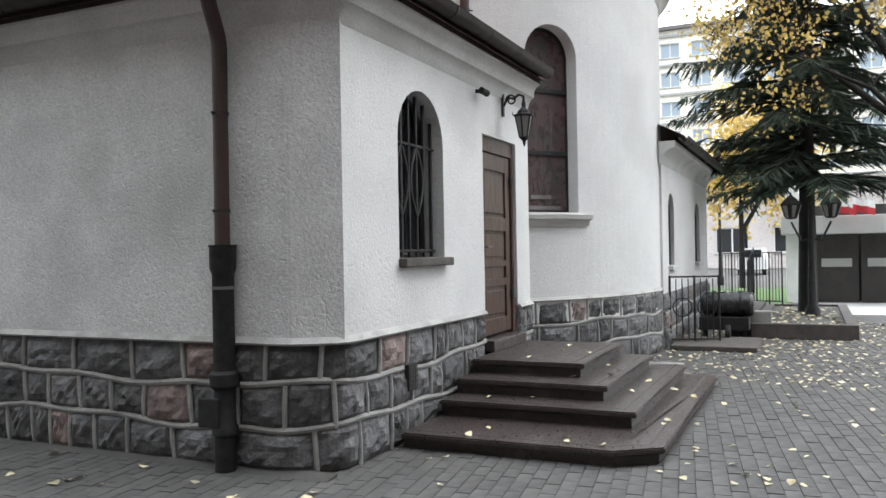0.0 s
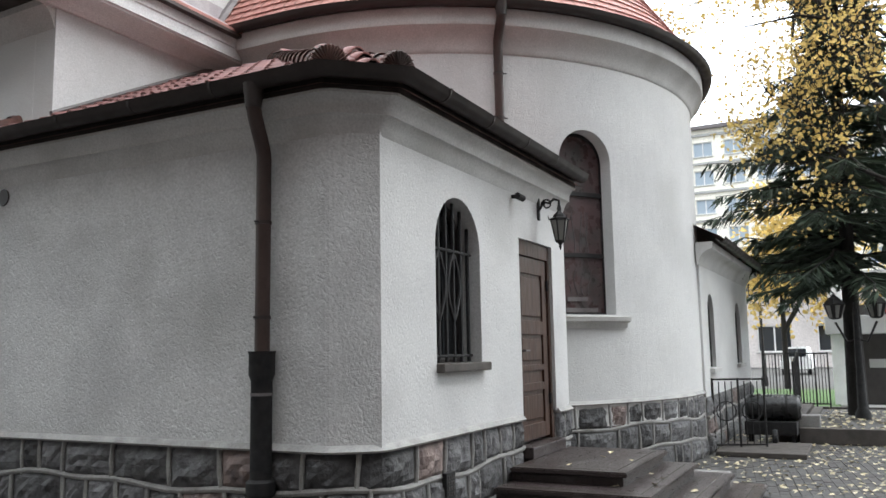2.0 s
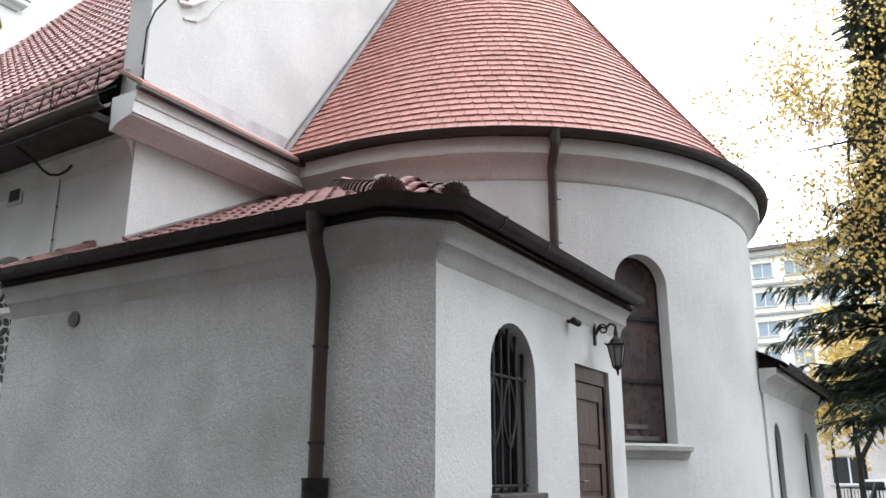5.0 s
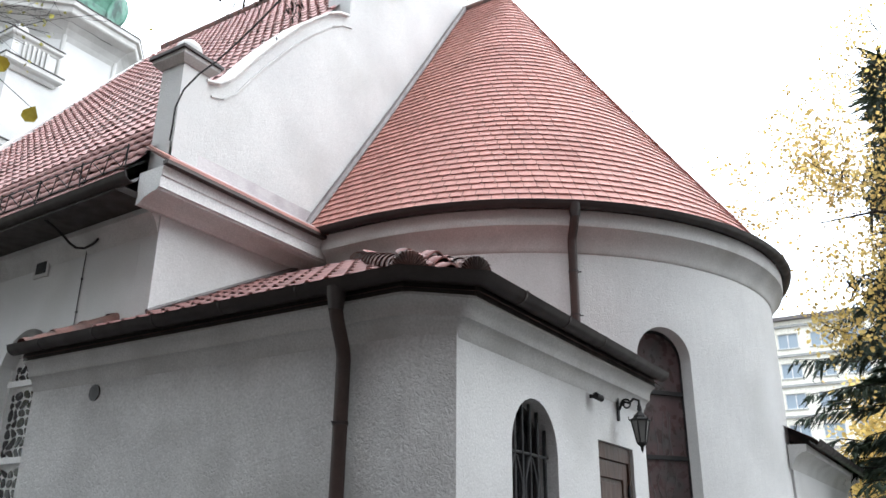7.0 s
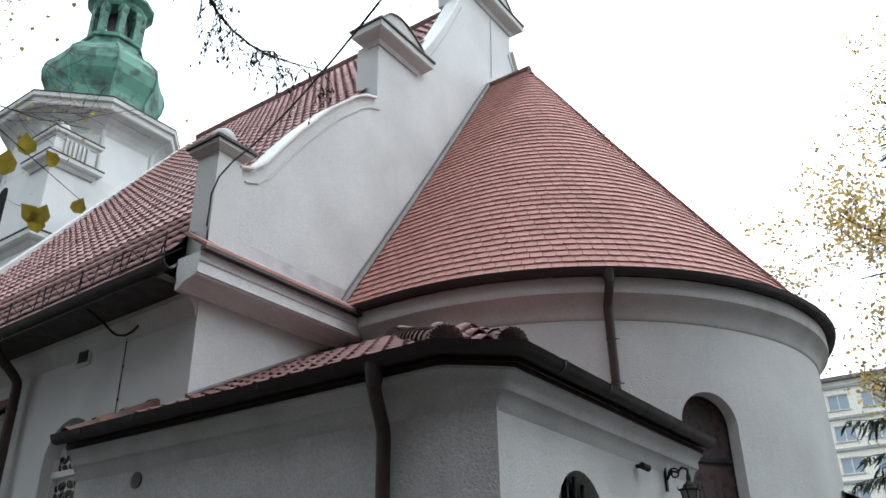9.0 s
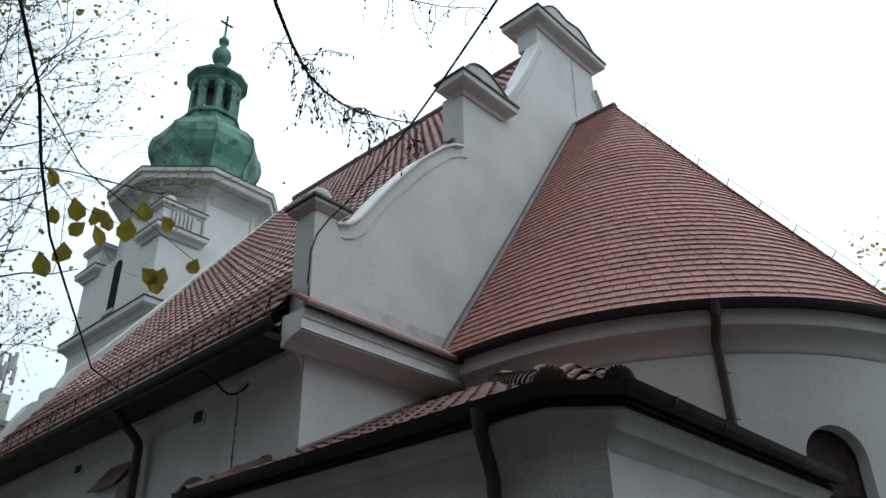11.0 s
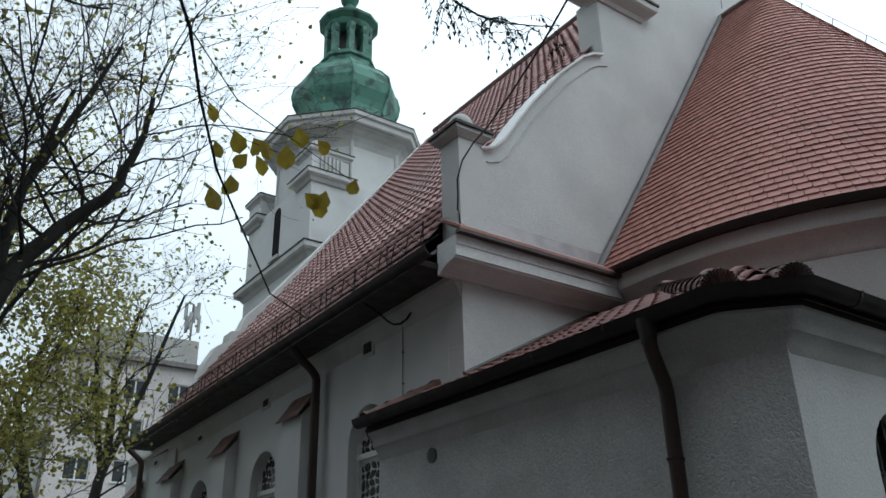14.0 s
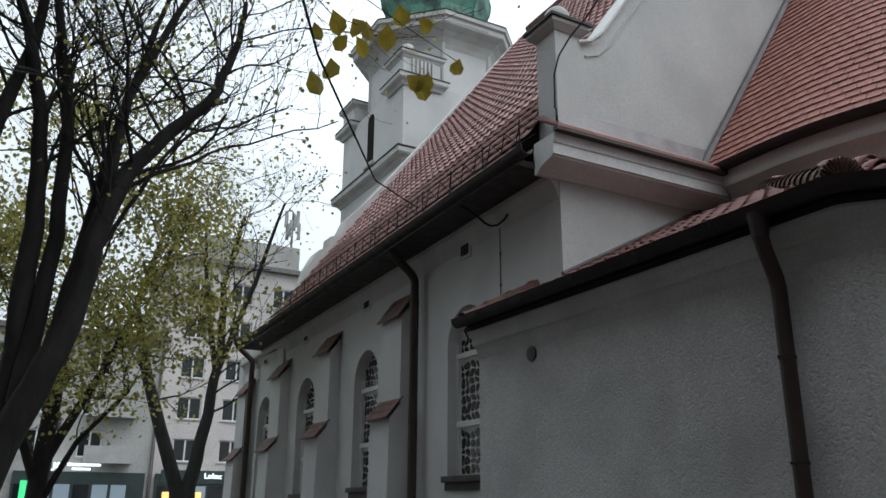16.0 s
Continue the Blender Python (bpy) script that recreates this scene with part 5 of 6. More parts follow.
px, py = LX - 0.085, 3.65
drainpipe("vestry_drainpipe", [(4.30, 3.62, 3.32)] + bend((4.30, 3.62, 3.24), (px, py, 2.86)) + [(px, py, 1.5)], 0.052, "brown metal downpipe on a black cast-iron boot", [(2.42, px, py, 0, 1), (1.76, px, py, 0, 1)], (px, py, 1.53))
ang = radians(217.5)
ca, sa = math.cos(ang), math.sin(ang)
drainpipe("apse_drainpipe", [(AX + (RW + 0.27) * ca, CY + (RW + 0.27) * sa, 5.49)] + bend((AX + (RW + 0.27) * ca, CY + (RW + 0.27) * sa, 5.40), (AX + (RW + 0.08) * ca, CY + (RW + 0.08) * sa, 5.12)) + [(AX + (RW + 0.08) * ca, CY + (RW + 0.08) * sa, 3.6)], 0.055, "brown metal downpipe on the curved apse wall",
          [(4.74, AX + (RW + 0.08) * ca, CY + (RW + 0.08) * sa, ca, sa), (4.2, AX + (RW + 0.08) * ca, CY + (RW + 0.08) * sa, ca, sa)])
for y, n in ((10.40, 0), (18.7, 1)):
    drainpipe("nave_drainpipe", [(4.76, y, 5.14)] + bend((4.76, y, 5.08), (NX - 0.14, y, 4.62)) + [(NX - 0.14, y, 0.0)], 0.062, "brown metal downpipe of the nave", [(4.3, NX - 0.14, y, -1, 0), (2.6, NX - 0.14, y, -1, 0)])

# ---- wall lantern, camera stub and dark disc for a wall hole ----
lx, lz = 7.86, 2.97
lam = thing("wall_lantern", "black wrought-iron wall lantern above the door", "lantern", at=(lx, RY, lz))
bm = boxed(lx - 0.025, lx + 0.025, RY - 0.022, RY - 0.001, lz - 0.14, lz + 0.16, 0.008)
part("back_plate", bm, IRON, lam)
cxl = Vector((lx + 0.01, RY - 0.23, 0))
part("arm", tube(bmesh.new(), [(lx, RY - 0.02, lz - 0.03), (lx, RY - 0.07, lz + 0.05), (lx, RY - 0.13, lz + 0.03), (lx, RY - 0.18, lz + 0.07), (lx + 0.01, RY - 0.23, lz + 0.05), (cxl.x, cxl.y, lz - 0.03)], 0.014, 8), IRON, lam, smooth=True)
part("scroll", tube(bmesh.new(), [(lx, RY - 0.10 + 0.06 * (1 - t * 0.6) * math.cos(t * 7), lz + 0.02 + 0.06 * (1 - t * 0.6) * math.sin(t * 7)) for t in [i / 14 for i in range(15)]], 0.009, 6), IRON, lam, smooth=True)
part("lantern_roof", lathe(bmesh.new(), [(0.018, lz + 0.0), (0.024, lz - 0.041), (0.018, lz - 0.057), (0.040, lz - 0.082), (0.060, lz - 0.098), (0.068, lz - 0.123), (0.108, lz - 0.139), (0.108, lz - 0.152), (0.080, lz - 0.156)], cxl.x, cxl.y, 6), IRON, lam)
part("lantern_glass", lathe(bmesh.new(), [(0.086, lz - 0.156), (0.045, lz - 0.361)], cxl.x, cxl.y, 6), LAMP_GLASS, lam, "frosted glass panes")
for k in range(6):
    a = 2 * math.pi * k / 6
    part("glazing_bar", tube(bmesh.new(), [(cxl.x + 0.0896 * math.cos(a), cxl.y + 0.0896 * math.sin(a), lz - 0.152), (cxl.x + 0.0464 * math.cos(a), cxl.y + 0.0464 * math.sin(a), lz - 0.365)], 0.008, 5), IRON, lam)
    part("crest", tube(bmesh.new(), [(cxl.x + 0.1080 * math.cos(a), cxl.y + 0.1080 * math.sin(a), lz - 0.148), (cxl.x + 0.1160 * math.cos(a), cxl.y + 0.1160 * math.sin(a), lz - 0.107)], 0.007, 5, 0.002), IRON, lam)
part("finial", lathe(bmesh.new(), [(0.048, lz - 0.361), (0.050, lz - 0.373), (0.024, lz - 0.394), (0.011, lz - 0.410), (0.016, lz - 0.422), (0.003, lz - 0.459)], cxl.x, cxl.y, 10), IRON, lam)
stub = thing("security_camera", "small dark cylindrical camera on the stucco", "camera", at=(7.18, RY, 2.96))
part("housing", tube(bmesh.new(), [(7.12, RY - 0.07, 2.965), (7.22, RY - 0.09, 2.95)], 0.033, 12), IRON, stub, smooth=True)
part("mount", tube(bmesh.new(), [(7.16, RY + 0.005, 2.97), (7.17, RY - 0.09, 2.965)], 0.02, 10), IRON, stub)
# closed disc: the shade inside the wall hole is put into its dark colour
hole = part("wall_pipe_stub", lathe(bmesh.new(), [(0.075, -0.03), (0.075, 0.02), (0.06, 0.02), (0.06, -0.02)], 0, 0, 20), DARK_PANEL, church, "round dark disc in place of a recessed wall hole", smooth=True)
hole.matrix_basis = Matrix.Translation((LX + 0.017, 6.615, 2.914)) @ Matrix.Rotation(math.pi / 2, 4, "Y")

# ---- ground ----
g = part("ground", ([(-400, -400, -0.007), (400, -400, -0.007), (400, 400, -0.007), (-400, 400, -0.007)], [(0, 1, 2, 3)]), EARTH)
tagged(g, "grey grit ground reaching the horizon", "ground", kind="structure")
pave = tagged(new("pavement"), "grey concrete block paving strewn with leaves", "pavement", kind="structure")
PW, PL = 0.10, 0.20
bv = [(-0.0985, -0.0485, -0.012), (0.0985, -0.0485, -0.012), (0.0985, 0.0485, -0.012), (-0.0985, 0.0485, -0.012), (-0.096, -0.046, 0), (0.096, -0.046, 0), (0.096, 0.046, 0), (-0.096, 0.046, 0)]
bf = [(4, 5, 6, 7), (0, 1, 5, 4), (1, 2, 6, 5), (2, 3, 7, 6), (3, 0, 4, 7)]
paver_mesh = shared("paver", bv, bf, PAVER_PIECE)
vs, fs, single = [], [], 0
rot = Matrix.Rotation(radians(8), 4, "Z")
for i in range(-30, 105):
    for j in range(-120, 90):
        p = rot @ Vector((i * 0.2 + (0.1 if j % 2 else 0), j * 0.1, 0))
        if not (1.5 < p.x < 17.5 and -6 < p.y < 8.5) or (p.x > LX + 0.1 and p.y > RY + 0.1) or math.hypot(p.x - AX, p.y - CY) < RW - 0.2:
            continue
        m = Matrix.Translation(p + Vector((0, 0, random.uniform(-0.003, 0.002)))) @ rot @ Matrix.Rotation(random.uniform(-0.01, 0.01), 4, "X")
        if single < 300 and 4.3 < p.x < 6.6 and -0.6 < p.y < 2.2:
            piece("paver", paver_mesh, m, pave)
            single += 1
        else:
            o = len(vs)
            vs += [tuple(m @ Vector(v)) for v in bv]
            fs += [tuple(k + o for k in f) for f in bf]
part("pavers", (vs, fs), PAVER, pave, kind="stuff")
part("plinth_haunch", prism(bmesh.new(), [(LX - 0.09, 0.001), (LX + 0.05, 0.001), (LX + 0.05, 0.025), (LX - 0.05, 0.008)], lambda a, b, d: (a, RY - 0.02 + d, b), END_Y - RY + 0.02), EARTH, pave, "smeared cement strip along the plinth")


def leaf_at(vs, fs, p, size, tilt, turn, heart=True):
    m = Matrix.Translation(p) @ Euler((tilt[0], tilt[1], turn)).to_matrix().to_4x4()
    o = len(vs)
    for a, b, c in ((0, -0.5, 0), (0.38, -0.25, 0.10), (0.42, 0.1, 0.06), (0.0, 0.62, -0.05), (-0.42, 0.1, 0.08), (-0.38, -0.25, 0.12), (0, -0.1, 0)):
        vs.append(tuple(m @ Vector((a * size, b * size, c * size))))
    fs += [(o + 6, o, o + 1), (o + 6, o + 1, o + 2), (o + 6, o + 2, o + 3), (o + 6, o + 3, o + 4), (o + 6, o + 4, o + 5), (o + 6, o + 5, o)]


vs, fs = [], []
rng = random.Random(5)
for k in range(4200):
    x, y = rng.uniform(3.4, 17.0), rng.uniform(-5.5, 2.6)
    if x < 9 and rng.random() < 0.86 or x < 5.2 and rng.random() < 0.6:
        continue
    z = 0.012
    on = [l[1] for l, (x0, y0, x1) in zip(LEV, EDGE) if x0 + 0.05 < x < x1 - 0.05 and y0 + 0.05 < y < RY - 0.1]
    if on:
        z = max(on) + 0.012
        if rng.random() < 0.2:
            continue
    if math.hypot(x - AX, y - CY) < RW + 0.1:
        continue
    leaf_at(vs, fs, (x, y, z), rng.uniform(0.04, 0.07), (rng.uniform(-0.3, 0.3), rng.uniform(-0.3, 0.3)), rng.uniform(0, 6.3))
for k in range(26):
    leaf_at(vs, fs, (rng.uniform(3.3, 4.55), rng.uniform(2.6, 7), 0.012), rng.uniform(0.05, 0.09), (rng.uniform(-0.3, 0.3), rng.uniform(-0.3, 0.3)), rng.uniform(0, 6.3))
fl = part("fallen_leaves", (vs, fs), LEAF_FALLEN)
tagged(fl, "pale yellow fallen leaves scattered over paving and steps", "leaves", kind="stuff")

# ---- trees ----
def grow(bm, p, d, length, r, depth, rng, tips, spread=0.55, drop=0.0, minr=0.004, sides=6):
    """One limb with its side branches, bending as it goes."""
    n = max(4, int(length / 0.25)) if depth > 0 else 5
    pts = [Vector(p)]
    d = Vector(d).normalized()
    turn = Vector((rng.uniform(-1, 1), rng.uniform(-1, 1), rng.uniform(-0.6, 1))) * 0.16
    for i in range(n):
        if i == n // 2:
            turn = -turn * rng.uniform(0.4, 1.3)
        d = (d + turn + Vector((rng.uniform(-1, 1), rng.uniform(-1, 1), rng.uniform(-1, 1) - drop)) * 0.2).normalized()
        pts.append(pts[-1] + d * (length / n))
    r1 = max(r * 0.5, minr)
    tube(bm, pts, r, max(4, sides if depth > 1 else 4), r1, caps=False)
    if depth <= 0:
        tips.append((pts[-1], d))
        tips.append((pts[len(pts) // 2], d))
        return
    k = 3 if depth > 1 else 4
    for i in range(k):
        t = 0.35 + 0.65 * (i + rng.random() * 0.6) / k
        q = pts[min(int(t * n), n)]
        a = Vector((rng.uniform(-1, 1), rng.uniform(-1, 1), rng.uniform(-0.3, 0.9)))
        nd = (d + a.normalized() * spread * rng.uniform(0.8, 1.5)).normalized()
        grow(bm, q, nd, length * rng.uniform(0.5, 0.78), r * rng.uniform(0.38, 0.6), depth - 1, rng, tips, spread, drop, minr, sides)


def leafy_tree(name, base, limbs, depth, leaves, size, mat, seed, label, spread=0.6, drop=0.0, minr=0.004, scatter=0.5):
    """limbs: (points of a stout limb, radius at foot, radius at end)."""
    rng = random.Random(seed)
    t = thing(name, label, "tree", "", at=base)
    tips = []
    trunk = bmesh.new()
    crown = bmesh.new()
    for pts, r0, r1 in limbs:
        fine = []
        for a, b in zip(pts, pts[1:]):
            for i in range(4):
                fine.append(Vector(a).lerp(Vector(b), i / 4) + Vector((rng.uniform(-1, 1), rng.uniform(-1, 1), 0)) * r0 * 0.12)
        fine.append(Vector(pts[-1]))
        tube(trunk, fine, r0, 10, r1, caps=True)
        m = len(fine)
        for i in range(int(m * 0.45), m):
            d = (fine[min(i + 1, m - 1)] - fine[max(i - 1, 0)]).normalized()
            for _ in range(1 if i < m - 1 else 3):
                a = Vector((rng.uniform(-1, 1), rng.uniform(-1, 1), rng.uniform(-0.2, 0.8))).normalized()
                grow(crown, fine[i], (d * 0.6 + a).normalized(), rng.uniform(1.3, 2.6), min((r0 + (r1 - r0) * i / m) * 0.26, 0.034), depth, rng, tips, spread, drop, minr)
    part("trunk", trunk, BARK, t, "dark rough trunk and limbs", smooth=True)
    part("branches", crown, TWIG, t, "fine dark branches", smooth=True, kind="stuff")
    vs, fs = [], []
    for _ in range(leaves):
        p, d = tips[rng.randrange(len(tips))]
        q = p + Vector((rng.gauss(0, 1), rng.gauss(0, 1), rng.gauss(0, 1) - 0.3)) * scatter * 0.4
        leaf_at(vs, fs, q, size * rng.uniform(0.6, 1.3), (rng.uniform(-1.5, 1.5), rng.uniform(-1.5, 1.5)), rng.uniform(0, 6.3))
    if vs:
        part("leaves", (vs, fs), mat, t, kind="stuff")
    return t


leafy_tree("lime_tree", (-0.2, 8.8, 0), [
    ([(-0.25, 8.8, 0), (-0.15, 8.8, 1.0), (0.12, 8.8, 2.0), (0.40, 8.8, 2.75), (0.57, 8.8, 3.3), (0.70, 8.8, 4.3), (0.93, 8.8, 4.95), (1.3, 8.8, 5.49), (1.70, 8.8, 5.95), (1.90, 8.8, 6.6), (1.97, 8.75, 7.3)], 0.185, 0.03),
    ([(-0.2, 8.95, 0.9), (0.12, 9.2, 2.5), (0.10, 9.2, 4.25), (0.0, 9.2, 5.53), (-0.38, 9.2, 6.83), (-0.5, 9.1, 8.0)], 0.14, 0.035),
    ([(0.2, 9.0, 2.4), (0.33, 9.2, 4.17), (0.25, 9.2, 5.6), (-0.02, 9.2, 6.95), (0.0, 9.2, 8.0)], 0.10, 0.03),
    ([(0.42, 8.9, 2.9), (0.60, 9.2, 4.21), (0.79, 9.2, 5.73), (1.15, 9.2, 7.35)], 0.085, 0.025),
    ([(0.70, 8.8, 4.3), (0.83, 9.1, 5.89), (1.35, 9.2, 7.41), (1.6, 9.2, 8.2)], 0.07, 0.02),
    ([(-0.2, 8.8, 1.2), (-0.5, 8.9, 3.0), (-0.45, 9.2, 5.0), (-0.2, 9.3, 6.4), (-0.1, 9.2, 8.0)], 0.13, 0.04)], 3, 3600, 0.055, LEAF_OLIVE, 3, "dark-trunked lime tree with thinning olive leaves", spread=0.75, minr=0.003)
leafy_tree("street_tree", (5.1, 24.7, 0), [
    ([(5.1, 24.7, 0), (4.91, 24.69, 1.93), (3.83, 24.89, 5.1), (3.33, 24.96, 7.11), (3.92, 24.87, 9.74)], 0.26, 0.06),
    ([(5.12, 24.66, 0), (5.25, 24.62, 1.93), (5.51, 24.57, 3.49), (5.76, 24.51, 5.59), (5.71, 24.52, 7.95), (6.14, 24.42, 10.16)], 0.26, 0.05),
    ([(5.76, 24.51, 5.4), (6.59, 24.3, 8.02), (7.32, 24.08, 10.79)], 0.11, 0.04),
    ([(5.70, 24.51, 5.2), (5.2, 24.3, 7.4), (4.9, 24.08, 9.6)], 0.10, 0.04)], 2, 1500, 0.10, LEAF_OLIVE, 8, "forked street tree with few yellowing leaves", minr=0.007, scatter=0.9)
leafy_tree("park_tree", (0.9, 17.5, 0), [
    ([(0.9, 17.5, 0), (1.0, 17.5, 3.0), (1.2, 17.5, 6.0), (1.4, 17.5, 8.4)], 0.2, 0.07),
    ([(1.0, 17.5, 2.2), (1.9, 17.4, 4.2), (2.6, 17.3, 6.2)], 0.1, 0.04),
    ([(1.0, 17.5, 1.6), (0.3, 17.3, 3.4), (0.2, 17.2, 5.4)], 0.1, 0.04),
    ([(1.0, 17.5, 1.4), (1.5, 17.2, 2.6), (2.3, 17.0, 3.6)], 0.07, 0.03)], 2, 20000, 0.078, LEAF_OLIVE, 11, "park tree with olive and yellow leaves", minr=0.006, scatter=0.7)
leafy_tree("bare_tree", (-2.4, 8.0, 0), [
    ([(-2.4, 8.0, 0), (-2.2, 8.0, 3.0), (-1.6, 7.8, 5.2), (-0.6, 7.4, 6.8), (0.3, 7.0, 7.8)], 0.26, 0.06),
    ([(-2.2, 8.0, 3.0), (-2.2, 8.6, 5.5), (-1.2, 9.0, 8.0)], 0.18, 0.06)], 3, 260, 0.08, LEAF_OLIVE, 14, "nearly bare tree with dark branches", minr=0.004)

# hanging twig with heart-shaped leaves close by
tw = thing("hanging_twig", "thin hanging twig with yellow heart-shaped leaves", "twig", at=(0.3, 1.69, 3.08))
stem = [(0.1, 1.3, 3.6), (0.3, 1.69, 3.08), (0.44, 1.80, 2.91), (0.51, 1.88, 2.77), (0.60, 1.95, 2.61), (0.72, 1.99, 2.44), (0.80, 2.01, 2.32), (0.91, 1.99, 2.26)]
bm = bmesh.new()
tube(bm, stem, 0.006, 6, 0.0016)
spots = [(0.55, 1.89, 2.74), (0.59, 1.93, 2.66), (0.63, 1.90, 2.68), (0.65, 1.92, 2.64), (0.68, 1.89, 2.68), (0.71, 1.88, 2.67), (0.76, 1.87, 2.66), (0.70, 1.90, 2.63),
         (0.64, 1.96, 2.58), (0.61, 1.98, 2.54), (0.78, 1.83, 2.71), (0.84, 1.81, 2.69), (0.94, 1.82, 2.60), (0.85, 1.88, 2.56), (0.87, 1.88, 2.54), (0.88, 1.88, 2.57)]
tube(bm, [stem[2], (0.60, 1.85, 2.78), (0.75, 1.84, 2.71), (0.94, 1.82, 2.62)], 0.0022, 5, 0.001)
tube(bm, [stem[3], (0.62, 1.90, 2.70), (0.76, 1.87, 2.67)], 0.002, 5, 0.001)
part("stem", bm, TWIG, tw)
rng = random.Random(4)
for p in spots:
    vs, fs = [], []
    leaf_at(vs, fs, p, rng.uniform(0.044, 0.066), (1.4 + rng.uniform(-0.5, 0.5), rng.uniform(-0.7, 0.7)), rng.uniform(-0.9, 0.9) + 2.6)
    part("leaf", (vs, fs), LEAF_YELLOW, tw)
# branch across the sky
br = thing("overhanging_branch", "dark overhanging branch with withered seed clusters", "branch", at=(1.46, 2.43, 4.37))
bm = bmesh.new()
main = [(1.2, 2.4, 5.1), (1.36, 2.4, 4.72), (1.47, 2.4, 4.42), (1.53, 2.4, 4.32), (1.58, 2.4, 4.24), (1.64, 2.4, 4.17), (1.69, 2.4, 4.12), (1.79, 2.4, 4.08), (1.90, 2.4, 4.07), (2.0, 2.4, 4.085), (2.12, 2.4, 4.12), (2.3, 2.4, 4.19), (2.44, 2.4, 4.26)]
tube(bm, main, 0.011, 7, 0.0025)


def hanging(bm, p, rng, bracts, length):
    """A thin twig that droops from p, with narrow withered bracts along it."""
    pts, d = [Vector(p)], Vector((rng.uniform(-0.7, 0.7), rng.uniform(-0.7, 0.7), rng.uniform(-0.7, 0.5)))
    for i in range(7):
        d = (d + Vector((rng.uniform(-0.45, 0.45), rng.uniform(-0.45, 0.45), rng.uniform(-0.5, 0.12)))).normalized()
        pts.append(pts[-1] + d * length / 7)
    tube(bm, pts, 0.0024, 4, 0.0009, caps=False)
    for q in pts[2:]:
        for _ in range(rng.choice((0, 1, 1, 2))):
            o = len(bracts[0])
            s1 = rng.uniform(0.018, 0.038)
            e = q + Vector((rng.uniform(-0.5, 0.5), rng.uniform(-0.5, 0.5), -1)).normalized() * s1
            w = Vector((rng.uniform(-1, 1), rng.uniform(-1, 1), rng.uniform(-0.4, 0.4))).normalized() * s1 * 0.22
            m = (q + e) / 2
            bracts[0].extend([tuple(q), tuple(m + w), tuple(e), tuple(m - w)])
            bracts[1].append((o, o + 1, o + 2, o + 3))
    return pts


rng = random.Random(9)
bracts = ([], [])
for p, q in zip(main[3:], main[4:]):
    for _ in range(4):
        h = hanging(bm, Vector(p).lerp(Vector(q), rng.random()), rng, bracts, rng.uniform(0.12, 0.34))
        hanging(bm, h[3], rng, bracts, rng.uniform(0.08, 0.2))
part("wood", bm, TWIG, br)
part("seed_clusters", bracts, WITHERED, br, "brown withered bracts", kind="stuff")
br2 = thing("fine_branch", "fine branch with withered bracts against the sky", "branch", at=(2.0, 2.4, 5.1))
bm = bmesh.new()
bracts = ([], [])
fine = [(1.55, 2.4, 5.35), (1.9, 2.4, 5.12), (2.2, 2.4, 5.02), (2.6, 2.35, 5.2), (3.0, 2.3, 5.45)]
tube(bm, fine, 0.006, 6, 0.002)
for p, q in zip(fine, fine[1:]):
    for _ in range(7):
        hanging(bm, Vector(p).lerp(Vector(q), rng.random()), rng, bracts, rng.uniform(0.12, 0.36))
part("wood", bm, TWIG, br2)
part("seed_clusters", bracts, WITHERED, br2, "brown withered bracts", kind="stuff")
cab = thing("service_cable", "black service cable running up from the gable pedestal", "cable", at=(5.1, 6.98, 6.3))
pts = [Vector(p) for p in ((5.22, 6.98, 5.92), (5.2, 6.94, 6.1), (5.17, 6.9, 6.3), (5.22, 6.86, 6.55), (5.34, 6.78, 6.8), (5.48, 6.66, 7.02))]
end = Vector((3.84, 3.0, 6.47))
for k in range(1, 25):
    t = k / 14
    pts.append(pts[5] + (end - pts[5]) * t + Vector((0, 0, -0.10 * math.sin(math.pi * t))))
part("wire", tube(bmesh.new(), pts, 0.011, 7), IRON, cab, smooth=True)

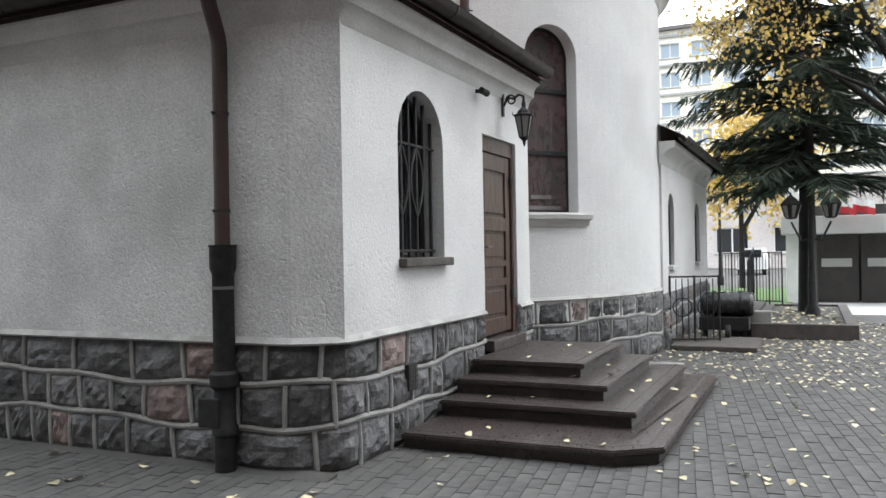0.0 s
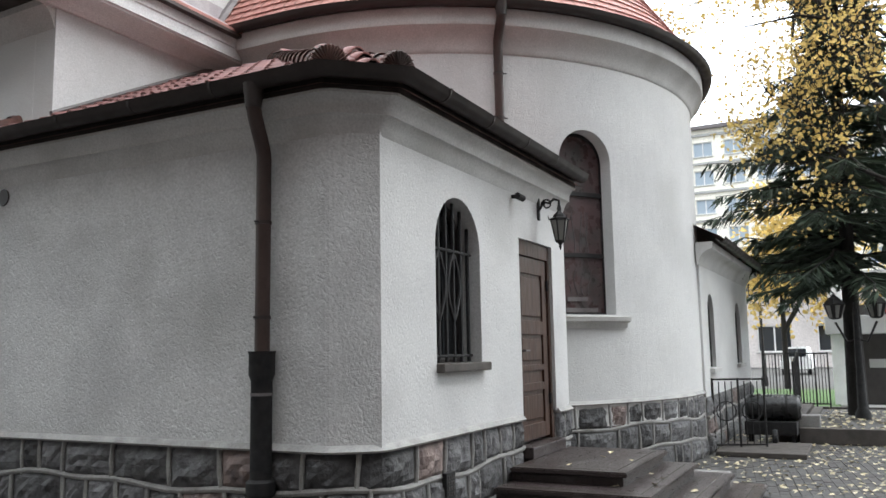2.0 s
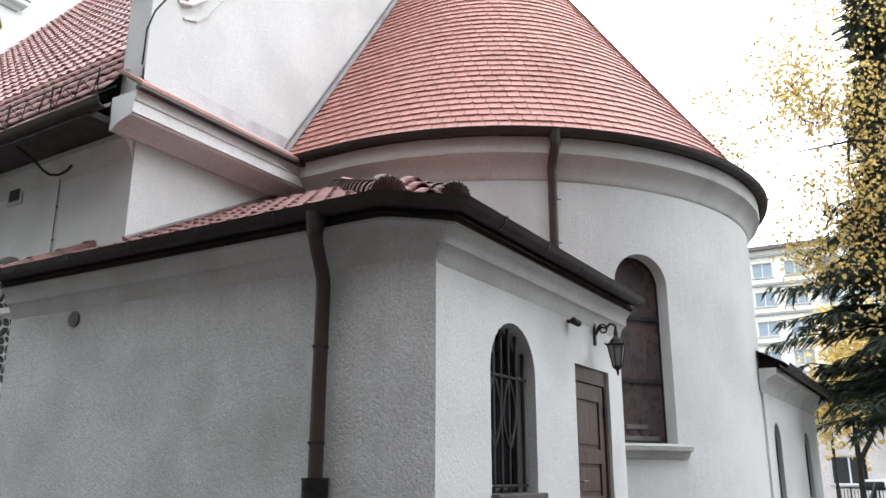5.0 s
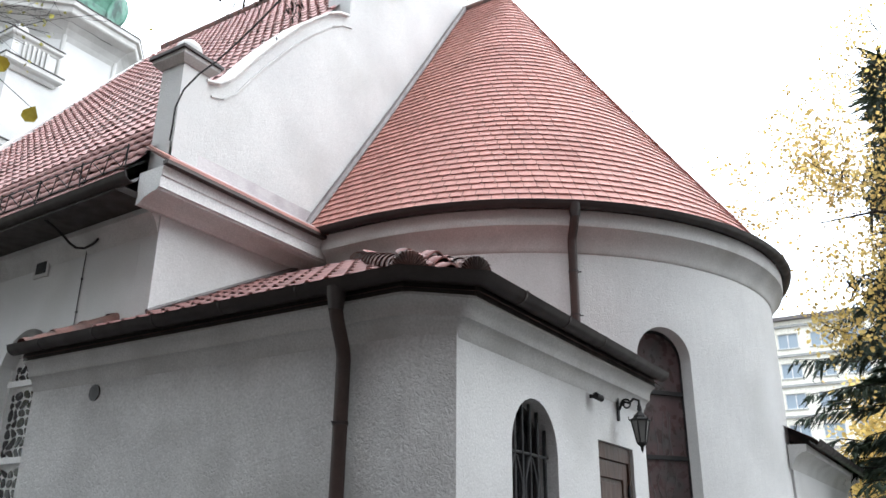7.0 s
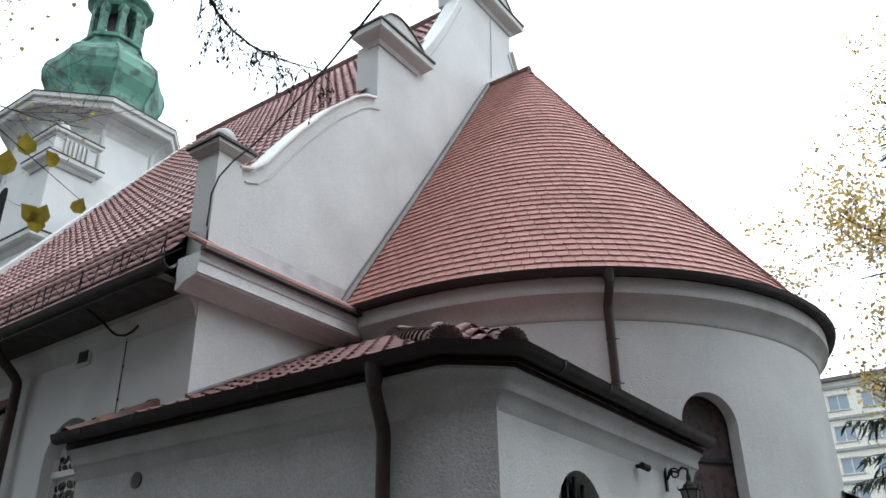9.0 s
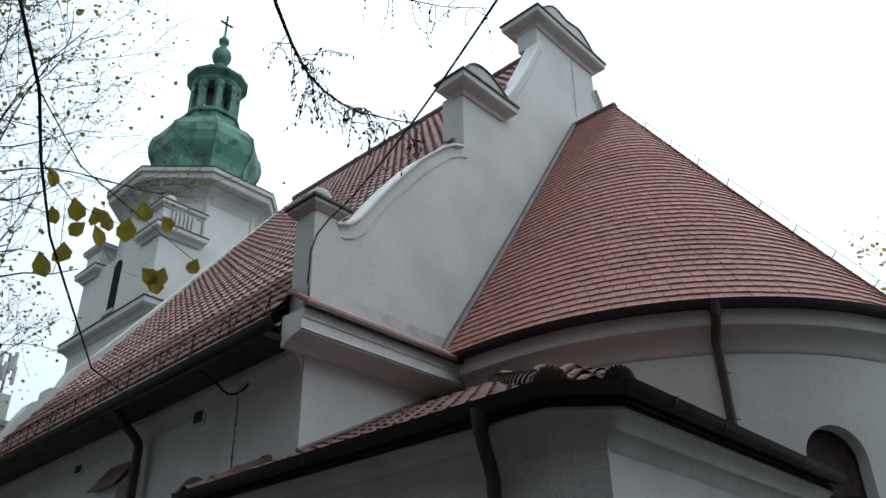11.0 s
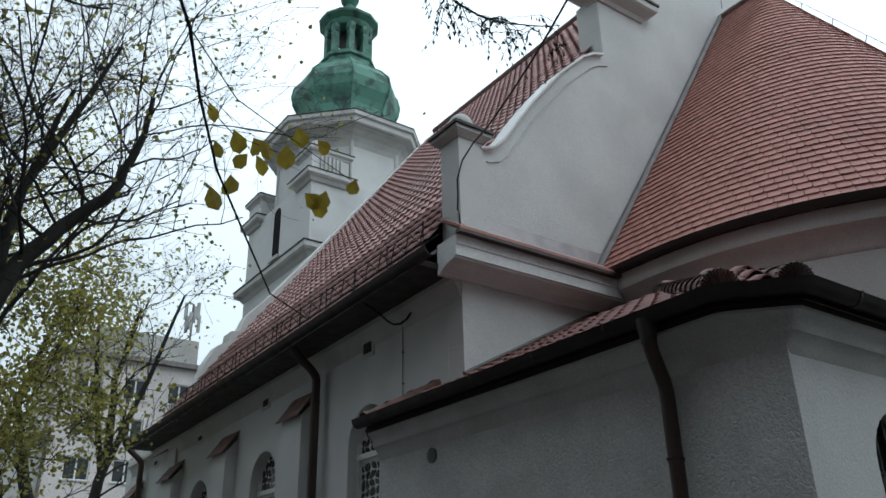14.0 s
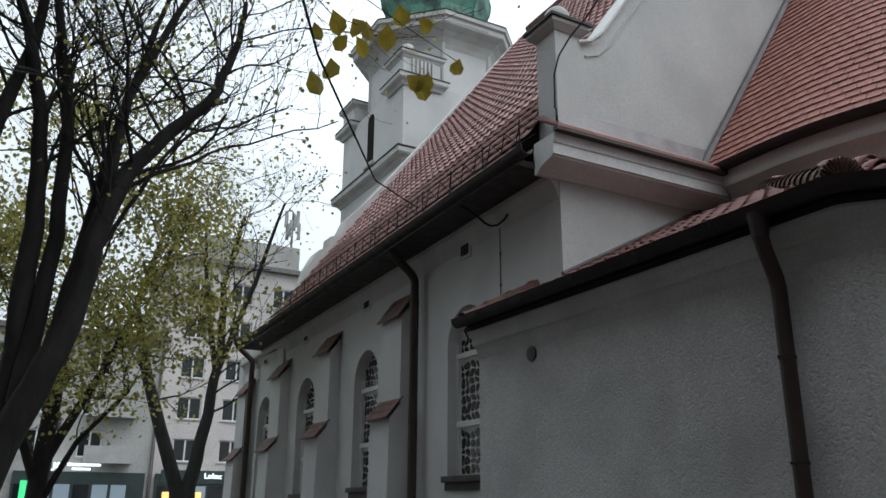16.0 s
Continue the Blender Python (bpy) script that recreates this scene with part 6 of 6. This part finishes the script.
# spruce with a golden tree growing through it
sp = thing("spruce", "dark spruce with drooping boughs in a stone planter", "tree", at=(17.2, 0.1, 0))
part("trunk", tube(bmesh.new(), [(17.2, 0.1, 0), (17.22, 0.08, 3), (17.2, 0.0, 7), (17.25, -0.2, 11.6)], 0.19, 12, 0.03), BARK, sp, smooth=True)
rng = random.Random(21)
vs, fs, wood = [], [], bmesh.new()
for k in range(150):
    z = 2.7 + 8.9 * (k / 150) ** 1.2
    a = rng.uniform(0, 2 * math.pi)
    high = min(max((z - 4.8) / 2.6, 0.0), 1.0)
    reach = (2.6 - 1.55 * high - 0.75 * max((z - 7.4) / 4.2, 0.0)) * rng.uniform(0.6, 1.08)
    p = Vector((17.2, 0.1 - 0.02 * z, z))
    tiltup = rng.uniform(-0.1, 0.6)
    pts = [p]
    n = 7
    for i in range(1, n + 1):
        t = i / n
        pts.append(p + Vector((math.cos(a), math.sin(a), 0)) * reach * t + Vector((0, 0, tiltup * t - 0.8 * t * t + 0.3 * t ** 3)) + Vector((rng.uniform(-1, 1), rng.uniform(-1, 1), rng.uniform(-1, 1))) * 0.05)
    tube(wood, pts, 0.035, 4, 0.006, caps=False)
    side = Vector((-math.sin(a), math.cos(a), 0))
    for i in range(1, n + 1):
        for sgn in (-1, 1):
            for q in range(5):
                o = len(vs)
                b = pts[i].lerp(pts[i - 1], rng.random())
                ln = 0.55 * (1.15 - i / n) + 0.14
                tip = b + side * sgn * ln * rng.uniform(0.5, 1.1) + (pts[i] - pts[i - 1]).normalized() * ln * 0.6 + Vector((0, 0, -rng.uniform(0.05, 0.32)))
                m = (b + tip) / 2
                wd = Vector((rng.uniform(-1, 1), rng.uniform(-1, 1), rng.uniform(-0.6, 0.6))).normalized() * 0.032
                vs += [tuple(b), tuple(m + wd), tuple(tip), tuple(m - wd), tuple(m + Vector((0, 0, -0.045)))]
                fs += [(o, o + 1, o + 2, o + 3), (o, o + 4, o + 2)]
                for _ in range(7):
                    o = len(vs)
                    c = b.lerp(tip, rng.random())
                    e = c + Vector((rng.uniform(-1, 1), rng.uniform(-1, 1), rng.uniform(-1.2, 0.3))) * 0.12
                    vs += [tuple(c + wd * 0.25), tuple(c - wd * 0.25), tuple(e)]
                    fs += [(o, o + 1, o + 2)]
part("boughs", wood, BARK, sp, kind="stuff")
part("needles", (vs, fs), NEEDLE, sp, kind="stuff")
leafy_tree("golden_tree", (16.2, -1.0, 0), [([(16.4, -2.2, 0), (16.3, -2.1, 3.0), (16.0, -1.6, 6.5), (15.6, -0.9, 9.6)], 0.14, 0.05),
                                             ([(16.3, -2.1, 3.0), (15.8, -1.0, 5.2), (15.4, 0.2, 7.6)], 0.09, 0.03),
                                             ([(16.3, -2.1, 3.0), (15.6, -0.2, 4.6), (15.2, 0.7, 5.6)], 0.08, 0.03),
                                             ([(16.2, -2.0, 4.0), (15.5, -2.6, 6.0), (15.3, -3.0, 8.0)], 0.08, 0.03),
                                             ([(16.0, -1.6, 6.0), (15.4, -0.6, 7.0), (14.9, 0.5, 7.2), (14.7, 1.4, 7.1)], 0.05, 0.012),
                                             ([(16.3, -2.1, 2.4), (15.4, -1.6, 3.3), (14.9, -0.9, 4.0), (14.8, 0.2, 4.6)], 0.07, 0.02)], 2, 10000, 0.068, LEAF_GOLD, 31, "slender tree with golden autumn leaves", minr=0.006, scatter=0.36)
leafy_tree("weeping_birch", (31, 2.3, 0), [([(31, 2.3, 0), (31, 2.3, 3), (31.1, 2.2, 5.5)], 0.12, 0.04), ([(31, 2.3, 2), (31, 1.4, 3.6), (31.1, 0.9, 4.8)], 0.09, 0.03)], 2, 5200, 0.15, LEAF_GOLD, 35, "weeping birch with pale golden leaves", drop=0.7, minr=0.008, scatter=1.0)

# ---- yard beyond the apse ----
pl = thing("tree_planter", "low planter of dark kerb stones round the spruce", "planter", at=(16.0, 0.2, 0))
for x0, x1, y0, y1 in ((14.0, 18.6, -0.62, -0.45), (14.0, 18.6, 0.75, 0.92), (13.85, 14.0, -0.62, 0.92), (18.6, 18.75, -0.62, 0.92)):
    part("kerb", boxed(x0, x1, y0, y1, 0, 0.24, 0.015), DARK_STONE, pl)
part("soil", boxed(14.0, 18.6, -0.45, 0.75, 0, 0.2), EARTH, pl)
vs, fs = [], []
rng = random.Random(77)
for k in range(160):
    leaf_at(vs, fs, (rng.uniform(14.1, 18.4), rng.uniform(-0.4, 0.7), 0.215), 0.08, (rng.uniform(-0.3, 0.3), rng.uniform(-0.3, 0.3)), rng.uniform(0, 6))
part("litter", (vs, fs), LEAF_FALLEN, pl, kind="stuff")
slab = part("low_platform", boxed(11.95, 13.35, 0.72, 1.88, 0, 0.07, 0.012), DARK_STONE)
tagged(slab, "low grey stone platform beside the apse", "platform")
tank = thing("garden_cart", "black barrel lying on a dark iron cart by the gate", "cart", at=(13.7, 1.3, 0))
bm = tube(bmesh.new(), [(13.7, y, 0.56) for y in (0.86, 0.9, 0.95, 1.55, 1.6, 1.64)], 0.2, 22)
for v in bm.verts:
    if v.co.y < 0.88 or v.co.y > 1.62:
        v.co.x, v.co.z = 13.7 + (v.co.x - 13.7) * 0.82, 0.56 + (v.co.z - 0.56) * 0.82
part("barrel", bm, BARREL, tank, "black steel barrel", smooth=True)
for y in (1.05, 1.45):
    part("hoop", tube(bmesh.new(), [(13.7, y - 0.015, 0.56), (13.7, y + 0.015, 0.56)], 0.208, 22), IRON, tank)
part("body", boxed(13.44, 13.96, 0.92, 1.66, 0.16, 0.36, 0.012), IRON, tank)
for x in (13.5, 13.9):
    for y in (0.98, 1.6):
        part("leg", boxed(x - 0.02, x + 0.02, y - 0.02, y + 0.02, 0.0, 0.165), IRON, tank)
part("wheel", lathe(bmesh.new(), [(0.12, 0), (0.13, 0.02), (0.13, 0.05), (0.12, 0.07)], 0, 0, 16), IRON, tank).matrix_basis = Matrix.Translation((13.3, 1.25, 0.13)) @ Matrix.Rotation(math.pi / 2, 4, "X")
pier = part("stone_pier", boxed(14.02, 14.32, 0.62, 0.94, 0, 0.42, 0.02), MORTAR)
tagged(pier, "short grey stone pier at the foot of the railing", "pier")


def railing(name, p, q, h, label, n, ornate=False):
    p, q = Vector(p), Vector(q)
    t = thing(name, label, "railing", "yard railings", at=tuple(p))
    for k in range(n + 1):
        a = p.lerp(q, k / n)
        part("post", tube(bmesh.new(), [a, a + Vector((0, 0, h))], 0.016, 6), IRON, t)
        if k < n:
            b = p.lerp(q, (k + 1) / n)
            for i in range(1, 4):
                c = a.lerp(b, i / 4)
                part("baluster", tube(bmesh.new(), [c + Vector((0, 0, 0.1)), c + Vector((0, 0, h - 0.05))], 0.008, 5), IRON, t)
            if ornate:
                c = a.lerp(b, 0.5)
                d = (q - p).normalized()
                part("ring", tube(bmesh.new(), [c + d * 0.14 * math.cos(s) + Vector((0, 0, h * 0.55 + 0.14 * math.sin(s))) for s in [2 * math.pi * i / 12 for i in range(13)]], 0.009, 5), IRON, t)
    for z in (0.1, h - 0.02):
        part("rail", tube(bmesh.new(), [p + Vector((0, 0, z)), q + Vector((0, 0, z))], 0.014, 6), IRON, t)
    return t


railing("stair_railing", (13.9, 0.95, 0.15), (18.5, 1.15, 0.35), 1.1, "black wrought-iron stair railing with rings", 5, True)
railing("fence", (18.6, 1.85, 0.2), (18.6, 0.6, 0.2), 1.15, "black iron fence across the yard", 5)
railing("garden_gate", (12.45, 1.95, 0.0), (12.72, 1.28, 0.0), 1.05, "black scrolled iron gate beside the wing", 2, True)
wallp = part("retaining_wall", boxed(14.0, 19, 0.93, 1.25, 0, 0.30, 0.02), DARK_STONE)
tagged(wallp, "low dark stone retaining wall under the railing", "wall")
lawn = part("lawn", boxed(19.5, 30, 0.5, 3.5, -0.028, 0.03), GRASS)
tagged(lawn, "green strip of lawn beyond the fence", "lawn", kind="structure")
fore = part("forecourt", boxed(18.9, 27, -9, 0.35, -0.028, 0.012), CONCRETE)
tagged(fore, "pale concrete forecourt", "pavement", kind="structure")

# entrance building with dark doors
ent = thing("entrance_building", "dark panelled entrance with concrete canopy beam", "building", at=(24, -3, 0))
part("wall", boxed(23.4, 24.0, -12, 0.55, 0, 2.5), DARK_PANEL, ent)
part("pier", boxed(22.6, 23.38, 0.30, 0.62, 0, 3.2, 0.01), WHITE_PAINT, ent, "white pier")
bm = boxed(22.2, 23.1, -9, 0.72, 1.75, 2.2, 0.02)
part("canopy_beam", bm, CONCRETE, ent, "board-marked concrete canopy beam")
for k in range(7):
    y0 = -0.05 - k * 1.05
    d = part("door_panel", boxed(22.9, 22.98, y0 - 1.0, y0, 0.02, 1.74, 0.01), DARK_PANEL, ent)
    part("sign_plate", boxed(22.885, 22.899, y0 - 0.85, y0 - 0.15, 0.92, 1.13), CONCRETE, d, "pale grey plate")
flag = thing("flag_pair", "white and red flags on short poles", "flag", at=(22.0, -0.8, 2.2))
for y, s in ((-0.9, 1), (-0.5, -1)):
    part("pole", tube(bmesh.new(), [(22.3, y, 2.15), (21.9, y - 0.1 * s, 2.75)], 0.015, 6), LEAD, flag)
    for z0, z1, mt in ((2.45, 2.62, WHITE_PAINT), (2.28, 2.448, RED_PAINT)):
        gv, gf = [], []
        for i in range(7):
            for z in (z0, z1):
                gv.append((21.95 + 0.03 * math.sin(i * 1.3), y - 0.08 * i, z - 0.018 * i + 0.01 * math.sin(i * 2)))
        gf = [(2 * i, 2 * i + 2, 2 * i + 3, 2 * i + 1) for i in range(6)]
        part("cloth", (gv, gf), mt, flag)


def street_lamp(at, h, label, heads=2, head=0.2):
    x, y = at
    t = thing("street_lamp", label, "street lamp", "old-style street lamps", at=(x, y, 0))
    part("post", lathe(bmesh.new(), [(0.13, 0), (0.13, 0.3), (0.08, 0.4), (0.06, 1.2), (0.045, h - 0.1), (0.02, h + 0.1)], x, y, 12), IRON, t, smooth=True)
    spots = [(x, y, h + 0.1)] if heads == 1 else [(x, y - 0.33, h - 0.2), (x, y + 0.33, h - 0.2), (x, y, h + 0.15)][:heads]
    for a, b, c in spots:
        if (a, b) != (x, y):
            part("arm", tube(bmesh.new(), [(x, y, h - 0.55), (a, (y + b) / 2, h - 0.6), (a, b, c - 0.05)], 0.02, 6), IRON, t)
        hd = part("lamp_head", lathe(bmesh.new(), [(0.05, c), (0.11, c + 0.02), (0.19, c + head * 1.6), (0.21, c + head * 1.65), (0.12, c + head * 2.3), (0.03, c + head * 2.7), (0.01, c + head * 3.1)], a, b, 6), IRON, t)
        part("lamp_glass", lathe(bmesh.new(), [(0.113, c + 0.03), (0.188, c + head * 1.55)], a, b, 6, 0.26), LAMP_GLASS, hd)


street_lamp((16.2, 0.02), 2.15, "black lantern post with two heads before the spruce", 2, 0.16)
street_lamp((33, 3.25), 3.6, "black old-style street lamp in the distance", 3, 0.28)
street_lamp((2.75, 42), 4.2, "black old-style street lamp by the shops", 3, 0.45)

# far street on that side
def block(name, label, y0, y1, x, z, floors, mat, pane, win_w, win_h, gap, first, along="y", depth=10, sill=True, ground=3.4):
    """A house with a row of windows on each storey, its front at x (along y) or at y = x (along x)."""
    t = thing(name, label, "building", "street houses", at=(x, (y0 + y1) / 2, 0) if along == "y" else ((y0 + y1) / 2, x, 0))
    P = (lambda a, d, zz: (x + d, a, zz)) if along == "y" else (lambda a, d, zz: (a, x + d, zz))

    def slab(a0, a1, d0, d1, z0, z1):
        p, q = P(a0, d0, z0), P(a1, d1, z1)
        return boxed(min(p[0], q[0]), max(p[0], q[0]), min(p[1], q[1]), max(p[1], q[1]), z0, z1)

    wins = []
    for f in range(floors):
        zz = ground + f * (z - ground - 0.6) / floors + 0.75
        a = y0 + first
        while a + win_w < y1 - 0.3:
            wins.append((a, zz))
            a += win_w + gap
    bm = bmesh.new()
    wall_with_holes(bm, [(y0, 0), (y1, 0), (y1, z), (y0, z)], [[(a, b), (a + win_w, b), (a + win_w, b + win_h), (a, b + win_h)] for a, b in wins], lambda a, b, d: P(a, d, b), 0.35)
    part("wall", bm, mat, t)
    part("back", slab(y0, y1, 2, depth, 0, z), mat, t)
    part("roof", slab(y0 - 0.4, y1 + 0.4, -0.5, depth, z, z + 0.35), LEAD, t)
    for a, b in wins:
        w = part("window", slab(a - 0.02, a + win_w + 0.02, 0.2, 0.24, b - 0.02, b + win_h + 0.02), pane, t)
        m = win_w / 2
        fr = wall_with_holes(bmesh.new(), [(a, b), (a + win_w, b), (a + win_w, b + win_h), (a, b + win_h)],
                             [[(a + e0, b + 0.08), (a + e1, b + 0.08), (a + e1, b + win_h - 0.08), (a + e0, b + win_h - 0.08)] for e0, e1 in ((0.08, m - 0.05), (m + 0.05, win_w - 0.08))], lambda c, d, e: P(c, 0.13 + e, d), 0.06)
        part("frame", fr, WHITE_PAINT, w)
        if sill:
            part("sill", slab(a - 0.1, a + win_w + 0.1, -0.1, 0.13, b - 0.1, b - 0.021), CONCRETE, w)
    return t


flats = block("apartment_block", "tall white apartment block with blue-grey windows", -10, 22, 84, 23.5, 7, FACADE_W, PANE_SKY, 1.9, 1.5, 1.1, 0.8, ground=2.2)
for k in range(8):
    z = 2.2 + k * (23.5 - 2.8) / 7
    part("storey_band", boxed(83.8, 83.99, -10, 22, z - 0.12, z + 0.12), CONCRETE, flats)
block("shop_house", "low pale shop house across the far street", -8, 24, 60, 5.6, 1, FACADE_B, PANE, 2.2, 1.8, 1.6, 0.6, ground=0.3)
for k, (y, colr) in enumerate(((2.9, WHITE_PAINT),)):
    car = thing("parked_car", "white" + " car parked in the far street", "car", "parked cars", at=(45, y, 0))
    part("body", prism(bmesh.new(), [(-0.9, 0.3), (0.9, 0.3), (0.95, 0.75), (0.8, 0.85), (0.65, 1.4), (-0.65, 1.4), (-0.8, 0.85), (-0.95, 0.75)], lambda a, b, d, y=y: (45 + d, y + a * 0.8, b), 3.9), colr, car)
    part("rear_window", boxed(44.97, 44.995, y - 0.5, y + 0.5, 0.92, 1.32, 0.01), PANE, car)
    for s in (-0.6, 0.6):
        part("wheel", tube(bmesh.new(), [(45.5, y + s - 0.1, 0.3), (45.5, y + s + 0.1, 0.3)], 0.3, 14), IRON, car)

# street on the other side: shops and flats
h1 = block("corner_house", "old grey house with balconies above lit shops", -12, 10.2, 60, 12.6, 3, FACADE_A, PANE, 1.5, 1.7, 1.75, 1.1, along="x", ground=3.7)
h2 = block("tall_house", "taller pinkish apartment house with white windows", 10.3, 34, 60, 18.8, 5, FACADE_B, PANE, 1.7, 1.55, 1.5, 1.2, along="x", ground=3.6)
part("stair_tower", boxed(12.5, 20, 60.5, 66, 18.9, 21.3), FACADE_A, h2)
for x0 in (6.0,):
    for z in (4.2, 7.2):
        b = part("balcony", boxed(x0 - 0.3, x0 + 2.8, 58.8, 59.98, z - 0.15, z), CONCRETE, h1, "balcony with railing")
        part("balcony_rail", boxed(x0 - 0.3, x0 + 2.8, 58.8, 58.86, z, z + 0.95), CONCRETE, b)
part("rain_pipe", tube(bmesh.new(), [(10.15, 59.85, 0), (10.15, 59.85, 12.5)], 0.09, 8), LEAD, h1)
for x0, x1, mt in ((1.8, 9.8, SHOP_DARK), (10.5, 16.0, SHOP_DARK)):
    shop = part("shop_front", boxed(x0, x1, 59.55, 59.95, 0.0, 3.5, 0.02), mt, h1, "dark shopfront")
    n = int((x1 - x0) / 1.15)
    for k in range(n):
        a = x0 + 0.15 + k * 1.15
        part("shop_pane", boxed(a, a + 0.95, 59.5, 59.54, 0.3, 2.7), PANE_SKY if (k * 7) % 3 else PANE, shop)
part("shop_light", boxed(11.0, 13.6, 59.44, 59.49, 0.5, 2.3), SHOP_LIT, h2, "warm lit shop window")
part("sign_strip", boxed(2.3, 2.75, 59.4, 59.5, 0.3, 2.9), SIGN_GREEN, h1, "green lit sign strip")
part("shop_fascia", boxed(10.8, 16, 59.45, 59.54, 2.85, 3.75), SHOP_DARK, h2)


def lettering(text, size, x, y, z, parent, mat):
    cu = bpy.data.curves.new("lettering", "FONT")
    cu.body, cu.size, cu.extrude = text, size, 0.04
    tmp = new("tmp", cu)
    me = bpy.data.meshes.new_from_object(tmp.evaluated_get(bpy.context.evaluated_depsgraph_get()))
    bpy.data.objects.remove(tmp)
    me.materials.clear()
    me.materials.append(mat)
    ob = new("lettering", me)
    ob.parent = parent
    off = parent.location
    ob.matrix_basis = Matrix.Translation(Vector((x, y, z)) - off) @ Matrix.Rotation(math.pi, 4, "Z") @ Matrix.Rotation(math.pi / 2, 4, "X") @ Matrix.Scale(-1, 4, (1, 0, 0))
    return ob


lettering("SKUP", 0.72, 2.9, 59.4, 3.55, h1, SIGN_LIT)
part("sign_bars", box(boxed(4.9, 6.9, 59.4, 59.5, 3.86, 4.02), 5.2, 6.3, 59.4, 59.5, 3.6, 3.74), SIGN_LIT, h1, "white bars of unreadable lettering")
lettering("Lokac", 0.52, 13.7, 59.35, 3.22, h2, SIGN_LIT)
mast = thing("antenna_mast", "rooftop mast with phone antennas", "antenna", at=(19.4, 61, 21))
part("mast", tube(bmesh.new(), [(19.4, 61, 18.8), (19.4, 61, 24.5)], 0.09, 6), LEAD, mast)
for k in range(6):
    a = 2 * math.pi * k / 6
    part("panel_antenna", boxed(-0.12, 0.12, -0.1, 0.1, 22.2 + (k % 2) * 0.9, 23.6 + (k % 2) * 0.9), CONCRETE, mast).location = (19.4 + 0.55 * math.cos(a), 61 + 0.55 * math.sin(a), 0)

# unseen plain walls behind the camera, added to shade the vestry and close the place
back = part("wall_west", boxed(-6.6, -6.0, -10, 15, 0, 16.5), SHADE_WALL)
tagged(back, "unseen dark wall added to keep skylight off the vestry", "wall", kind="structure")
south = part("wall_south", boxed(-5.99, 12, -10.0, -9.4, 0, 16.5), SHADE_WALL)
tagged(south, "unseen dark wall added to keep skylight off the vestry", "wall", kind="structure")
